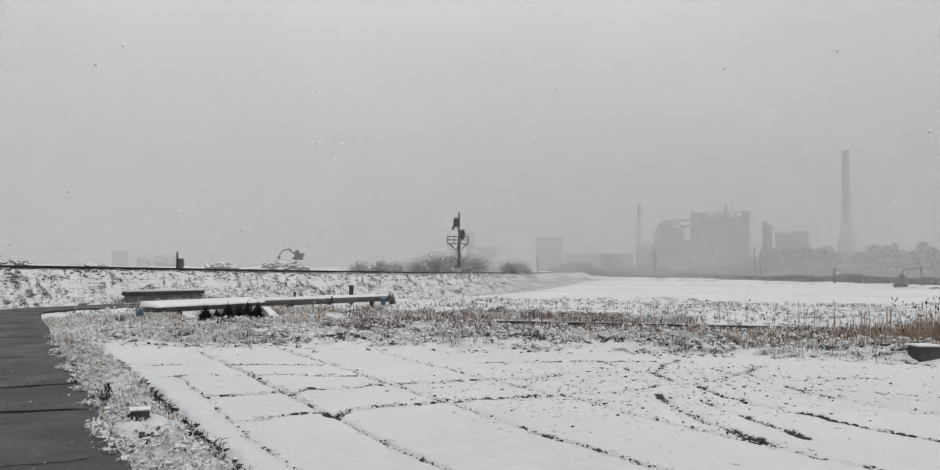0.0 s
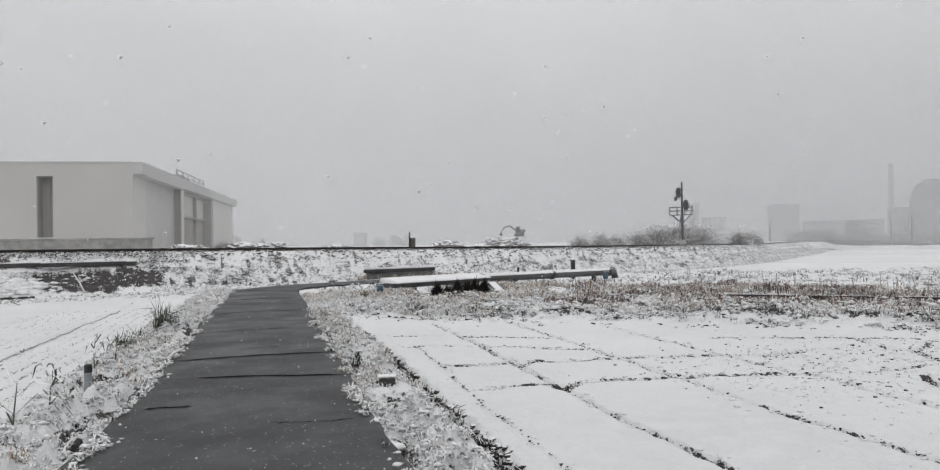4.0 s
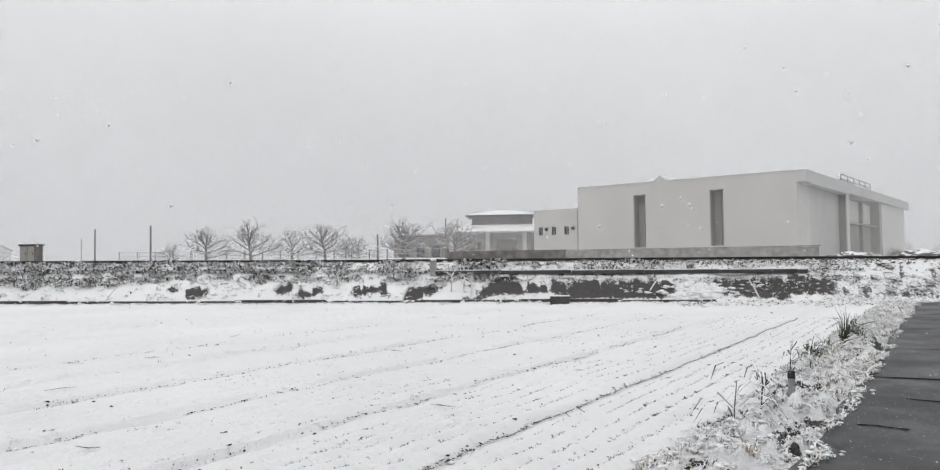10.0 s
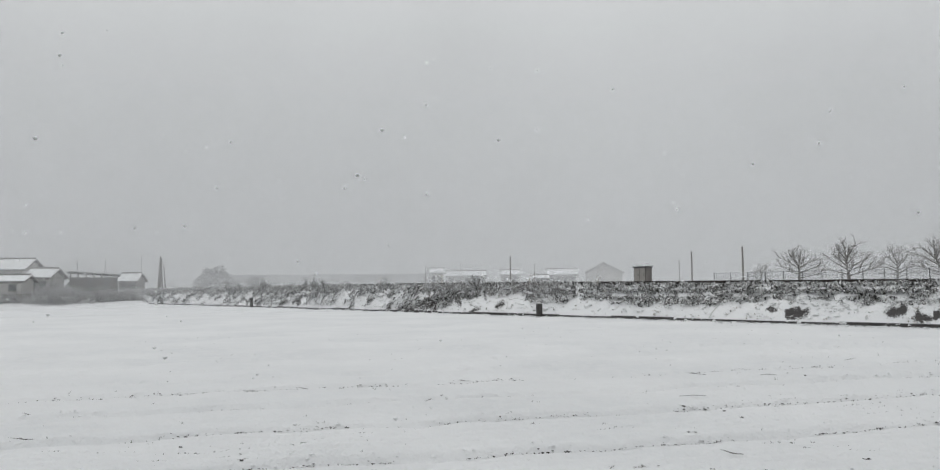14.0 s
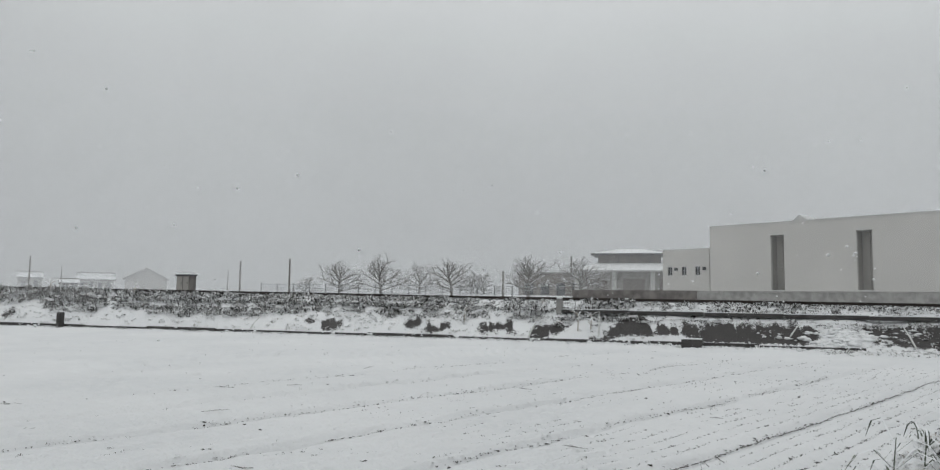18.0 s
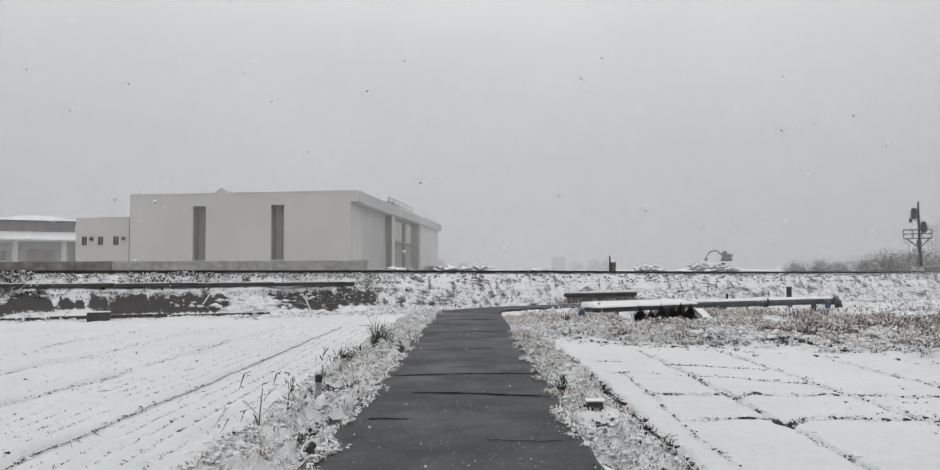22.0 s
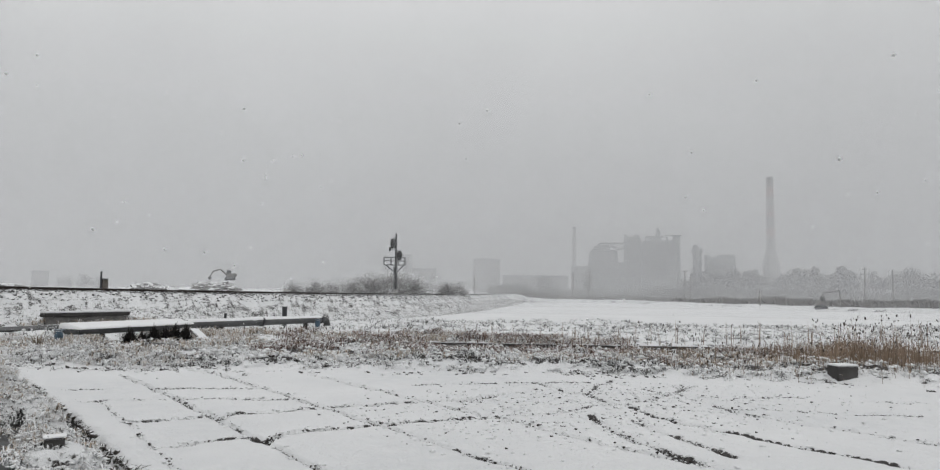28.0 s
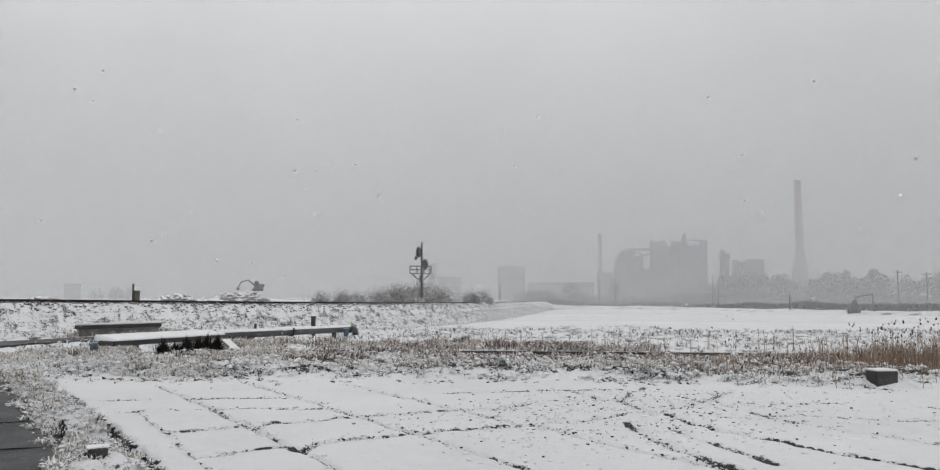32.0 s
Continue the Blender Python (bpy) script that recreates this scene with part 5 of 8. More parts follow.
# long dead stalks combed flat along the far bank
def combed_stalks():
    rg = np.random.default_rng(77)
    x, y = bank_scatter(9000, 77, -190, -50, -4.9, -2.6)
    m = value_noise(x * 0.6, y, 1.6) + 0.4 * value_noise(x, y, 6.0) > 0.08
    x, y = x[m], y[m]
    n = len(x)
    a = 0.40 + 0.25 * rg.normal(size=n)
    q = rg.uniform(1.6, 3.2, n)
    out = np.stack([np.cos(a) * q, np.sin(a) * q], -1)
    p = np.stack([x, y, heights(x, y) + 0.02], -1)
    me = blade_mesh("bank_stalks", p, rg.uniform(0.2, 0.42, n), 0.03 + 0.03 * rg.random(n), out, 0.2 * rg.random(n), rg, M_BRUSHMIX)
    tagged(new("bank_stalks", me), "dead snow-flecked stalks leaning along the railway bank", "stalks", kind="stuff")


combed_stalks()


# ---- reeds ----
def reeds():
    rg = np.random.default_rng(71)
    n = 24000
    s, v = rg.uniform(13.2, 36, n), rg.normal(size=n) * 1.1 + 3.7
    dens = step(12, 17, s) * np.clip(1.6 * value_noise(s, v, 2.4) + 0.36 + 0.75 * np.exp(-((s - 19.0) / 2.4) ** 2), 0.10, 1)
    m = rg.random(n) < dens
    s, v = s[m], v[m]
    n = len(s)
    x, y = 2.4 + 0.745 * s + 0.667 * v, 19.3 - 0.667 * s + 0.745 * v
    z = heights(x, y)
    h = rg.uniform(0.3, 0.75, n) * (0.65 + 0.45 * step(14, 20, s))
    tall = rg.random(n) < 0.12 * step(-0.1, 0.25, value_noise(s, v, 2.4))
    h = np.where(tall, h + 0.42, h * (0.7 + 0.5 * step(0.0, 0.3, value_noise(s, v, 2.4))))
    a = rg.uniform(0, 6.28, n)
    out = np.stack([np.cos(a), np.sin(a)], -1) * rg.uniform(0.02, 0.5, (n, 1))
    me = blade_mesh("reed_bed", np.stack([x, y, z - 0.05], -1), h, 0.006 + 0.008 * rg.random(n), out, 0.25 * rg.random(n), rg, M_REED)
    tagged(new("reed_bed", me), "brown dry reeds standing in snow by the channel", "reeds", kind="stuff")
    k = tall | (rg.random(n) < 0.05)
    x, y, z, h, out = x[k], y[k], z[k], h[k], out[k]
    n = len(x)
    v = ICO_V[None] * np.array([0.8, 0.8, 1.7]) * (0.010 + 0.014 * rg.random((n, 1, 1)))
    v = v * (1 + 0.4 * rg.normal(size=(n, 12, 1)))
    c = np.stack([x + out[:, 0] * h * 0.95, y + out[:, 1] * h * 0.95, z - 0.05 + h], -1)
    v = (v + c[:, None]).reshape(-1, 3)
    f = (np.arange(n)[:, None, None] * 12 + ICO_F[None]).reshape(-1, 3)
    tagged(new("reed_heads", mesh_from_arrays("reed_heads", v, f, M_REEDHEAD, True)), "dark fluffy seed heads on reeds", "reeds", kind="stuff")


reeds()
_c = strip_scatter(60, 72, 3, 24, 8.6, 12)
tufts("tall_weeds", _c[0], _c[1], 3, 0.75, 0.15, 0.016, 0.05, 72, M_REED, "single tall dead weed stalks", "weeds")


# ---- single plants by the lane ----
def weed_plant(x, y, h, leaves, seed, mat, label, spread=0.5, name="weed"):
    rnd = random.Random(seed)
    o = base(name, x, y, height(x, y) - 0.02, rnd.uniform(0, 360), label, "weed")
    part("stem", a_tube([(0, 0, -0.05), (0.02, 0.01, h * 0.5), (0.05, 0.0, h)], [0.010, 0.008, 0.004], 5), mat, o)
    for k in range(leaves):
        a = rnd.uniform(0, 6.28)
        z0 = h * rnd.uniform(0.15, 0.95)
        L = h * rnd.uniform(0.35, 0.6) * spread / 0.5
        bm = bmesh.new()
        d = Vector((math.cos(a), math.sin(a), 0))
        sd = Vector((-d.y, d.x, 0)) * 0.012
        c = Vector((0.04 * z0 / h, 0, z0))
        pts = [c, c + d * L * 0.45 + Vector((0, 0, L * 0.42)), c + d * L * 0.85 + Vector((0, 0, L * 0.30)), c + d * L * 1.1 + Vector((0, 0, -L * 0.05))]
        prev = None
        for i, p in enumerate(pts):
            w = (0.7, 1.0, 0.8, 0.15)[i]
            cur = (bm.verts.new(p - sd * w), bm.verts.new(p + sd * w), bm.verts.new(p + Vector((0, 0, 0.006))))
            if prev:
                bm.faces.new((prev[0], prev[2], cur[2], cur[0]))
                bm.faces.new((prev[2], prev[1], cur[1], cur[2]))
            prev = cur
        part("leaf", bm, mat, o)
    return o


weed_plant(-2.17, 8.0, 0.60, 12, 1, M_GREEN, "lone tall weed with drooping leaves in snow", 0.75)
weed_plant(-2.05, 8.7, 0.46, 10, 2, M_GREEN, "small frosted weed beside the field", 0.8)
weed_plant(-2.22, 11.6, 0.50, 9, 3, M_GREEN, "grey-green weed with snowy leaves beside a stake", 0.7)
weed_plant(-2.0, 11.9, 0.30, 8, 4, M_GREEN, "low arching weed dusted with snow", 0.9)
weed_plant(-2.55, 11.0, 0.28, 6, 5, M_GREEN, "small weed at the field edge")


def grass_clump(x, y, h, n, seed, label, mat=None):
    rg = np.random.default_rng(seed)
    o = base("grass_clump", x, y, height(x, y) - 0.03, 0, label, "grass clump")
    a = rg.uniform(0, 6.28, n)
    r = rg.random(n) * 0.16
    out = np.stack([np.cos(a), np.sin(a)], -1) * rg.uniform(0.1, 0.8, (n, 1)) + np.array([[0.15, 0.0]])
    me = blade_mesh("blade_tuft", np.stack([r * np.cos(a), r * np.sin(a), 0 * a], -1), h * rg.uniform(0.45, 1.05, n), 0.012 * rg.uniform(0.6, 1.4, n), out, 0.6 * rg.random(n), rg, mat or M_GREEN)
    b = new("blade_tuft", me)
    b.parent = o
    part("root_ball", a_tube([(0, 0, -0.05), (0, 0, 0.08)], [0.15, 0.08], 9), M_SOIL, o)


grass_clump(-2.0, 16.5, 0.78, 130, 1, "tall dark-green grass clump in the snowy verge")
grass_clump(-1.9, 17.2, 0.6, 90, 2, "smaller green grass clump in the verge")
grass_clump(-2.1, 14.6, 0.45, 120, 3, "low green grass clump dusted with snow")
grass_clump(-2.2, 13.6, 0.35, 90, 4, "frosted low grass clump at the field edge")
grass_clump(3.0, 23.6, 0.55, 120, 5, "straw-coloured grass clump near the pipe", M_STRAW)


# ---- things beside the lane ----
def field_stake():
    x, y = -1.91, 9.8
    o = base("boundary_stake", x, y, -0.03, 12, "short pale boundary stake with a black top", "stake")
    part("shaft", a_tube([(0, 0, -0.3), (0, 0, 0.20)], [0.046, 0.042], 10), M_STEEL, o, "pale frosted shaft")
    part("top", a_tube([(0, 0, 0.20), (0, 0, 0.285), (0, 0, 0.295)], [0.046, 0.044, 0.03], 10), M_BLACK, o, "matt black top")


field_stake()


def kerb_block(x, y, w, d, h, turn, mat, label, name="concrete_block", lift=0.0, foot=None, cap=0.035):
    z = height(x, y) + lift if foot is None else foot
    o = base(name, x, y, z, turn, label, "concrete block")
    part("block", a_box(-w / 2, w / 2, -d / 2, d / 2, -0.25, h, 0.012), mat, o)
    bm = a_box(-w / 2 - 0.015, w / 2 + 0.015, -d / 2 - 0.015, d / 2 + 0.015, h, h + cap, cap * 0.4)
    part("snow_cap", bm, M_SNOW, o, "cap of snow")
    return o


kerb_block(1.45, 8.60, 0.18, 0.16, 0.095, -6, M_DARKCON, "dark concrete block with a snow cap by the lane", foot=0.02, cap=0.014)
kerb_block(1.15, 6.35, 0.16, 0.14, 0.05, 20, M_DARKCON, "small dark stone half under snow at the lane edge", lift=0.0)
kerb_block(16.0, 8.15, 0.46, 0.38, 0.32, -30, M_DARKCON, "dark concrete sluice box with snow lid by the field", "sluice_box", -0.14)
kerb_block(-13.9, 28.1, 0.78, 0.45, 0.24, 22, M_DARKCON, "concrete inlet box with snow on top at the field edge", "inlet_box", 0.1)
kerb_block(9.6, 28.8, 0.30, 0.3, 0.3, 10, M_DARKCON, "dark stump in the snow behind the channel", "stump", 0.0)

# long slab at the foot of the bank
_o = base("concrete_slab", 6.4, 36.9, 0, 24, "dark concrete beam with snow on top below the bank", "concrete beam")
part("beam", a_box(-2.0, 2.0, -0.2, 0.2, 0.33, 0.50, 0.02), M_DARKCON, _o)
part("snow_cap", a_box(-2.02, 2.02, -0.22, 0.22, 0.50, 0.58, 0.03), M_SNOW, _o, "cap of snow")
part("footing", a_box(-1.9, 1.9, -0.12, 0.18, -0.4, 0.33, 0.02), M_RUBBLE, _o, "snow-flecked rubble under the beam")


def water_pipe():
    """Raised steel main with flanges, blue valves and an elbow down into the ground."""
    p0, p1 = Vector((3.55, 24.8, 0.355)), Vector((15.4, 31.9, 0.25))
    o = base("water_pipe", 0, 0, 0, 0, "thick grey water pipe carrying snow, raised over the channel", "pipe")
    d = (p1 - p0).normalized()
    L = (p1 - p0).length
    cuts = [0, 0.36, 0.68, 1.0]
    for a, b in zip(cuts[1:], cuts[2:]):
        part("pipe_length", a_tube([p0 + d * L * a, p0 + d * L * b], 0.15, 18), M_PIPE, o)
    for c in (0.37, 0.68, 0.985):
        part("flange", a_tube([p0 + d * (L * c - 0.06), p0 + d * (L * c + 0.06)], 0.19, 18), M_DARKSTEEL, o, "dark bolted flange")
    part("elbow", a_tube([p1, p1 + d * 0.25 + Vector((0, 0, -0.06)), p1 + d * 0.4 + Vector((0, 0, -0.35)), p1 + d * 0.42 + Vector((0, 0, -1.0))], 0.15, 14), M_PIPE, o)
    ang = math.degrees(math.atan2(d.y, d.x))
    f = part("flume", a_box(0.5, L * 0.37, -0.38, 0.34, -0.16, 0.04, 0.05), M_PIPE, o, "flat-topped concrete flume under snow")
    f.matrix_basis = pose(p0.x, p0.y, p0.z, 0, 0, ang)
    bm = bmesh.new()
    rows = []
    for k in range(31):
        w = noise.noise(Vector((k * 0.5, 1.7, 0)))
        prof = [(-0.44 - 0.03 * w, 0.0), (-0.43, 0.035), (-0.28, 0.08 + 0.02 * w), (0.1, 0.15 + 0.02 * w), (0.34, 0.18), (0.40, 0.12), (0.40, 0.02)]
        rows.append([bm.verts.new((0.46 + (L * 0.37 - 0.44) * k / 30, py, pz)) for py, pz in prof])
    for r0, r1 in zip(rows, rows[1:]):
        for j in range(6):
            bm.faces.new((r0[j], r1[j], r1[j + 1], r0[j + 1]))
    bm.faces.new(rows[0])
    bm.faces.new(rows[-1][::-1])
    f = part("snow_cap", bm, M_SNOW, o, "thick sloping drift of snow", smooth=True)
    f.matrix_basis = pose(p0.x, p0.y, p0.z, 0, 0, ang)
    bm = bmesh.new()
    n = 60
    side = Vector((-d.y, d.x, 0))
    rows = []
    for k in range(n + 1):
        c = p0 + d * L * (0.37 + 0.62 * k / n)
        w = 0.15 + 0.02 * noise.noise(c * 1.3)
        hgt = 0.055 + 0.03 * noise.noise(c * 0.9)
        rows.append([bm.verts.new(c + side * w * math.cos(t) + Vector((0, 0, 0.085 + hgt * math.sin(t) + 0.055 * (1 - abs(math.cos(t)) ** 2)))) for t in [math.pi * j / 6 for j in range(7)]])
    for a, b in zip(rows, rows[1:]):
        for j in range(6):
            bm.faces.new((a[j], a[j + 1], b[j + 1], b[j]))
    part("snow_ridge", bm, M_SNOW, o, "ridge of snow along the top", smooth=True)
    for c in (0.12, 0.5, 0.9):
        q = p0 + d * L * c
        part("saddle", a_box(q.x - 0.07, q.x + 0.07, q.y - 0.10, q.y + 0.10, -0.6, q.z - 0.11, 0.02), M_DARKCON, o)
    for c, s in ((-0.01, 0.12), (0.93, 0.12)):
        q = p0 + d * L * c + side * -0.36
        v = part("valve", a_tube([q + Vector((0, 0, -0.30)), q + Vector((0, 0, -0.15)), q + Vector((0, 0, -0.02))], [s * 0.8, s, s * 0.75], 10), M_BLUE, o, "blue valve body")
        part("handwheel", a_tube([q + Vector((0, 0, 0.0)), q + Vector((0, 0, 0.04))], s * 1.1, 14), M_BLUE, v)


water_pipe()
for x, y, h, r in ((14.15, 33.4, 0.90, 0.11), (10.75, 31.5, 0.72, 0.05)):
    _o = base("standpipe", x, y, height(x, y) - 0.1, 0, "dark stubby standpipe with a lid behind the pipe", "standpipe")
    part("body", a_tube([(0, 0, -0.2), (0, 0, h)], r, 12), M_DARKSTEEL, _o)
    part("lid", a_tube([(0, 0, h), (0, 0, h + 0.06)], r * 1.15, 12), M_DARKSTEEL, _o)


def culvert():
    """Concrete headwall where the channel starts under the pipe; a black sheet stands in for its dark mouth."""
    o = base("culvert", 6.3, 25.2, -0.45, 32, "dark concrete culvert mouth under the pipe", "culvert")
    part("headwall", a_box(-1.3, 1.3, 0.5, 0.75, 0, 0.42, 0.02), M_DARKCON, o)
    part("side_wall", a_box(-1.3, -1.1, -0.6, 0.5, 0, 0.3, 0.02), M_DARKCON, o)
    part("side_wall", a_box(1.1, 1.3, -0.6, 0.5, 0, 0.3, 0.02), M_DARKCON, o)
    part("mouth", a_box(-0.8, 0.8, 0.46, 0.5, 0.05, 0.38), M_BLACK, o, "black sheet in place of the dark opening")
    s = part("wing_slab", a_box(-0.16, 0.16, -0.6, 0.6, 0, 0.08, 0.01), M_CONCRETE, o, "snowy leaning slab")
    s.matrix_basis = pose(1.35, -0.9, 0.38, 28, 0, -12)


culvert()


def channel_wall():
    """Low wall on the far side of the channel, cast in lengths."""
    o = base("channel_wall", 0, 0, 0, 0, "low grey concrete wall along the irrigation channel", "wall", kind="structure")
    s = 3.0
    while s < 27:
        s1 = s + 2.2
        x0, y0 = 2.4 + 0.745 * s + 0.667 * 8.1, 19.3 - 0.667 * s + 0.745 * 8.1
        b = part("wall_length", a_box(0.015, 2.2, -0.08, 0.08, -1.0, 0.0, 0.012), M_DARKCON, o)
        b.matrix_basis = pose(x0, y0, -0.03, 0, 0, math.degrees(math.atan2(-0.667, 0.745)))
        s = s1


channel_wall()

def bush_mesh(seed, r, h, n, thick=1.0):
    """A rounded thicket of thin twigs that fan out from several stems."""
    rg = np.random.default_rng(seed)
    a, f = rg.uniform(0, 2 * np.pi, n), rg.uniform(0.15, 1, n) ** 0.8
    f = f * (0.7 + 0.3 * np.sin(3 * a + seed) * np.cos(2 * a + 2 * seed))
    el = rg.uniform(0.1, 1.5, n)
    tip = np.stack([np.cos(a) * np.cos(el) * r * f, np.sin(a) * np.cos(el) * r * f, np.sin(el) * h * f * rg.uniform(0.65, 1.1, n)], -1)
    root = tip * rg.uniform(0.2, 0.7, (n, 1))
    root[:, 2] *= 0.75
    w = rg.normal(size=(n, 3))
    w /= np.linalg.norm(w, axis=1)[:, None]
    w *= (0.009 + 0.016 * rg.random((n, 1))) * thick * (r / 1.5) ** 0.5
    mid_p = (tip + root) / 2 + rg.normal(size=(n, 3)) * 0.08 * r
    v = np.stack([root, mid_p - w, tip, mid_p + w], 1).reshape(-1, 3)
    fcs = np.arange(4 * n).reshape(n, 4)
    return v, fcs


def crown_cloud(seed, r, h, n, leaf):
    """A domed crown: small leaf sprays gathered in uneven lobes."""
    rg = np.random.default_rng(seed)
    k = 14
    a, q = rg.uniform(0, 6.28, k), rg.random(k) ** 0.6
    zz = rg.random(k)
    lobe = np.stack([np.cos(a) * q * r * 0.75 * np.sqrt(1 - 0.75 * zz * zz), np.sin(a) * q * r * 0.75 * np.sqrt(1 - 0.75 * zz * zz), h * (0.12 + 0.70 * zz * (1 - 0.3 * q))], -1)
    i = rg.integers(0, k, n)
    d = rg.normal(size=(n, 3))
    d /= np.linalg.norm(d, axis=1)[:, None]
    c = lobe[i] + d * rg.random((n, 1)) ** 0.4 * r * rg.uniform(0.22, 0.38, k)[i][:, None]
    c[:, 2] = np.maximum(c[:, 2], 0.0)
    u, w = rg.normal(size=(n, 3)), rg.normal(size=(n, 3))
    u *= leaf / np.linalg.norm(u, axis=1)[:, None]
    w *= 0.5 * leaf / np.linalg.norm(w, axis=1)[:, None]
    v = np.stack([c - u, c - w, c + u, c + w], 1).reshape(-1, 3)
    return v, np.arange(4 * n).reshape(n, 4)


# brush hanging in the gap under the pipe, coloured black for the shade there
for k, (x, y) in enumerate(((5.9, 24.7), (6.2, 24.45), (6.65, 24.6), (5.7, 25.0), (6.35, 24.9), (6.95, 24.9), (7.3, 25.1))):
    _v, _f = bush_mesh(300 + k, 0.30 + 0.05 * (k % 4), 0.52 + 0.09 * (k * 7 % 4), 1800, 1.5)
    _o = base("brush", x, y, -0.12, 0, "tangled brush under the pipe, black for the shaded gap", "brush", "brush under the pipe")
    _b = new("foliage", mesh_from_arrays("foliage", _v, _f, M_DARKBRUSH))
    _b.parent = _o
    part("stem", a_tube([(0, 0, -0.1), (0, 0, 0.3)], [0.03, 0.01], 5), M_DARKBRUSH, _o)

# leaning sticks, stakes and saplings on the bank to the left
def bank_stick(x, u, dx, h, label):
    px, py = rail_at(x, u)
    o = base("leaning_stick", px, py, height(px, py), 23, label, "stick", "sticks on the bank")
    part("stick", a_tube([(0, 0, -0.1), (dx * 0.5, -0.1, h * 0.5), (dx, -0.15, h)], [0.035, 0.03, 0.02], 6), M_WHITE, o)


for x, u, dx, h in ((-22.9, -4.9, 0.6, 0.9), (-36.5, -4.9, 0.8, 0.7), (-8.8, -4.9, -0.5, 0.85), (-20.0, -4.6, 0.05, 1.0), (-12.9, -4.2, 0.5, 0.6)):
    bank_stick(x, u, dx, h, "snow-covered pale stick leaning on the bank")


def sapling(x, u, h, seed):
    px, py = rail_at(x, u)
    rnd = random.Random(seed)
    o = base("sapling", px, py, height(px, py) - 0.05, 0, "thin snow-caked sapling on the railway bank", "sapling", "saplings on the bank")
    part("stem", a_tube([(0, 0, 0), (0.05, 0, h * 0.6), (0.0, 0, h)], [0.035, 0.025, 0.01], 5), M_FROST, o)
    for k in range(9):
        a, z0 = rnd.uniform(0, 6.28), h * rnd.uniform(0.3, 0.9)
        L = h * rnd.uniform(0.25, 0.5)
        part("branch", a_tube([(0.03, 0, z0), (math.cos(a) * L * 0.6, math.sin(a) * L * 0.6, z0 + L * 0.4), (math.cos(a) * L, math.sin(a) * L, z0 + L * 0.5)], [0.018, 0.014, 0.006], 4), M_FROST, o)


for k, (x, u, h) in enumerate(((-20.9, -4.4, 0.95), (-20.4, -4.2, 0.8), (-26.0, -3.9, 0.7), (-110, -2.2, 1.3), (-120, -2.4, 1.5), (-62, -2.0, 1.1), (-71, -2.2, 1.2), (-52, -2.0, 1.0), (-46, -1.9, 0.7), (-84, -2.2, 1.3))):
    sapling(x, u, h, k)

# ---- falling flakes in the air ----
def flakes():
    rg = np.random.default_rng(81)
    n = 5200
    r, a = 2.2 + 20 * rg.random(n) ** 0.9, np.radians(rg.uniform(-125, 80, n))
    x, y, z = r * np.sin(a), r * np.cos(a), -0.1 + rg.random(n) * (1.5 + r * 0.35)
    v = OCT_V[None] * (0.003 + 0.0045 * rg.random((n, 1, 1)) ** 2) * np.array([1, 1, 0.8])
    v = (v + np.stack([x, y, z], -1)[:, None]).reshape(-1, 3)
    f = (np.arange(n)[:, None, None] * 6 + OCT_F[None]).reshape(-1, 3)
    tagged(new("falling_snowflakes", mesh_from_arrays("falling_snowflakes", v, f, M_SNOW, True)), "white snowflakes falling through the air", "snowflakes", kind="stuff")


flakes()

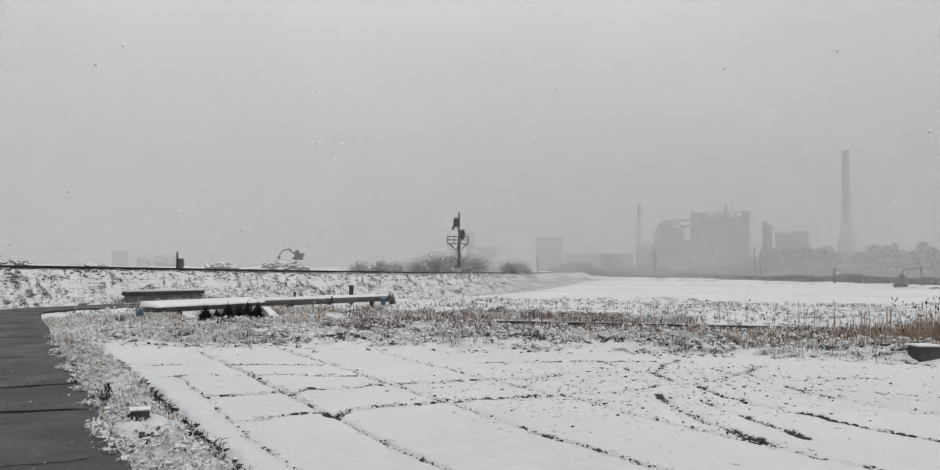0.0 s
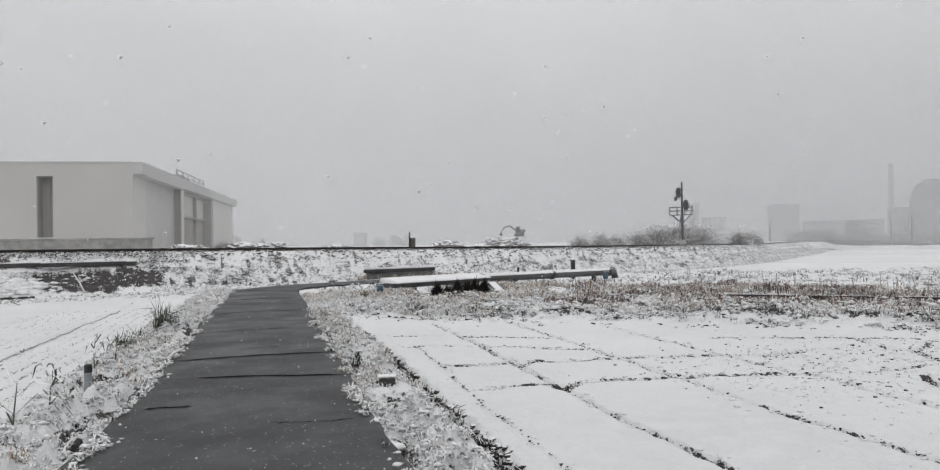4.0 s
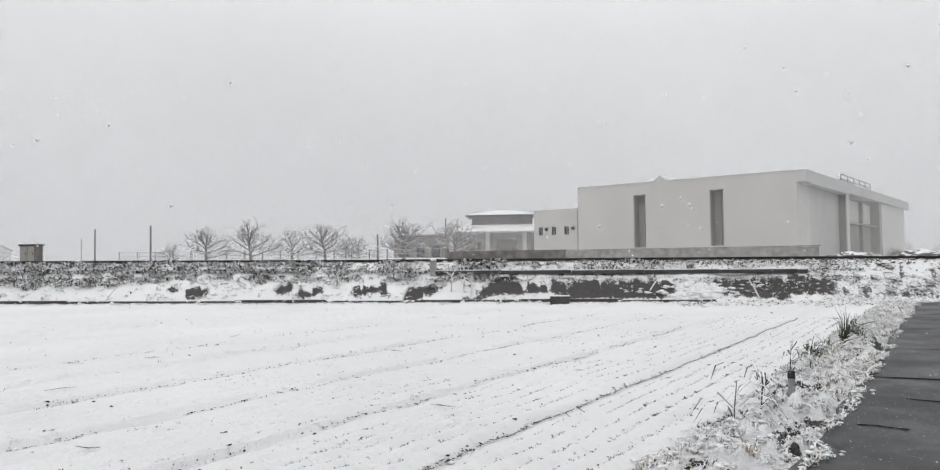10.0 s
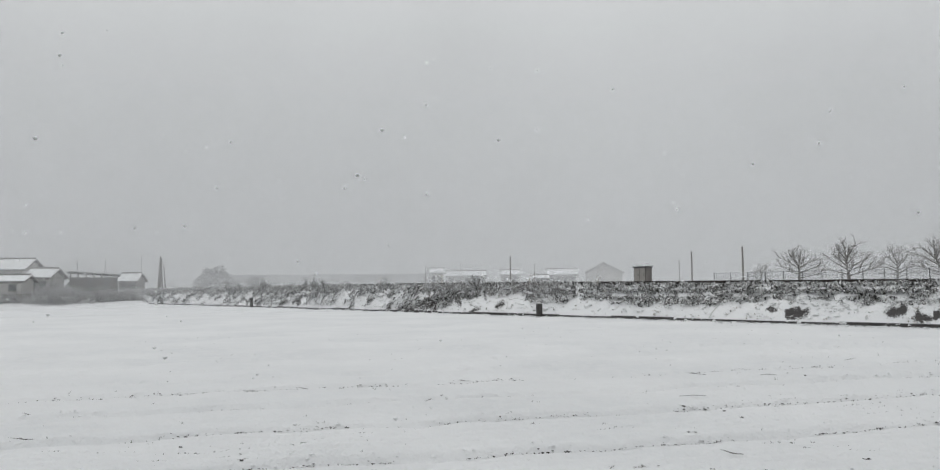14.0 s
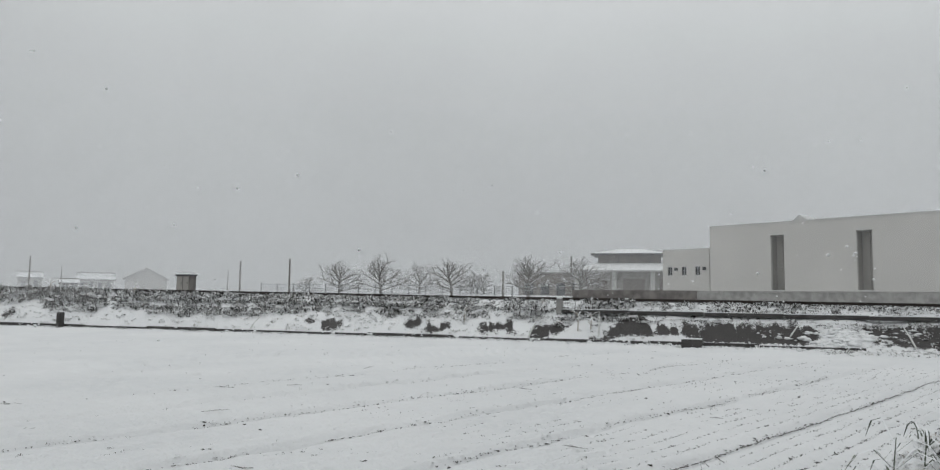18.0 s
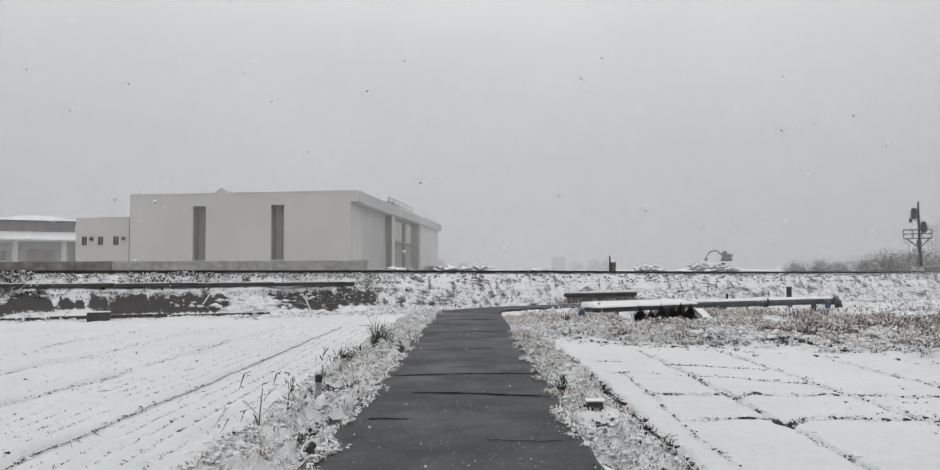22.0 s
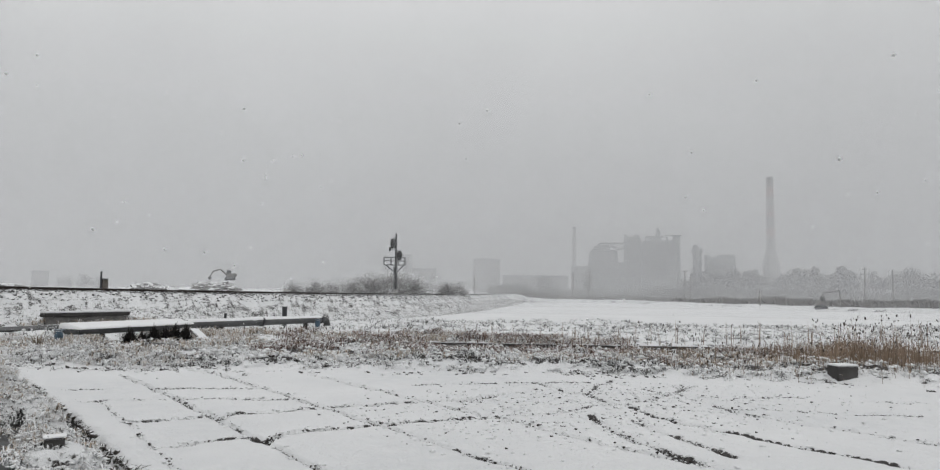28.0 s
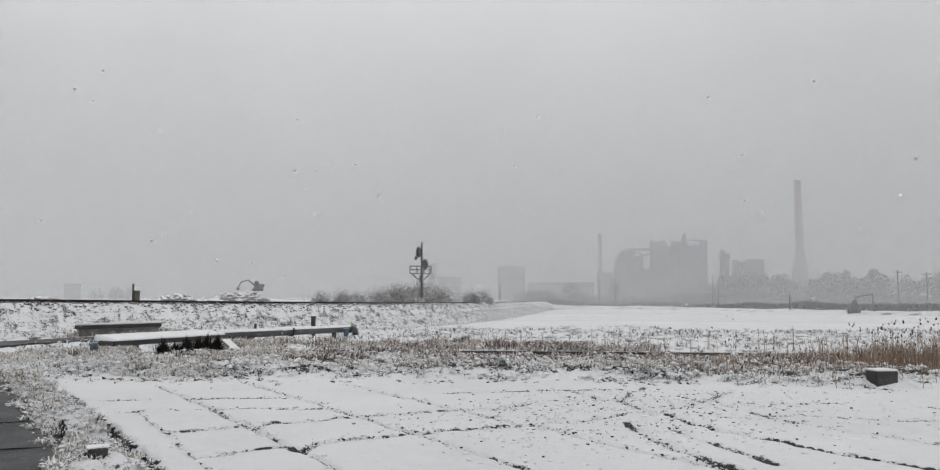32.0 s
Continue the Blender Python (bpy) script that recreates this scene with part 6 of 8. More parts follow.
# ---- the depot beyond the track ----
def warehouse():
    """Flat-roofed hall: local x runs back to the left along the front, y into the depth, from the near corner."""
    cx, cy, z0 = -12.0, 74.25, 1.25
    turn = math.degrees(math.atan2(-0.103, 0.995))
    o = base("warehouse", cx, cy, z0, turn, "flat-roofed cream warehouse with two tall slit windows", "warehouse", kind="")
    H, W, D = 9.72 - z0, 23.25, 56.0
    # front wall in panels, with the two slits left open
    slits = [(-8.22, -6.85), (-16.47, -15.1)]
    zs0, zs1 = 1.7, 7.22
    spans = []
    e = 0.0
    for a, b in slits:
        spans.append((b, e))
        e = a
    spans.append((-W, e))
    for a, b in spans:
        part("wall", a_box(a, b, 0, 0.3, 0, H - 0.02), M_WALL, o)
    for a, b in slits:
        part("wall", a_box(a, b, 0, 0.3, zs1, H - 0.02), M_WALL, o)
        part("wall", a_box(a, b, 0, 0.3, 0, zs0), M_WALL, o)
        w = base("window", 0, 0, 0)
        w.parent, w.matrix_basis = o, Matrix.Identity(4)
        part("pane", a_box(a, b, 1.3, 1.36, zs0, zs1), M_RECESS, w, "shaded recessed panel")
        part("reveal", a_box(a - 0.14, a - 0.003, 0.3, 1.36, zs0, zs1), M_RECESS, w)
        part("reveal", a_box(b + 0.003, b + 0.14, 0.3, 1.36, zs0, zs1), M_RECESS, w)
        part("mullion", a_box((a + b) / 2 - 0.04, (a + b) / 2 + 0.04, 1.2, 1.3, zs0, zs1), M_RECESS, w)
        part("lintel", a_box(a - 0.05, b + 0.05, -0.05, 1.3, zs1, zs1 + 0.12), M_FASCIA, w)
        part("sill", a_box(a - 0.05, b + 0.05, -0.06, 1.3, zs0 - 0.1, zs0), M_FASCIA, w)
    part("wall", a_box(-W, -W + 0.3, 0.3, D, 0, H - 0.02), M_WALL, o)
    part("wall", a_box(-W + 0.3, -0.3, D - 0.3, D, 0, H - 0.02), M_WALL, o)
    part("roof", a_box(-W + 0.02, -0.02, 0.02, D, H - 0.02, H + 0.05), M_ROOF, o, "flat roof under snow")
    part("coping", a_box(-W - 0.04, 0.0, -0.05, 0.32, H - 0.04, H + 0.09, 0.01), M_FASCIA, o)
    # long flank, a little paler than the front, with its overhanging fascia, gates and piers
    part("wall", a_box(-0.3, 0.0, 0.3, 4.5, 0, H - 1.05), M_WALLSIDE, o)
    part("shutter", a_box(-0.7, -0.25, 4.5, 17.2, 0, H - 1.05), M_SHUTTER, o, "closed grey roller shutter")
    for k in range(14):
        zz = 0.45 + k * 0.44
        part("shutter_rib", a_box(-0.25, -0.242, 4.5, 17.2, zz, zz + 0.03), M_SHUTTER, o)
    # pier fronts in the darker panel tone, their shade put into the colour
    part("pier", a_box(-0.3, 0.45, 17.2, 18.4, 0, H - 1.05), M_RECESS, o)
    part("pier_edge", a_box(0.45, 0.57, 17.15, 18.45, 0, H - 1.05), M_WALLSIDE, o)
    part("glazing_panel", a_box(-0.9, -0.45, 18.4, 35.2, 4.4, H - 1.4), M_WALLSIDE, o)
    part("glazing_panel", a_box(-0.9, -0.45, 18.4, 35.2, 0.0, 4.2), M_RECESS, o)
    part("transom", a_box(-0.9, 0.25, 18.4, 35.2, 4.2, 4.4), M_RECESS, o)
    part("mullion", a_box(-0.45, -0.05, 28.3, 29.0, 0, H - 1.4), M_RECESS, o)
    part("lintel", a_box(-0.9, -0.2, 18.4, 35.2, H - 1.4, H - 1.05), M_RECESS, o)
    part("pier", a_box(-0.9, 0.60, 35.2, 36.8, 0, H - 1.05), M_RECESS, o)
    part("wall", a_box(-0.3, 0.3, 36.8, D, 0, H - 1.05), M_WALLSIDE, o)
    part("fascia", a_box(-0.3, 0.85, -0.03, D + 1.0, H - 1.05, H + 0.06, 0.02), M_FASCIA, o, "deep overhanging grey fascia")
    part("gutter_shelf", a_box(0.0, 0.98, 0.9, 17.1, H - 1.2, H - 1.05, 0.02), M_FASCIA, o)
    # roof hump and railed plant deck
    bm = bmesh.new()
    vs = [bm.verts.new(p) for p in ((-14.3, 0.1, H + 0.05), (-12.7, 0.1, H + 0.05), (-13.5, 0.1, H + 0.66), (-14.3, 3, H + 0.05), (-12.7, 3, H + 0.05), (-13.5, 3, H + 0.66))]
    for f in ((0, 1, 2), (5, 4, 3), (0, 2, 5, 3), (1, 4, 5, 2), (0, 3, 4, 1)):
        bm.faces.new([vs[k] for k in f])
    part("roof_gable", bm, M_FASCIA, o)
    deck = part("plant_deck", a_box(-2.4, -0.3, 19, 35, H + 0.3, H + 0.4), M_STEEL, o)
    for yy in (19, 22.2, 25.4, 28.6, 31.8, 35):
        for xx in (-2.4, -0.3):
            part("deck_post", a_tube([(xx, yy, H), (xx, yy, H + 1.3)], 0.07, 6), M_STEEL, deck)
    for xx in (-2.4, -0.3):
        for zz in (0.8, 1.3):
            part("deck_rail", a_tube([(xx, 19, H + zz), (xx, 35, H + zz)], 0.06, 6), M_STEEL, deck)
    part("roof_unit", a_box(-1.9, -0.9, 21, 29, H + 0.4, H + 1.0, 0.05), M_FASCIA, deck)
    # cladding joints
    for k in range(1, 8):
        xx = -W * k / 8
        if all(not (a - 0.2 < xx < b + 0.2) for a, b in slits):
            part("joint_strip", a_box(xx - 0.012, xx + 0.012, -0.006, 0.0, 0.0, H - 0.06), M_FASCIA, o)
    return o


hall = warehouse()


def annex():
    cx, cy, z0 = -35.6, 77.5, 1.25
    o = base("annex", cx, cy, z0, -6, "low cream annex with three small dark windows", "annex")
    H, W = 6.2, 5.9
    wins = [(-5.25, -4.67), (-3.45, -2.85), (-1.75, -1.15)]
    zb, zt = 3.4, 4.35
    xs = [-W] + [v for p in wins for v in p] + [0.0]
    for a, b in zip(xs[::2], xs[1::2]):
        part("wall", a_box(a, b, 0, 0.25, 0, H), M_WALL, o)
    for a, b in wins:
        part("wall", a_box(a, b, 0, 0.25, 0, zb), M_WALL, o)
        part("wall", a_box(a, b, 0, 0.25, zt, H), M_WALL, o)
        w = part("window", a_box(a, b, 0.12, 0.16, zb, zt), M_GLASS, o, "dark window pane")
        part("frame", a_box(a, b, 0.06, 0.12, zt - 0.06, zt), M_STEEL, w)
        part("frame", a_box((a + b) / 2 - 0.03, (a + b) / 2 + 0.03, 0.06, 0.12, zb, zt - 0.06), M_STEEL, w)
        part("sill", a_box(a - 0.05, b + 0.05, -0.06, 0.25, zb - 0.07, zb), M_FASCIA, w)
    part("wall", a_box(-W, -W + 0.25, 0.25, 14, 0, H), M_WALL, o)
    part("roof", a_box(-W, 0, 0.0, 14, H, H + 0.12), M_FASCIA, o)
    for xx in (-4.1, -0.55):
        part("vent_cowl", a_box(xx - 0.16, xx + 0.16, -0.25, 0, zt - 0.45, zt - 0.1, 0.03), M_DARKSTEEL, o)


annex()


def low_wall():
    """Concrete boundary wall in front of the hall, in bays."""
    d0, d1 = 60.5, 58.0
    a0, a1 = radians(-25.5), radians(-7.9)
    p0, p1 = Vector((d0 * math.sin(a0), d0 * math.cos(a0), 0)), Vector((d1 * math.sin(a1), d1 * math.cos(a1), 0))
    L = (p1 - p0).length
    o = base("boundary_wall", p0.x, p0.y, 1.2, math.degrees(math.atan2(p1.y - p0.y, p1.x - p0.x)), "grey concrete boundary wall with a thin snow cap", "wall", kind="structure")
    n = 9
    for k in range(n):
        part("wall_bay", a_box(L * k / n + 0.02, L * (k + 1) / n - 0.02, -0.12, 0.12, -0.3, 1.22 + 0.02 * (k % 2), 0.01), M_CONCRETE, o)
        part("pilaster", a_box(L * k / n - 0.12, L * k / n + 0.12, -0.18, -0.12, -0.3, 1.2, 0.01), M_CONCRETE, o)
    part("coping", a_box(-0.1, L + 0.1, -0.17, 0.17, 1.241, 1.32, 0.01), M_CONCRETE, o)
    b = base("boundary_wall", p0.x, p0.y, 1.2, math.degrees(math.atan2(p1.y - p0.y, p1.x - p0.x)) + 4, "dark older stretch of boundary wall", "wall", kind="structure")
    for k in range(4):
        part("wall_bay", a_box(-2.6 * (k + 1) + 0.01, -2.6 * k - 0.01, -0.1, 0.1, -0.3, 1.34, 0.01), M_GREYWALL, b)


low_wall()


def pavilion():
    """Low public building with a glazed lantern and shallow roofs."""
    d = 112.0
    a = radians(-30.4)
    o = base("pavilion", d * math.sin(a), d * math.cos(a), 1.75, 28, "low pavilion with snowy roofs and dark clerestory", "pavilion")
    for xx in (-7.6, -2.1, 3.4, 8.0):
        part("column", a_box(xx - 0.3, xx + 0.3, -0.3, 0.3, 0, 4.2), M_WALLSIDE, o)
    part("wall", a_box(-8, 8, 0.6, 9, 0, 4.2), M_RECESS, o)
    for xx in (-6.4, -0.9, 4.4):
        part("window", a_box(xx, xx + 3.2, 0.5, 0.6, 0.9, 3.2), M_UMBER, o)
    part("roof_slab", a_box(-8.8, 8.8, -1.2, 10, 4.2, 4.42, 0.03), M_FASCIA, o)
    bm = bmesh.new()
    lo = [bm.verts.new(p) for p in ((-8.8, -1.2, 4.42), (8.8, -1.2, 4.42), (8.8, 10, 4.42), (-8.8, 10, 4.42))]
    hi = [bm.verts.new(p) for p in ((-5.0, 1.5, 5.55), (5.0, 1.5, 5.55), (5.0, 8, 5.55), (-5.0, 8, 5.55))]
    for k in range(4):
        bm.faces.new((lo[k], lo[(k + 1) % 4], hi[(k + 1) % 4], hi[k]))
    part("lower_roof", bm, M_SNOW, o, "sloping roof under snow")
    part("clerestory", a_box(-4.6, 4.6, 1.8, 7.7, 5.5, 6.8), M_UMBER, o, "dark clerestory band")
    for k in range(7):
        part("mullion", a_box(-4.6 + k * 1.5, -4.5 + k * 1.5, 1.74, 1.8, 5.5, 6.8), M_DARKSTEEL, o)
    part("upper_eave", a_box(-5.6, 5.6, 0.8, 8.7, 6.8, 7.0, 0.03), M_DARKSTEEL, o)
    bm = bmesh.new()
    lo = [bm.verts.new(p) for p in ((-5.6, 0.8, 7.0), (5.6, 0.8, 7.0), (5.6, 8.7, 7.0), (-5.6, 8.7, 7.0))]
    hi = [bm.verts.new(p) for p in ((-1.5, 4.2, 7.85), (1.5, 4.2, 7.85), (1.5, 5.3, 7.85), (-1.5, 5.3, 7.85))]
    for k in range(4):
        bm.faces.new((lo[k], lo[(k + 1) % 4], hi[(k + 1) % 4], hi[k]))
    bm.faces.new(hi)
    part("upper_roof", bm, M_SNOW, o, "shallow roof under snow")
    part("wing", a_box(-16.5, -8.1, 0.5, 9, 0, 4.0), M_UMBER, o)
    part("wing_roof", a_box(-16.8, -8.05, 0.1, 9.5, 4.0, 4.2, 0.03), M_FASCIA, o)
    for k in range(4):
        part("wing_pillar", a_box(-16.3 + k * 2.4, -15.9 + k * 2.4, 0.2, 0.5, 0, 4.0), M_UMBER, o)
        part("wing_window", a_box(-15.5 + k * 2.4, -14.2 + k * 2.4, 0.42, 0.5, 0.7, 2.5), M_GLASS, o)


pavilion()


def picket_fence():
    a0, a1, d0, d1 = radians(-58), radians(-36.5), 92.0, 84.0
    p0, p1 = Vector((d0 * math.sin(a0), d0 * math.cos(a0), 0)), Vector((d1 * math.sin(a1), d1 * math.cos(a1), 0))
    L = (p1 - p0).length
    o = base("fence", p0.x, p0.y, 1.7, math.degrees(math.atan2(p1.y - p0.y, p1.x - p0.x)), "thin grey wire fence on posts along the trees", "fence")
    n = int(L / 1.9)
    for k in range(n + 1):
        part("fence_post", a_tube([(L * k / n, 0, -0.2), (L * k / n, 0, 1.55)], 0.045, 6), M_DARKSTEEL, o)
    for zz in (0.5, 1.0, 1.45):
        part("fence_rail", a_tube([(0, 0, zz), (L, 0, zz)], 0.022, 5), M_STEEL, o)
    bm = bmesh.new()
    for k in range(int(L / 0.28)):
        box(bm, k * 0.28, k * 0.28 + 0.022, -0.012, 0.012, 0.3, 1.45)
    part("fence_wires", bm, M_STEEL, o)


picket_fence()

# ---- trees, bushes, poles ----
def bare_tree(seed, h, spread, lean=0.0):
    """A leafless tree: trunk and limbs as tapered tubes, twigs as thin strips."""
    rnd = random.Random(seed)
    limbs, twigs = bmesh.new(), []

    def grow(p, d, length, r, level):
        n = 4 if level < 2 else 3
        pts, q = [p.copy()], p.copy()
        dd = d.copy()
        for k in range(n):
            dd = (dd + Vector((rnd.uniform(-1, 1), rnd.uniform(-1, 1), rnd.uniform(-0.35, 0.3))) * 0.16).normalized()
            q = q + dd * length / n
            pts.append(q.copy())
        if level < 3:
            tube(limbs, pts, [r * (1 - 0.55 * k / n) for k in range(n + 1)], 6 if level < 2 else 4, cap=False)
        else:
            twigs.append((pts, r))
        if level >= 4:
            return
        kids = (15, 7, 5, 3)[level]
        for k in range(kids):
            f = rnd.uniform(0.25, 1.0) if level else 0.40 + 0.60 * (k / (kids - 1)) ** 0.8
            i = min(n - 1, int(f * n))
            start = pts[i].lerp(pts[i + 1], f * n - i)
            az = k * 2.4 + rnd.uniform(-0.5, 0.5) if level == 0 else rnd.uniform(0, 2 * math.pi)
            out = Vector((math.cos(az), math.sin(az), 0))
            if level == 0:
                e = radians(8 + 62 * ((f - 0.40) / 0.60) ** 1.5 + rnd.uniform(-8, 10))
                nd = out * math.cos(e) * spread + Vector((0, 0, math.sin(e)))
                ln = h * (0.54 - 0.20 * (f - 0.40) / 0.60) * rnd.uniform(0.75, 1.1)
            else:
                side = dd.cross(Vector((rnd.uniform(-1, 1), rnd.uniform(-1, 1), rnd.uniform(-1, 1)))).normalized()
                nd = dd * 0.8 + side * rnd.uniform(0.45, 0.85) + Vector((0, 0, 0.16))
                ln = length * rnd.uniform(0.36, 0.58)
            grow(start, nd.normalized(), ln, r * (0.42 if level == 0 else 0.45), level + 1)

    grow(Vector((0, 0, -0.3)), Vector((lean, 0, 1)).normalized(), h * 0.66, h * 0.036, 0)
    verts, faces = [], []
    for pts, r in twigs:
        side = Vector((rnd.uniform(-1, 1), rnd.uniform(-1, 1), rnd.uniform(-1, 1))).normalized() * max(0.010, r * 0.7)
        b = len(verts)
        for p in pts:
            verts += [p - side, p + side]
        for k in range(len(pts) - 1):
            faces.append((b + 2 * k, b + 2 * k + 1, b + 2 * k + 3, b + 2 * k + 2))
    return limbs, np.array([tuple(v) for v in verts]), np.array(faces)


def tree_thing(seed, h, spread, label):
    limbs, tv, tf = bare_tree(seed, h, spread)
    o = new("tree")
    tagged(o, label, "tree", "bare trees along the fence")
    part("trunk", limbs, M_BARK, o)
    c = new("crown", mesh_from_arrays("crown", tv, tf, M_TWIG))
    c.parent = o
    top = max(tv[:, 2])
    return o, top


_kinds = [tree_thing(s, 6.0, sp, "leafless spreading tree dusted with snow behind a fence") for s, sp in ((3, 0.95), (11, 0.85), (24, 1.0))]
TREES = [(-52.3, 92, 2.75, 0), (-49.2, 90, 3.3, 1), (-46.3, 108, 2.65, 2), (-43.8, 96, 2.95, 0), (-42.3, 112, 2.2, 1), (-41.2, 114, 2.05, 2), (-38.0, 88, 3.5, 1), (-34.0, 98, 3.2, 0), (-54.9, 125, 1.6, 2)]
for k, (a, d, el, kind) in enumerate(TREES):
    src, top = _kinds[kind]
    x, y, z = d * math.sin(radians(a)), d * math.cos(radians(a)), 1.75
    s = (EYE + d * math.tan(radians(el * 1.19)) - z) / top
    m = pose(x, y, z - 0.3, 0, 0, 47 * k)
    if k < 3 and kind == k:
        src.matrix_basis = m @ Matrix.Diagonal((s * 1.24, s * 1.24, s, 1))
    else:
        o = copy_thing(src, m)
        o.scale = (s * 1.24, s * 1.24, s)


def bush_thing(seed, r, h, n, mat, label, name="bush", group="", leaf=0.0):
    v, f = bush_mesh(seed, r, h, n)
    if leaf:
        v2, f2 = crown_cloud(seed + 7, r * 0.95, h * 0.95, n, leaf)
        f = np.concatenate([f, f2 + len(v)])
        v = np.concatenate([v, v2])
    o = new(name)
    tagged(o, label, "bush", group)
    tw = new("foliage", mesh_from_arrays("foliage", v, f, mat))
    tw.parent = o
    part("stem", a_tube([(0, 0, -0.2), (0.02 * r, 0, h * 0.35), (0.06 * r, 0.03, h * 0.6)], [0.05 * r, 0.035 * r, 0.012 * r], 6), M_BARK, o)
    return o


_bush = [bush_thing(40 + k, 1.6, 1.5, 1500, M_TWIG, "grey hazy leafless thicket by the track", group="thickets behind the track", leaf=0.03) for k in range(3)]
BUSHES = [(23.4, 72, 0.8), (24.8, 70, 1.05), (26.2, 74, 0.9), (27.8, 84, 1.15), (29.2, 86, 1.5), (30.2, 90, 1.9), (31.8, 92, 1.5), (32.4, 98, 0.9), (34.9, 95, 1.0), (35.8, 104, 0.9),
          (-3.2, 85, 0.8), (-1.6, 88, 0.7), (0.3, 90, 0.55)]
for k, (a, d, el) in enumerate(BUSHES):
    x, y = d * math.sin(radians(a)), d * math.cos(radians(a))
    z = height(x, y)
    s = (EYE + d * math.tan(radians(el)) - z) / 1.45
    m = pose(x, y, z, 0, 0, 70 * k)
    o = _bush[k] if k < 3 else copy_thing(_bush[k % 3], m)
    o.matrix_basis = m @ Matrix.Diagonal((s * (1.25 + 0.3 * (k % 2)), s * 1.2, s, 1))


# shrubs along the top of the bank on the left
_shrub = [bush_thing(60 + k, 0.8, 1.0, 480, M_BRUSHMIX, "snow-flecked leafless shrub on top of the railway bank", group="shrubs on the bank") for k in range(3)]
SHRUBS = [(-93.9, 0.9, 1.0), (-93.2, 0.85, 1.3), (-92.4, 0.8, 1.2), (-91.48, 1.39, 0.7), (-89.9, 0.75, 1.0), (-88.45, 1.27, 0.6), (-87.8, 1.5, 0.6), (-87.2, 1.2, 0.8), (-85.2, 0.8, 0.9), (-82.62, 1.38, 0.6), (-81.75, 0.75, 0.5), (-80.3, 0.8, 1.0), (-78.78, 0.84, 0.9), (-75.57, 1.48, 1.3), (-72.4, 0.85, 0.8), (-61.5, 0.75, 0.8)]
for k, (a, el, wide) in enumerate(SHRUBS):
    d = min(np.arange(30, 170, 0.25), key=lambda q: abs(rail_u(q * math.sin(radians(a)), q * math.cos(radians(a))) + 2.3))
    x, y = d * math.sin(radians(a)), d * math.cos(radians(a))
    z = height(x, y) - 0.1
    s = (EYE + d * math.tan(radians(el)) - z) / 0.95
    m = pose(x, y, z, 0, 0, 50 * k)
    o = _shrub[k] if k < 3 else copy_thing(_shrub[k % 3], m)
    o.matrix_basis = m @ Matrix.Diagonal((s * wide * 1.15, s * wide * 1.15, s * 1.08, 1))


def pole(a, d, el, r=0.13, arms=0, wood=True, lean=0.0):
    x, y = d * math.sin(radians(a)), d * math.cos(radians(a))
    z = height(x, y)
    top = EYE + d * math.tan(radians(el)) - z
    o = base("utility_pole", x, y, z, -a, "slim grey utility pole in the snowy distance", "utility pole", "distant poles")
    part("shaft", a_tube([(0, 0, -0.5), (lean, 0, top)], [r, r * 0.75], 8), M_TIMBER if wood else M_STEEL, o)
    for k in range(arms):
        zz = top - 0.5 - 0.8 * k
        part("crossarm", a_box(-0.8, 0.8, -0.06, 0.06, zz, zz + 0.1), M_STEEL, o)
        for xx in (-0.7, -0.3, 0.3, 0.7):
            part("insulator", a_tube([(xx, 0, zz + 0.1), (xx, 0, zz + 0.28)], 0.05, 6), M_WHITE, o)
    return o


for a, d, el in ((-56.0, 95, 2.85), (-59.5, 105, 2.58), (-72.9, 120, 2.5), (-60.3, 150, 1.9), (-71.0, 160, 1.9), (-76.6, 190, 2.0), (-79.3, 190, 1.8), (-99.6, 215, 2.72), (-101.9, 210, 2.45), (-103.6, 210, 2.2), (-34.7, 105, 3.4), (-39.9, 92, 2.2)):
    pole(a, d, el, 0.13 if d < 110 else 0.11)
for a, d, el, n in ((44.4, 190, 1.5, 1), (45.6, 200, 1.65, 0), (52.56, 205, 1.75, 1), (52.95, 200, 1.45, 0), (64.35, 150, 1.92, 2), (66.0, 165, 1.75, 2), (57.7, 118, 0.26, 0), (36.9, 150, 1.1, 0), (61.46, 210, 1.58, 1)):
    pole(a, d, el, 0.17, n)


# track-side stub cabinet, seen past the rails
def stub_cabinet():
    px, py = rail_at(11.6, 1.9)
    d = math.hypot(px, py)
    px, py = d * math.sin(radians(10.65)), d * math.cos(radians(10.65))
    z = height(px, py)
    o = base("trackside_box", px, py, z, 20, "small dark trackside post with a grey box", "trackside box")
    part("post", a_tube([(-0.14, 0, -0.2), (-0.14, 0, 1.2)], 0.055, 8), M_DARKSTEEL, o)
    part("box", a_box(-0.08, 0.22, -0.15, 0.15, 0.1, 0.75, 0.02), M_TIMBER, o)
    part("lid", a_box(-0.1, 0.24, -0.17, 0.17, 0.75, 0.8, 0.01), M_STEEL, o)
    part("foot", a_box(-0.2, 0.3, -0.2, 0.2, -0.3, 0.1, 0.02), M_CONCRETE, o)


stub_cabinet()

# ---- the far works, houses and machines ----
def at(a, d):
    return d * math.sin(radians(a)), d * math.cos(radians(a))


def up_to(el, d, z0):
    return EYE + d * math.tan(radians(el)) - z0


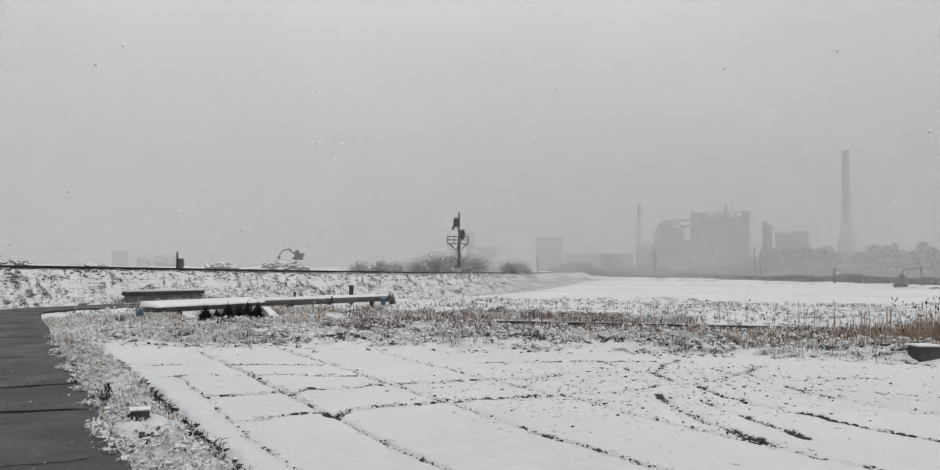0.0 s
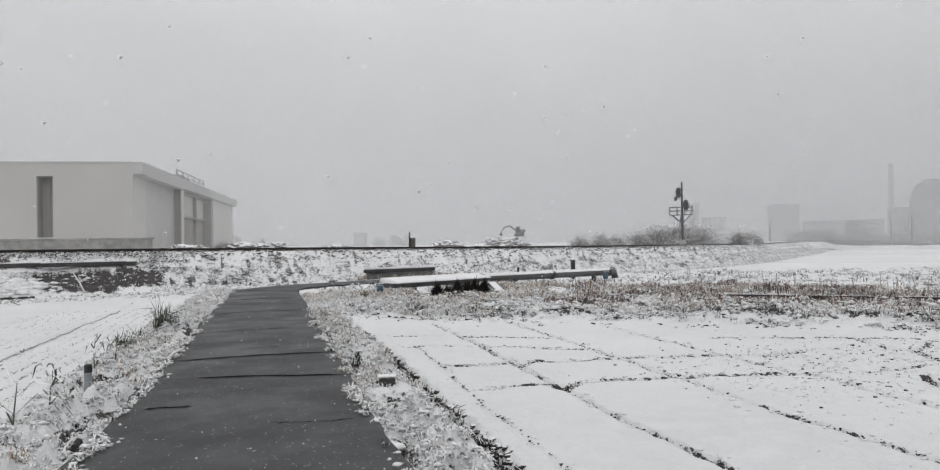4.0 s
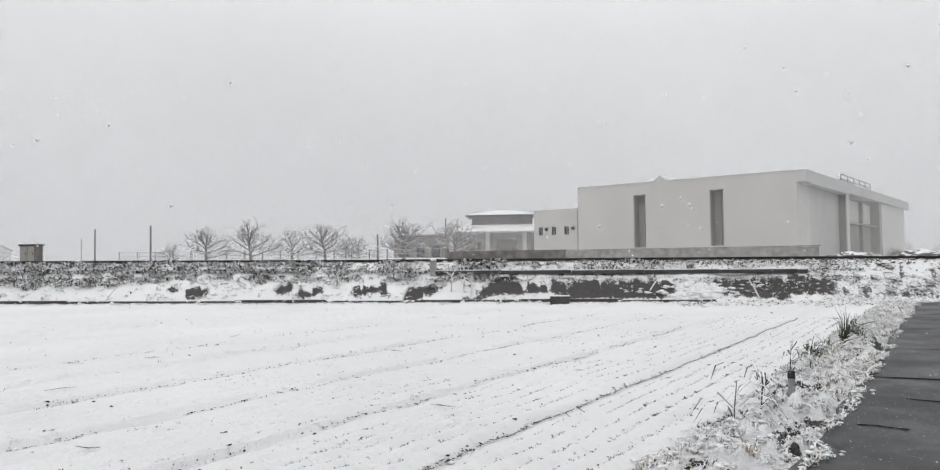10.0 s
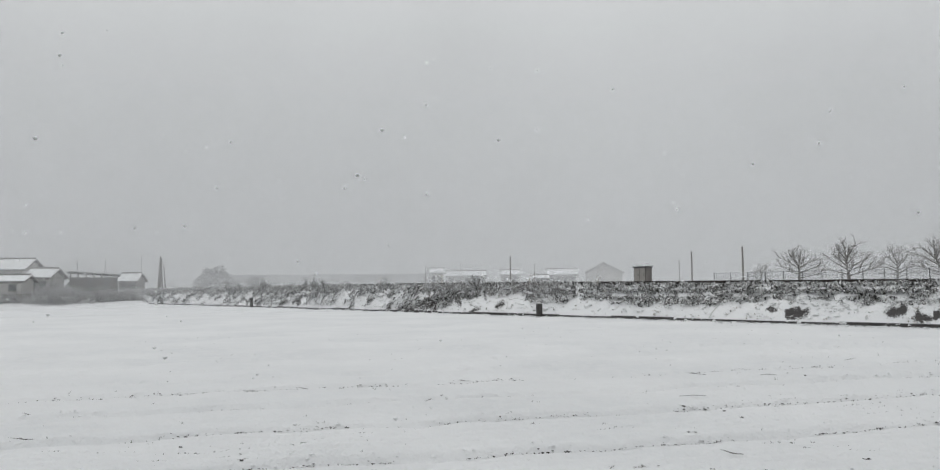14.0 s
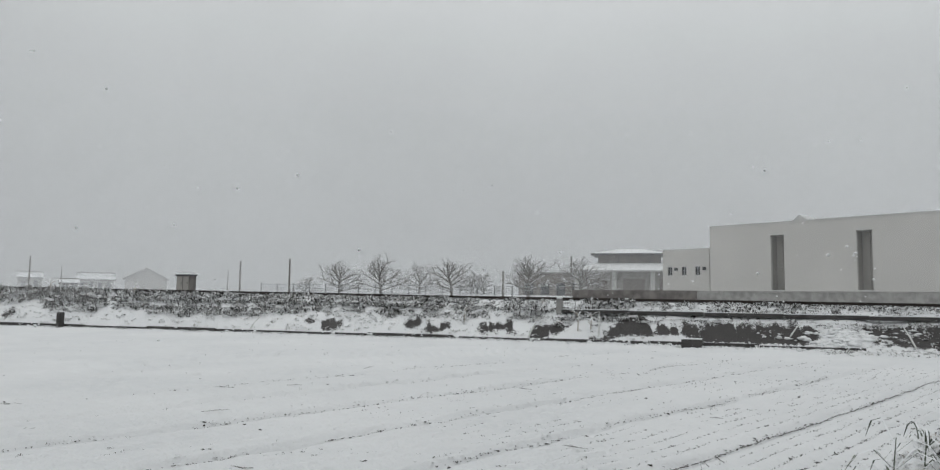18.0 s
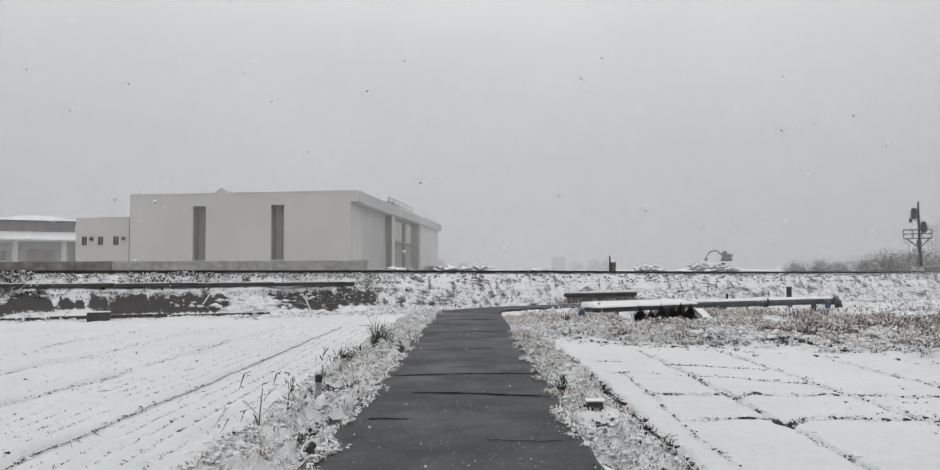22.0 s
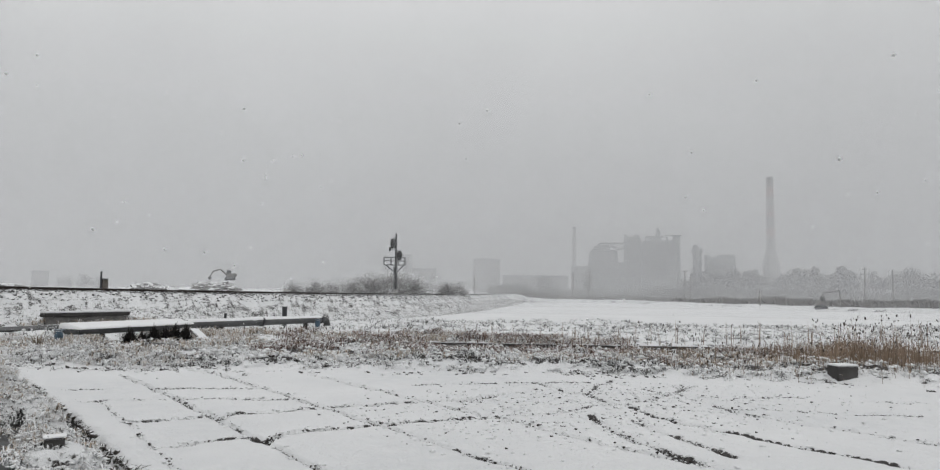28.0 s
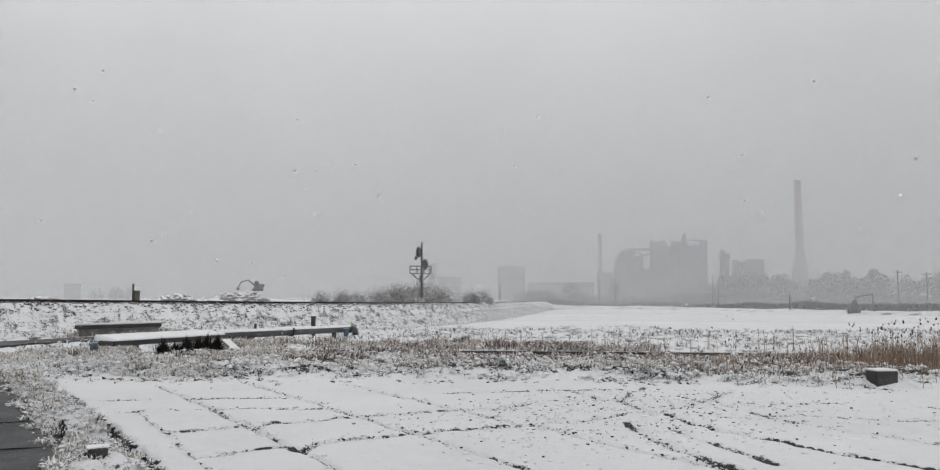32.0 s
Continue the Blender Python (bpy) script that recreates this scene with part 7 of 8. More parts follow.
def chimney(a, d, el, r0, r1, label, bands=0):
    x, y = at(a, d)
    z0 = 0.5
    H = up_to(el, d, z0)
    o = base("factory_chimney", x, y, z0, -a, label, "chimney")
    flare = 1.75 if bands else 1.1
    part("shaft", a_tube([(0, 0, -1), (0, 0, H * 0.28), (0, 0, H * 0.42), (0, 0, H)], [r0 * flare * 1.1, r0 * flare, (r0 + r1) / 2 + 0.1, r1], 18), M_CHIMNEY, o)
    for k in range(bands):
        z1 = H * (0.50 + 0.17 * k)
        ra, rb = np.interp([z1, z1 + H * 0.085], [H * 0.42, H], [(r0 + r1) / 2 + 0.1, r1])
        part("painted_band", a_tube([(0, 0, z1), (0, 0, z1 + H * 0.085)], [ra + 0.03, rb + 0.03], 18), M_REDBAND, o, "red warning band, dulled for haze")
    part("rim", a_tube([(0, 0, H - 0.8), (0, 0, H + 0.2)], r1 * 1.12, 18), M_PLANT, o)
    for k in range(bands):
        zz = H * (0.44 + 0.42 * k / bands)
        part("gallery", a_tube([(0, 0, zz), (0, 0, zz + 0.9)], r1 * 1.3, 16), M_PLANT, o)
    return o


chimney(58.47, 300, 8.28, 1.75, 1.2, "tall pale factory chimney with galleries, fading into snow haze", 3)
chimney(44.46, 300, 4.92, 0.95, 0.75, "slim grey factory stack in snow haze", 0)


def factory():
    """Boiler house with a rounded shoulder, open steel frame and ducts."""
    d = 300.0
    x, y = at(49.2, d)
    z0 = 0.5
    o = base("factory", x, y, z0, -49.2, "hazy dark boiler house with open steel frame and ducts", "factory")
    k = d * math.pi / 180
    X = lambda a: (a - 49.2) * k
    Z = lambda el: up_to(el, d, z0)
    bm = bmesh.new()
    prof = [(X(45.5), 0), (X(45.53), Z(2.2)), (X(45.63), Z(2.95)), (X(46.0), Z(3.5)), (X(47.1), Z(3.62)), (X(47.15), Z(3.15)), (X(47.65), Z(3.2)), (X(47.7), 0)]
    f = [bm.verts.new((px, -4, pz)) for px, pz in prof]
    b = [bm.verts.new((px, 14, pz)) for px, pz in prof]
    bm.faces.new(f[::-1])
    bm.faces.new(b)
    for i in range(len(prof)):
        bm.faces.new((f[i], f[(i + 1) % len(prof)], b[(i + 1) % len(prof)], b[i]))
    part("shoulder_block", bm, M_PLANT, o)
    part("tower_block", a_box(X(48.15), X(49.42), -4, 16, 0, Z(4.2), 0.5), M_PLANT, o)
    part("main_block", a_box(X(49.45), X(51.7), -3, 16, 0, Z(3.9), 0.5), M_PLANT, o)
    part("link_block", a_box(X(47.6), X(48.3), -2, 12, 0, Z(2.3)), M_PLANT, o)
    part("roof_unit", a_box(X(49.9), X(50.9), -2, 8, Z(3.9), Z(4.12), 0.2), M_PLANT, o)
    for aa, e0, e1, w in ((48.3, 4.2, 4.42, 0.5), (49.1, 4.2, 4.34, 0.9), (49.75, 3.9, 4.2, 0.3), (51.3, 3.9, 4.15, 0.4), (46.3, 3.5, 3.72, 0.3)):
        part("roof_vent", a_box(X(aa) - w, X(aa) + w, -1, 2, Z(e0), Z(e1), 0.1), M_PLANT, o)
    part("pipe_bridge", a_box(X(46.3), X(48.2), -1, 1, Z(3.66), Z(3.78)), M_PLANT, o)
    part("header_pipe", a_box(X(49.77), X(51.0), -1.5, 0.5, Z(4.17), Z(4.25)), M_PLANT, o)
    part("vent_stack", a_tube([(X(50.65), 0, Z(4.0)), (X(50.65), 0, Z(4.55)), (X(50.65), 0, Z(4.86))], [1.2, 1.0, 0.45], 10), M_PLANT, o)
    duct = [(X(46.9), -4.5, Z(3.3)), (X(47.3), -4.5, Z(3.5)), (X(47.7), -4.5, Z(3.2)), (X(48.2), -4.5, Z(3.35))]
    part("duct", a_tube(duct, 0.6, 10), M_PLANT, o)
    for i in range(5):
        xx = X(51.78) + i * (X(52.15) - X(51.78)) / 4
        part("frame_column", a_box(xx - 0.35, xx + 0.35, -3, -2.3, 0, Z(4.25)), M_PLANT, o)
        part("frame_column", a_box(xx - 0.35, xx + 0.35, 10, 10.7, 0, Z(4.25)), M_PLANT, o)
    for j in range(7):
        zz = Z(0.7) + j * (Z(4.2) - Z(0.7)) / 6
        part("frame_floor", a_box(X(51.72), X(52.2), -3.2, 10.8, zz - 0.3, zz + 0.3), M_PLANT, o)
        if j < 6:
            bm = bmesh.new()
            z2 = Z(0.7) + (j + 1) * (Z(4.2) - Z(0.7)) / 6
            tube(bm, [(X(51.8), -2.8, zz), (X(52.1), -2.8, z2)], [0.22, 0.22], 5)
            part("frame_brace", bm, M_PLANT, o)
    for j, (aa, e0) in enumerate(((48.5, 3.1), (49.0, 2.2), (50.2, 3.4), (50.8, 2.7), (46.6, 2.4), (47.1, 1.5), (49.8, 1.6))):
        part("window", a_box(X(aa), X(aa + 0.22), -4.1, -3.95, Z(e0), Z(e0 + 0.12)), M_WHITE, o, "pale lit panel")
    part("walkway", a_box(X(51.1), X(52.3), -4.2, -3.2, Z(4.20), Z(4.28)), M_PLANT, o)


factory()


def works_block(a0, a1, d, el, label, mat, steps=()):
    z0 = 0.4
    x, y = at((a0 + a1) / 2, d)
    o = base("works_building", x, y, z0, -(a0 + a1) / 2, label, "building", "hazy works buildings")
    w = d * math.radians(a1 - a0)
    H = up_to(el, d, z0)
    part("wall", a_box(-w / 2, w / 2, 0, 10, 0, H, 0.1), mat, o)
    part("roof", a_box(-w / 2 - 0.3, w / 2 + 0.3, -0.3, 10.3, H, H + 0.4), M_ROOF, o)
    n = max(2, int(w / 4))
    for k in range(n):
        for j in range(max(1, int(H / 4.5))):
            xx = -w / 2 + (k + 0.5) * w / n
            part("window", a_box(xx - 0.7, xx + 0.7, -0.06, 0.02, 1.2 + j * 4, 2.6 + j * 4), M_GLASS, o)
    for f0, f1, e in steps:
        part("roof_block", a_box(-w / 2 + f0 * w, -w / 2 + f1 * w, 1, 8, H + 0.4, up_to(e, d, z0), 0.1), mat, o)
    return o


works_block(53.1, 53.75, 305, 2.95, "hazy tower block of the works", M_PLANT, ((-0.2, 1.15, 3.3), (0.05, 0.6, 3.6)))
works_block(53.93, 56.1, 310, 2.6, "hazy broad block of the works", M_PLANT, ((0.0, 0.2, 2.85), (0.42, 0.98, 2.88)))
works_block(36.7, 38.8, 310, 2.4, "pale hazy apartment block beyond the railway", M_CHIMNEY, ((0.1, 0.8, 2.55),))
works_block(44.2, 45.5, 290, 1.95, "low pale block beside the slim stack", M_CHIMNEY)
works_block(31.35, 32.05, 290, 2.7, "pale hazy tower behind the signal", M_CHIMNEY)
works_block(32.2, 33.9, 290, 1.65, "pale hazy low block behind the signal", M_CHIMNEY)
works_block(39.0, 44.0, 300, 1.2, "long low hazy shed", M_CHIMNEY)
works_block(56.5, 60.5, 330, 1.3, "low hazy halls at the chimney's foot", M_PLANT, ((0.35, 0.6, 1.9),))


works_block(6.1, 7.1, 310, 1.0, "faint hazy block far beyond the rails", M_CHIMNEY)


def hazy_tree(a, d, el, seed, w=1.0):
    x, y = at(a, d)
    z = 0.4
    h = up_to(el, d, z)
    v, f = crown_cloud(seed, h * 0.52 * w, h * 0.88, 2200, h * 0.035)
    v[:, 2] += h * 0.10
    o = base("tree", x, y, z, 0, "hazy tall tree beside the works", "tree", "trees round the works")
    c = new("crown", mesh_from_arrays("crown", v, f, M_SCRUB))
    c.parent = o
    part("trunk", a_tube([(0, 0, -0.5), (0, 0, h * 0.6)], [0.35, 0.15], 7), M_BARK, o)


for k, (a, d, el, w) in enumerate(((53.3, 280, 3.1, 0.45), (54.5, 280, 2.5, 0.8), (55.7, 280, 2.4, 0.8), (56.9, 270, 1.9, 1.1), (59.3, 270, 1.8, 1.0), (45.4, 280, 1.7, 0.9), (52.6, 270, 1.6, 0.8), (60.2, 250, 2.3, 1.0), (61.1, 245, 2.5, 0.7), (62.0, 255, 1.9, 1.1), (62.9, 250, 2.55, 0.6), (63.6, 250, 2.1, 1.0), (64.8, 240, 1.8, 1.2), (66.0, 240, 2.0, 1.2), (67.2, 240, 2.1, 1.2), (68.5, 240, 1.9, 1.2), (57.3, 260, 2.3, 1.0), (42.2, 240, 1.6, 1.0), (-94.76, 235, 2.35, 1.15), (-95.7, 238, 1.4, 0.9), (-93.5, 238, 1.4, 0.9), (-91.99, 240, 1.73, 0.8), (70.0, 235, 2.1, 1.3), (71.5, 235, 2.2, 1.3), (-104.9, 136, 1.2, 0.9), (-103.9, 198, 1.25, 0.9), (-102.9, 200, 1.05, 1.1), (-101.8, 200, 1.1, 1.1), (-100.6, 200, 0.95, 1.1), (8.0, 300, 1.0, 1.2), (9.3, 300, 1.2, 1.0), (10.3, 300, 1.05, 1.1), (-0.6, 290, 0.9, 1.2), (-2.4, 290, 1.2, 1.0), (60.03, 262, 2.5, 0.32), (62.45, 262, 2.4, 0.32), (59.6, 275, 1.5, 1.1), (66.9, 250, 2.1, 1.1))):
    hazy_tree(a, d, el, 900 + k, w)


def hedge(a0, a1, d0, d1, h, seed, mat, label, n=9000, along=0.0):
    rg = np.random.default_rng(seed)
    s = rg.random(n)
    a = np.radians(a0 + (a1 - a0) * s)
    d = d0 + (d1 - d0) * s + rg.normal(size=n) * 1.5
    if along:
        d = (along + rg.normal(size=n) * 0.8) / (FIELD_END[0] * np.sin(a) + FIELD_END[1] * np.cos(a))
    x, y = d * np.sin(a), d * np.cos(a)
    z = heights(x, y) - 0.1
    hh = h * (0.25 + 0.8 * (value_noise(x, y, 6.0) + 0.5) + 0.6 * (value_noise(x, y, 2.3) + 0.5)) * rg.random(n) ** 0.5
    p = np.stack([x, y, z], -1)
    t = p + np.stack([rg.normal(size=n) * 0.4, rg.normal(size=n) * 0.4, hh], -1)
    w = np.stack([np.cos(a), -np.sin(a), 0 * a], -1) * (0.05 + 0.10 * rg.random((n, 1)))
    q = (p + t) / 2
    v = np.stack([p, q - w, t, q + w], 1).reshape(-1, 3)
    ob = new("hedge", mesh_from_arrays("hedge", v, np.arange(4 * n).reshape(n, 4), mat))
    return tagged(ob, label, "hedge", kind="stuff")


hedge(38, 73, 166, 124, 1.1, 1, M_SCRUB, "hazy dark scrub along the far side of the field", 16000, along=79.0)
hedge(38, 73, 215, 208, 3.2, 2, M_SCRUB, "hazy pale scrub before the works", 12000)
hedge(-108.5, -102.6, 142, 134, 0.9, 3, M_TWIG, "grey snowy garden hedge before the farmhouses", 5000)
hedge(-106.5, -102.8, 140, 134, 0.9, 4, M_TWIG, "dark garden shrubs before the farmhouses", 2200)


def excavator(a, d, el, size, label):
    x, y = at(a, d)
    z = EYE + d * math.tan(radians(el))
    o = base("excavator", x, y, z, -a, label, "excavator")
    s = size
    for yy in (-0.9, 0.9):
        bm = a_box(-1.6 * s, 1.6 * s, (yy - 0.3) * s, (yy + 0.3) * s, 0, 0.75 * s, 0.25 * s)
        part("crawler", bm, M_BLACK, o)
    part("turntable", a_box(-1.2 * s, 1.4 * s, -1.1 * s, 1.1 * s, 0.8 * s, 1.05 * s), M_DARKSTEEL, o)
    part("engine_housing", a_box(0.2 * s, 1.7 * s, -1.1 * s, 1.1 * s, 1.05 * s, 1.9 * s, 0.12 * s), M_YELLOW, o)
    part("cab", a_box(-1.0 * s, 0.2 * s, -1.1 * s, -0.1 * s, 1.05 * s, 2.75 * s, 0.1 * s), M_YELLOW, o)
    part("cab_window", a_box(-0.9 * s, 0.1 * s, -1.13 * s, -1.1 * s, 1.8 * s, 2.6 * s), M_GLASS, o)
    part("boom", a_tube([(-0.6 * s, 0.2 * s, 1.3 * s), (-2.6 * s, 0.2 * s, 3.0 * s), (-4.4 * s, 0.2 * s, 2.5 * s)], [0.28 * s, 0.26 * s, 0.2 * s], 6), M_YELLOW, o)
    part("arm", a_tube([(-4.3 * s, 0.2 * s, 2.65 * s), (-5.3 * s, 0.2 * s, 0.9 * s)], [0.2 * s, 0.15 * s], 6), M_YELLOW, o)
    part("bucket", a_box(-5.7 * s, -4.8 * s, -0.3 * s, 0.7 * s, 0.2 * s, 0.95 * s, 0.15 * s), M_DARKSTEEL, o)


excavator(18.8, 120, 0.62, 0.56, "orange excavator at work on a snowy heap beyond the rails")


def long_arm_excavator(a, d):
    """Seen side on, its boom held out level and the arm hanging straight down; the paler grey body stands in for haze.
    """
    x, y = at(a, d)
    o = base("excavator", x, y, height(x, y), -a, "dark excavator with its arm hanging, at the far field edge", "excavator")
    for yy in (-0.75, 0.75):
        part("crawler", a_box(-1.1, 1.3, yy - 0.25, yy + 0.25, 0, 0.6, 0.2), M_DARKSTEEL, o)
    part("turntable", a_box(-0.6, 0.7, -0.7, 0.7, 0.6, 0.8), M_DARKSTEEL, o)
    part("engine_housing", a_box(-0.9, 0.1, -0.8, 0.8, 0.8, 1.7, 0.12), M_GREYWALL, o)
    part("cab", a_box(-0.1, 0.75, -0.85, 0.0, 0.8, 2.35, 0.1), M_GREYWALL, o)
    part("cab_window", a_box(0.0, 0.65, -0.88, -0.85, 1.5, 2.2), M_GLASS, o)
    part("boom", a_tube([(0.5, 0.2, 1.1), (0.45, 0.2, 2.7), (0.75, 0.2, 3.05), (3.15, 0.2, 3.4)], [0.2, 0.17, 0.15, 0.12], 6), M_GREYWALL, o)
    part("arm", a_tube([(3.05, 0.2, 3.6), (3.2, 0.2, 3.3), (3.3, 0.2, 0.7)], [0.14, 0.16, 0.12], 6), M_GREYWALL, o)
    part("bucket", a_box(3.05, 3.5, -0.2, 0.6, 0.12, 0.75, 0.12), M_DARKSTEEL, o)
    o.scale = (0.72, 0.72, 0.72)


long_arm_excavator(61.6, 108.0)


def heap(a, d, w, h, seed, label):
    """A low mound of spoil under snow, with broken timber poking out."""
    rg = random.Random(seed)
    x, y = at(a, d)
    z = height(x, y) - 0.1
    o = base("spoil_heap", x, y, z, -a, label, "heap")
    bm = bmesh.new()
    bmesh.ops.create_icosphere(bm, subdivisions=4, radius=1.0)
    for v in bm.verts:
        n = 0.30 * noise.noise(v.co * 2.3 + Vector((seed, 0, 0))) + 0.22 * noise.noise(v.co * 6) + 0.16 * noise.noise(v.co * 13)
        v.co = Vector((v.co.x * w / 2, v.co.y * 2.0, max(-0.1, v.co.z) * h)) * (1 + n)
    part("mound", bm, M_RUBBLE, o)
    for k in range(18):
        xx = rg.uniform(-w / 2, w / 2) * 0.8
        bm = a_tube([(xx, -1.2, h * rg.uniform(0.3, 0.8)), (xx + rg.uniform(-0.9, 0.9), -0.8, h * rg.uniform(0.6, 1.0))], rg.uniform(0.02, 0.05), 5)
        part("debris", bm, M_BARK, o)


heap(17.6, 121, 8, 1.7, 1, "snowy spoil heap under an excavator")
heap(-1.6, 82, 5.5, 0.85, 2, "heap of snow-covered debris beside the warehouse")
heap(0.6, 84, 2.2, 0.95, 3, "small heap of snow-covered scrap")
heap(5.0, 90, 3, 0.7, 4, "low snowy rubble heap beyond the rails")
heap(13.2, 110, 5, 1.2, 5, "long low snowy rubble heap")
heap(71.6, 106, 2.0, 0.75, 7, "low mound of snow-covered spoil at the field edge")
heap(-5.6, 66, 4.2, 0.75, 6, "snow bank before the warehouse gates")


def farmhouse(a0, a1, d, el_ridge, el_eave, label, depth=8.0, gable=False, yaw=0):
    """A gabled house between two bearings; with gable set its gable end faces the lane."""
    x, y = at((a0 + a1) / 2, d)
    z0 = 0.3
    wide = d * math.radians(abs(a1 - a0))
    w = depth if gable else wide - 1.0
    depth = wide - 1.0 if gable else depth
    o = base("farmhouse", x, y, z0, -(a0 + a1) / 2 + (90 if gable else 0) + yaw, label, "house", "farmhouses")
    e, r = up_to(el_eave, d, z0), up_to(el_ridge, d, z0)
    h = depth / 2
    bm = a_box(-w / 2, w / 2, -h, h, 0, e)
    for sx in (-w / 2, w / 2):
        tri = [bm.verts.new(p) for p in ((sx, -h, e), (sx, h, e), (sx, 0, r - 0.1))]
        bm.faces.new(tri if sx > 0 else tri[::-1])
    part("wall", bm, M_GREYWALL if "shed" in label else M_PLASTER, o)
    part("timber_band", a_box(-w / 2 - 0.05, w / 2 + 0.05, -h - 0.05, h + 0.05, 0, e * 0.42), M_TIMBER, o, "dark boarding")
    n = max(2, int(w / 2.2))
    for k in range(n):
        xx = -w / 2 + (k + 0.5) * w / n
        wd = part("window", a_box(xx - 0.55, xx + 0.55, -h - 0.08, -h - 0.01, e * 0.55, e * 0.85), M_GLASS, o)
        part("frame", a_box(xx - 0.6, xx + 0.6, -h - 0.1, -h - 0.01, e * 0.5, e * 0.55), M_TIMBER, wd)
    hw = w / 2 + 0.5
    for sy in (-1, 1):
        bm = bmesh.new()
        q = [(-hw, sy * (h + 0.6), e - 0.25), (hw, sy * (h + 0.6), e - 0.25), (hw, 0, r), (-hw, 0, r)]
        lo = [bm.verts.new(p) for p in q]
        hi = [bm.verts.new((p[0], p[1], p[2] + 0.22)) for p in q]
        bm.faces.new(hi)
        bm.faces.new(lo[::-1])
        for k in range(4):
            bm.faces.new((lo[k], lo[(k + 1) % 4], hi[(k + 1) % 4], hi[k]))
        bmesh.ops.recalc_face_normals(bm, faces=bm.faces)
        part("roof_slope", bm, M_ROOFDARK if "shed" in label else M_ROOF, o, "tiled roof under snow")
    part("ridge", a_box(-hw, hw, -0.2, 0.2, r + 0.1, r + 0.42, 0.06), M_TIMBER, o, "dark ridge tiles")
    for sx in (-hw, hw):
        part("verge_board", a_tube([(sx, -h - 0.6, e - 0.2), (sx, 0, r + 0.1), (sx, h + 0.6, e - 0.2)], 0.16, 5), M_TIMBER, o)
    part("eave_board", a_box(-hw, hw, -h - 0.66, -h - 0.6, e - 0.42, e - 0.2), M_TIMBER, o)


farmhouse(-109.6, -105.9, 152, 2.25, 1.62, "two-storey farmhouse with snowy tiled roof", yaw=-24)
farmhouse(-106.35, -104.6, 144, 1.64, 1.12, "small snowy-roofed house beside a farmhouse", 6.0, yaw=-24)
farmhouse(-108.6, -106.25, 138, 1.20, 0.88, "low farmhouse with snowy gabled roof", 6.0, yaw=-18)
farmhouse(-100.9, -99.5, 190, 1.35, 0.85, "pale snow-covered farm shed", 6.0, yaw=-20)
farmhouse(-70.1, -67.7, 235, 1.44, 1.05, "pale hazy house beyond the rails")
farmhouse(-67.2, -64.3, 225, 1.84, 1.15, "pale hazy gabled house beyond the rails", 10.0, True)
farmhouse(-71.1, -69.9, 190, 1.0, 0.8, "hazy grey shed beyond the rails", 5.0)
farmhouse(-79.0, -77.8, 265, 1.62, 1.3, "faint hazy house beyond the rails")
farmhouse(-77.7, -74.6, 262, 1.37, 1.05, "faint hazy long house beyond the rails")
farmhouse(-73.6, -72.0, 260, 1.42, 1.1, "faint hazy house beyond the rails")

def long_shed():
    """Open-fronted shed with a low single-pitch roof that falls to one end."""
    d = 142.0
    x, y = at(-102.6, d)
    o = base("shed", x, y, 0.3, 102.6, "long dark farm shed with patchy snow on its low roof", "shed")
    w = d * math.radians(2.85)
    h0, h1 = up_to(1.48, d, 0.3), up_to(1.24, d, 0.3)
    part("back_wall", a_box(-w / 2, w / 2, 5.7, 6.0, 0, h1 - 0.2), M_GREYWALL, o)
    for k in range(7):
        xx = -w / 2 + w * k / 6
        part("post", a_box(xx - 0.1, xx + 0.1, 0, 0.2, 0, h0 + (h1 - h0) * k / 6), M_TIMBER, o)
    for k in (0, 1, 3, 5):
        part("boarding", a_box(-w / 2 + w * k / 6 + 0.12, -w / 2 + w * (k + 1) / 6 - 0.12, 0.06, 0.14, 0, h1 - 0.25 - 0.1 * (k % 2)), M_TIMBER, o, "weathered boards")
    bm = bmesh.new()
    lo = [bm.verts.new(p) for p in ((-w / 2 - 0.5, -0.6, h0), (w / 2 + 0.5, -0.6, h1), (w / 2 + 0.5, 6.5, h1 - 0.1), (-w / 2 - 0.5, 6.5, h0 - 0.1))]
    hi = [bm.verts.new(v.co + Vector((0, 0, 0.16))) for v in lo]
    bm.faces.new(hi)
    bm.faces.new(lo[::-1])
    for k in range(4):
        bm.faces.new((lo[k], lo[(k + 1) % 4], hi[(k + 1) % 4], hi[k]))
    part("roof", bm, M_ROOFDARK, o, "dark low roof with patches of snow")
    part("gutter", a_tube([(-w / 2 - 0.5, -0.66, h0 + 0.05), (w / 2 + 0.5, -0.66, h1 + 0.05)], 0.07, 6), M_DARKSTEEL, o)


long_shed()

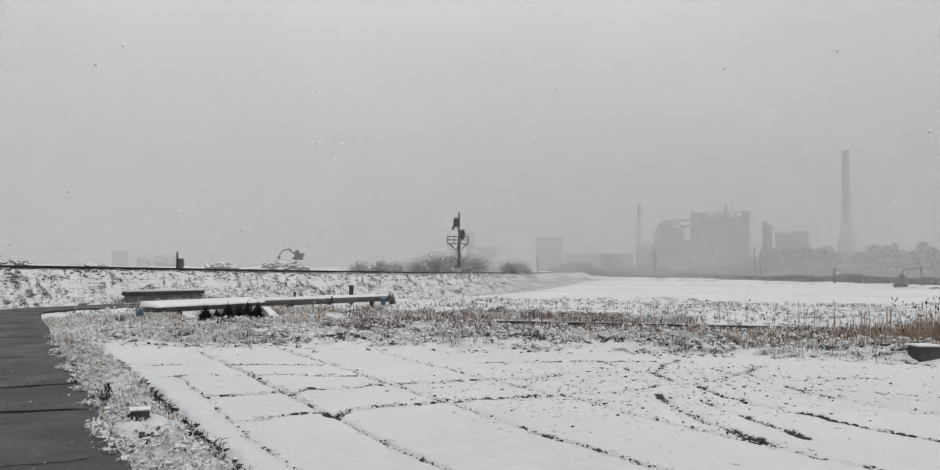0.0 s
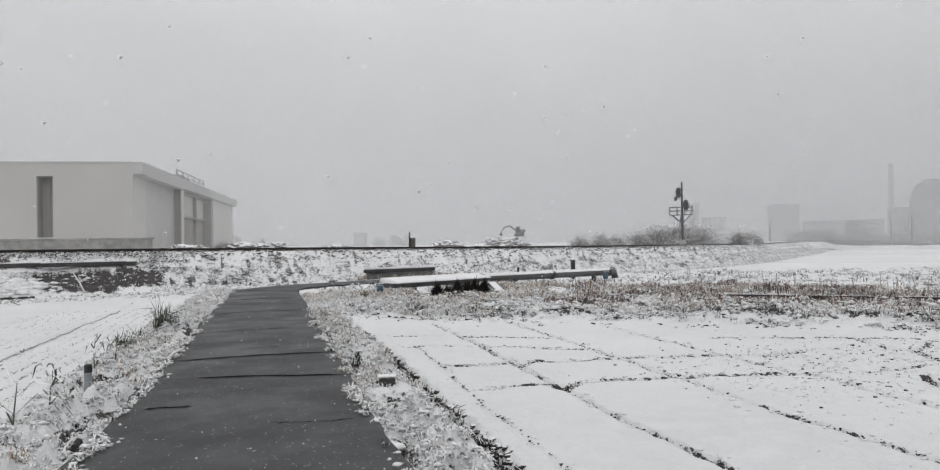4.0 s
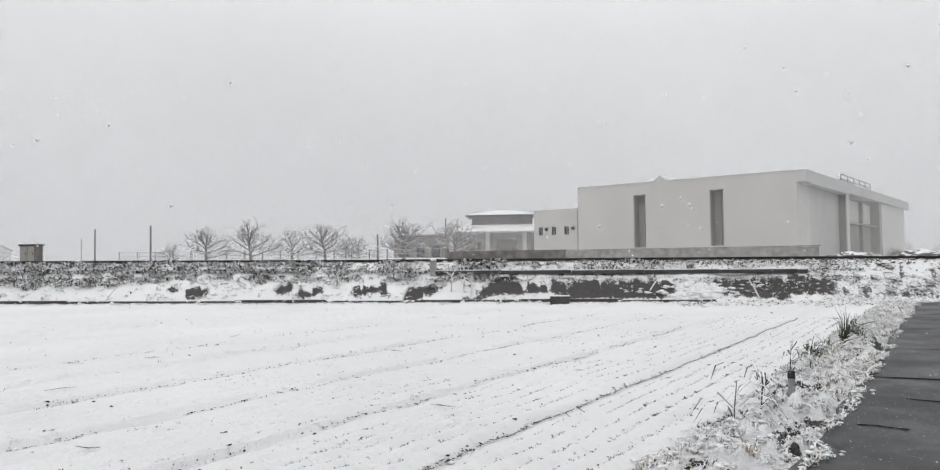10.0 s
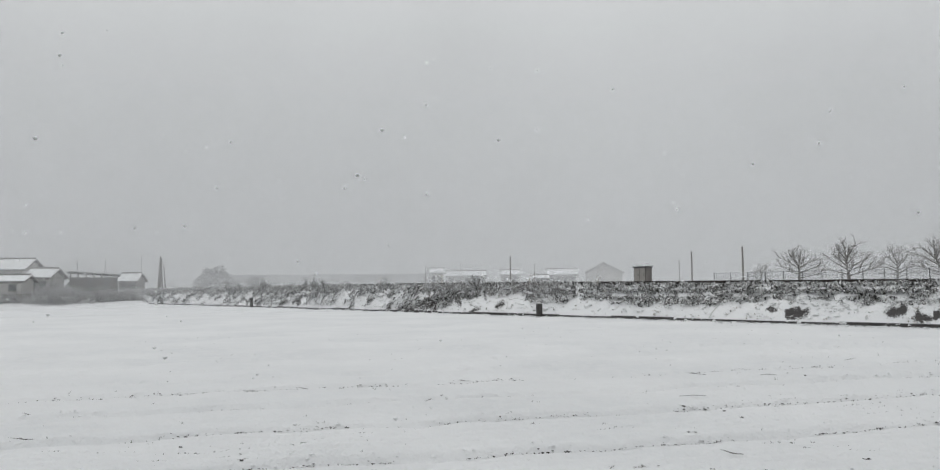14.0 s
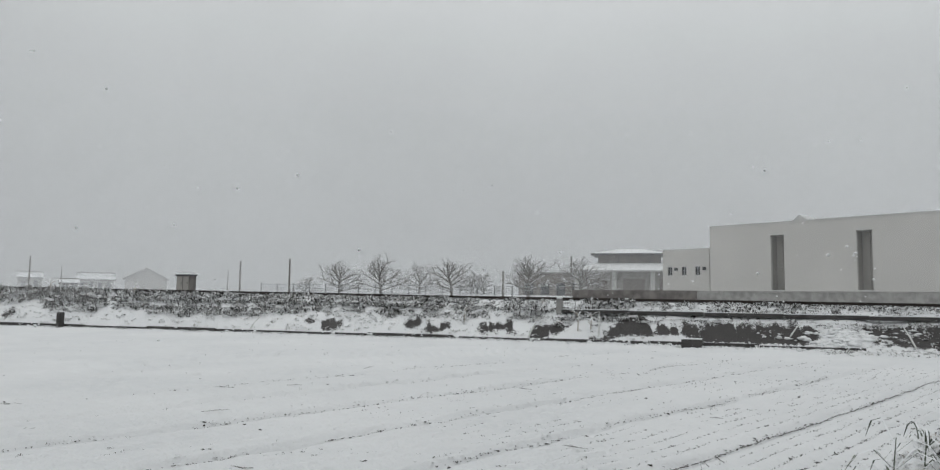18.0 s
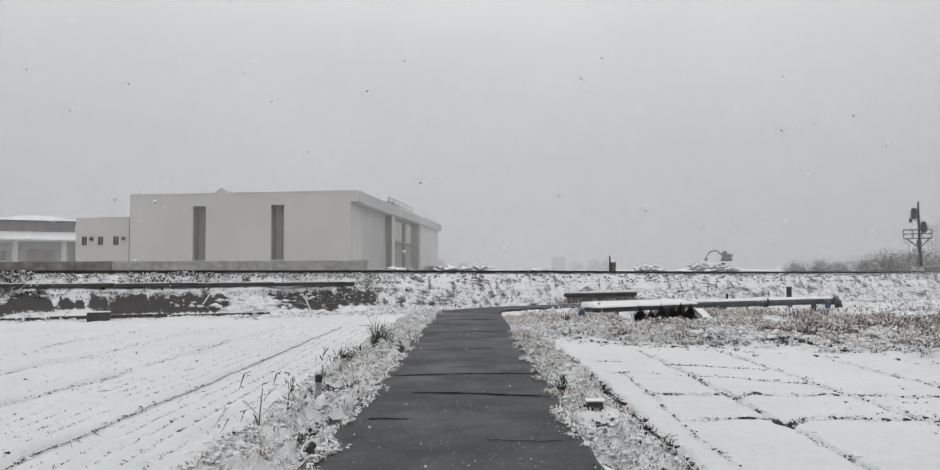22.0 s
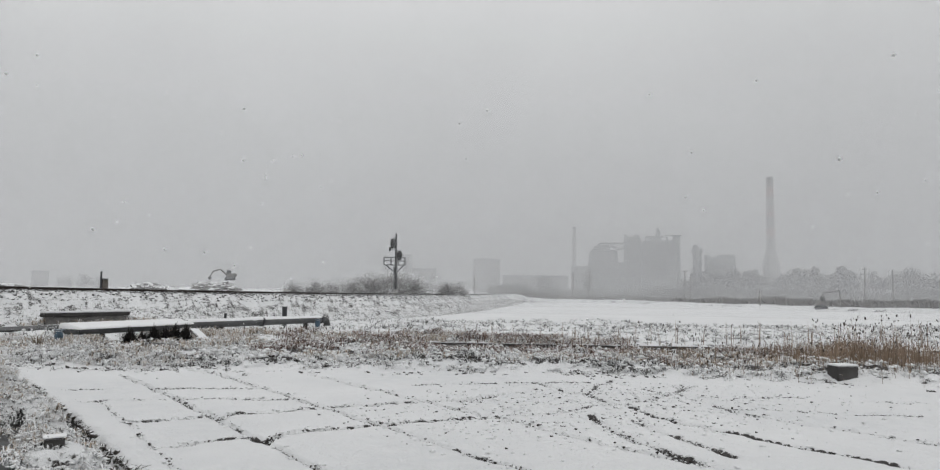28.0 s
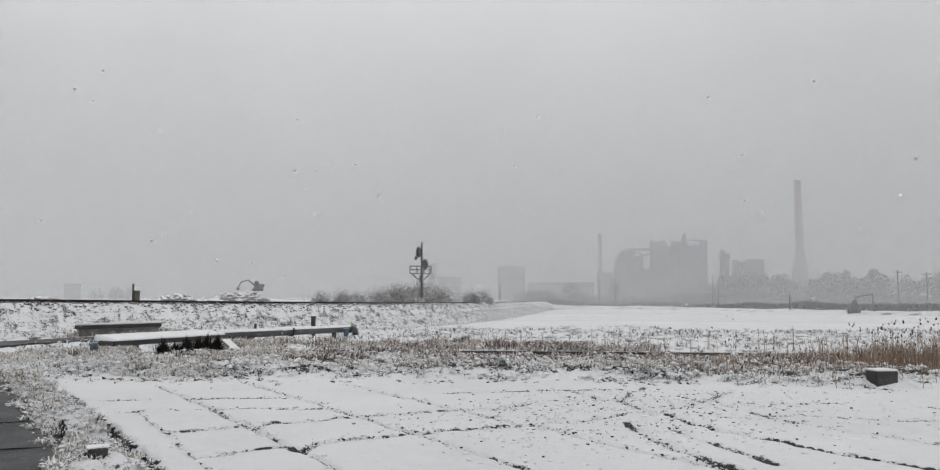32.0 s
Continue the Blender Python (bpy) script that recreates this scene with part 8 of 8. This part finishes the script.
# garden shrubs before the farm
for _k, (_a, _d, _el) in enumerate(((-108.2, 134, 0.42), (-107.1, 135, 0.5), (-105.6, 133, 0.85), (-104.9, 132, 1.0), (-104.2, 134, 0.8), (-103.3, 134, 0.55), (-102.4, 134, 0.62), (-101.6, 135, 0.6), (-100.9, 136, 0.5), (-100.2, 137, 0.55))):
    _x, _y = at(_a, _d)
    _z = height(_x, _y) - 0.1
    _s = (EYE + _d * math.tan(radians(_el)) - _z) / 1.45
    _o = copy_thing(_bush[_k % 3], pose(_x, _y, _z, 0, 0, 40 * _k))
    _o.scale = (_s * 1.15, _s * 1.15, _s)
    tagged(_o, "rounded snow-dusted garden shrub before the farm", group="garden shrubs at the farm")

# long pale embankment on the far left skyline
def viaduct():
    x0, y0 = at(-95, 330)
    x1, y1 = at(-78, 340)
    L = math.hypot(x1 - x0, y1 - y0)
    o = base("far_viaduct", x0, y0, 0, math.degrees(math.atan2(y1 - y0, x1 - x0)), "long pale road bank on the skyline", "viaduct", kind="structure")
    part("deck", a_box(0, L, -2, 2, 5.0, 8.0, 0.1), M_CHIMNEY, o)
    part("bank", a_box(0, L, -3, 3, 0, 5.0), M_SNOW, o)
    for k in range(12):
        part("parapet", a_box(L * k / 12 + 0.1, L * (k + 1) / 12 - 0.1, -2.1, -1.9, 8.0, 8.8), M_CHIMNEY, o)


viaduct()


def pole_tripod():
    x, y = at(-98.4, 146)
    z = height(x, y)
    o = base("pole_stack", x, y, z, 98, "stack of tall poles leaning together", "poles")
    for k, (a, b) in enumerate(((-0.45, -0.1), (-0.3, 0.1), (0.0, 0.0), (0.35, 0.1), (0.9, 0.5))):
        part("pole", a_tube([(a, 0.3 * (k % 2), -0.3), (b, 0.15 * (k % 3), 5.9 - 1.6 * (k == 4) - 0.4 * (k % 2))], [0.13, 0.09], 6), M_TIMBER, o)


pole_tripod()

# ---- translucent sheets standing in for the haze of falling snow ----
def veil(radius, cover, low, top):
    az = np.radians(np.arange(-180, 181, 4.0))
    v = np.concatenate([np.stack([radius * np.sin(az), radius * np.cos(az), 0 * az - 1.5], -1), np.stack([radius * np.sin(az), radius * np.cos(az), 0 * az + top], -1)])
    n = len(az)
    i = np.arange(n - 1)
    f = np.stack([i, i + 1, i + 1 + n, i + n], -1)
    ob = new("snow_haze_sheet", mesh_from_arrays("snow_haze_sheet", v, f, veil_material("snow_haze", cover, low, top), smooth=True))
    return tagged(ob, "thin translucent sheet standing in for snow haze", "snowfall", kind="stuff")


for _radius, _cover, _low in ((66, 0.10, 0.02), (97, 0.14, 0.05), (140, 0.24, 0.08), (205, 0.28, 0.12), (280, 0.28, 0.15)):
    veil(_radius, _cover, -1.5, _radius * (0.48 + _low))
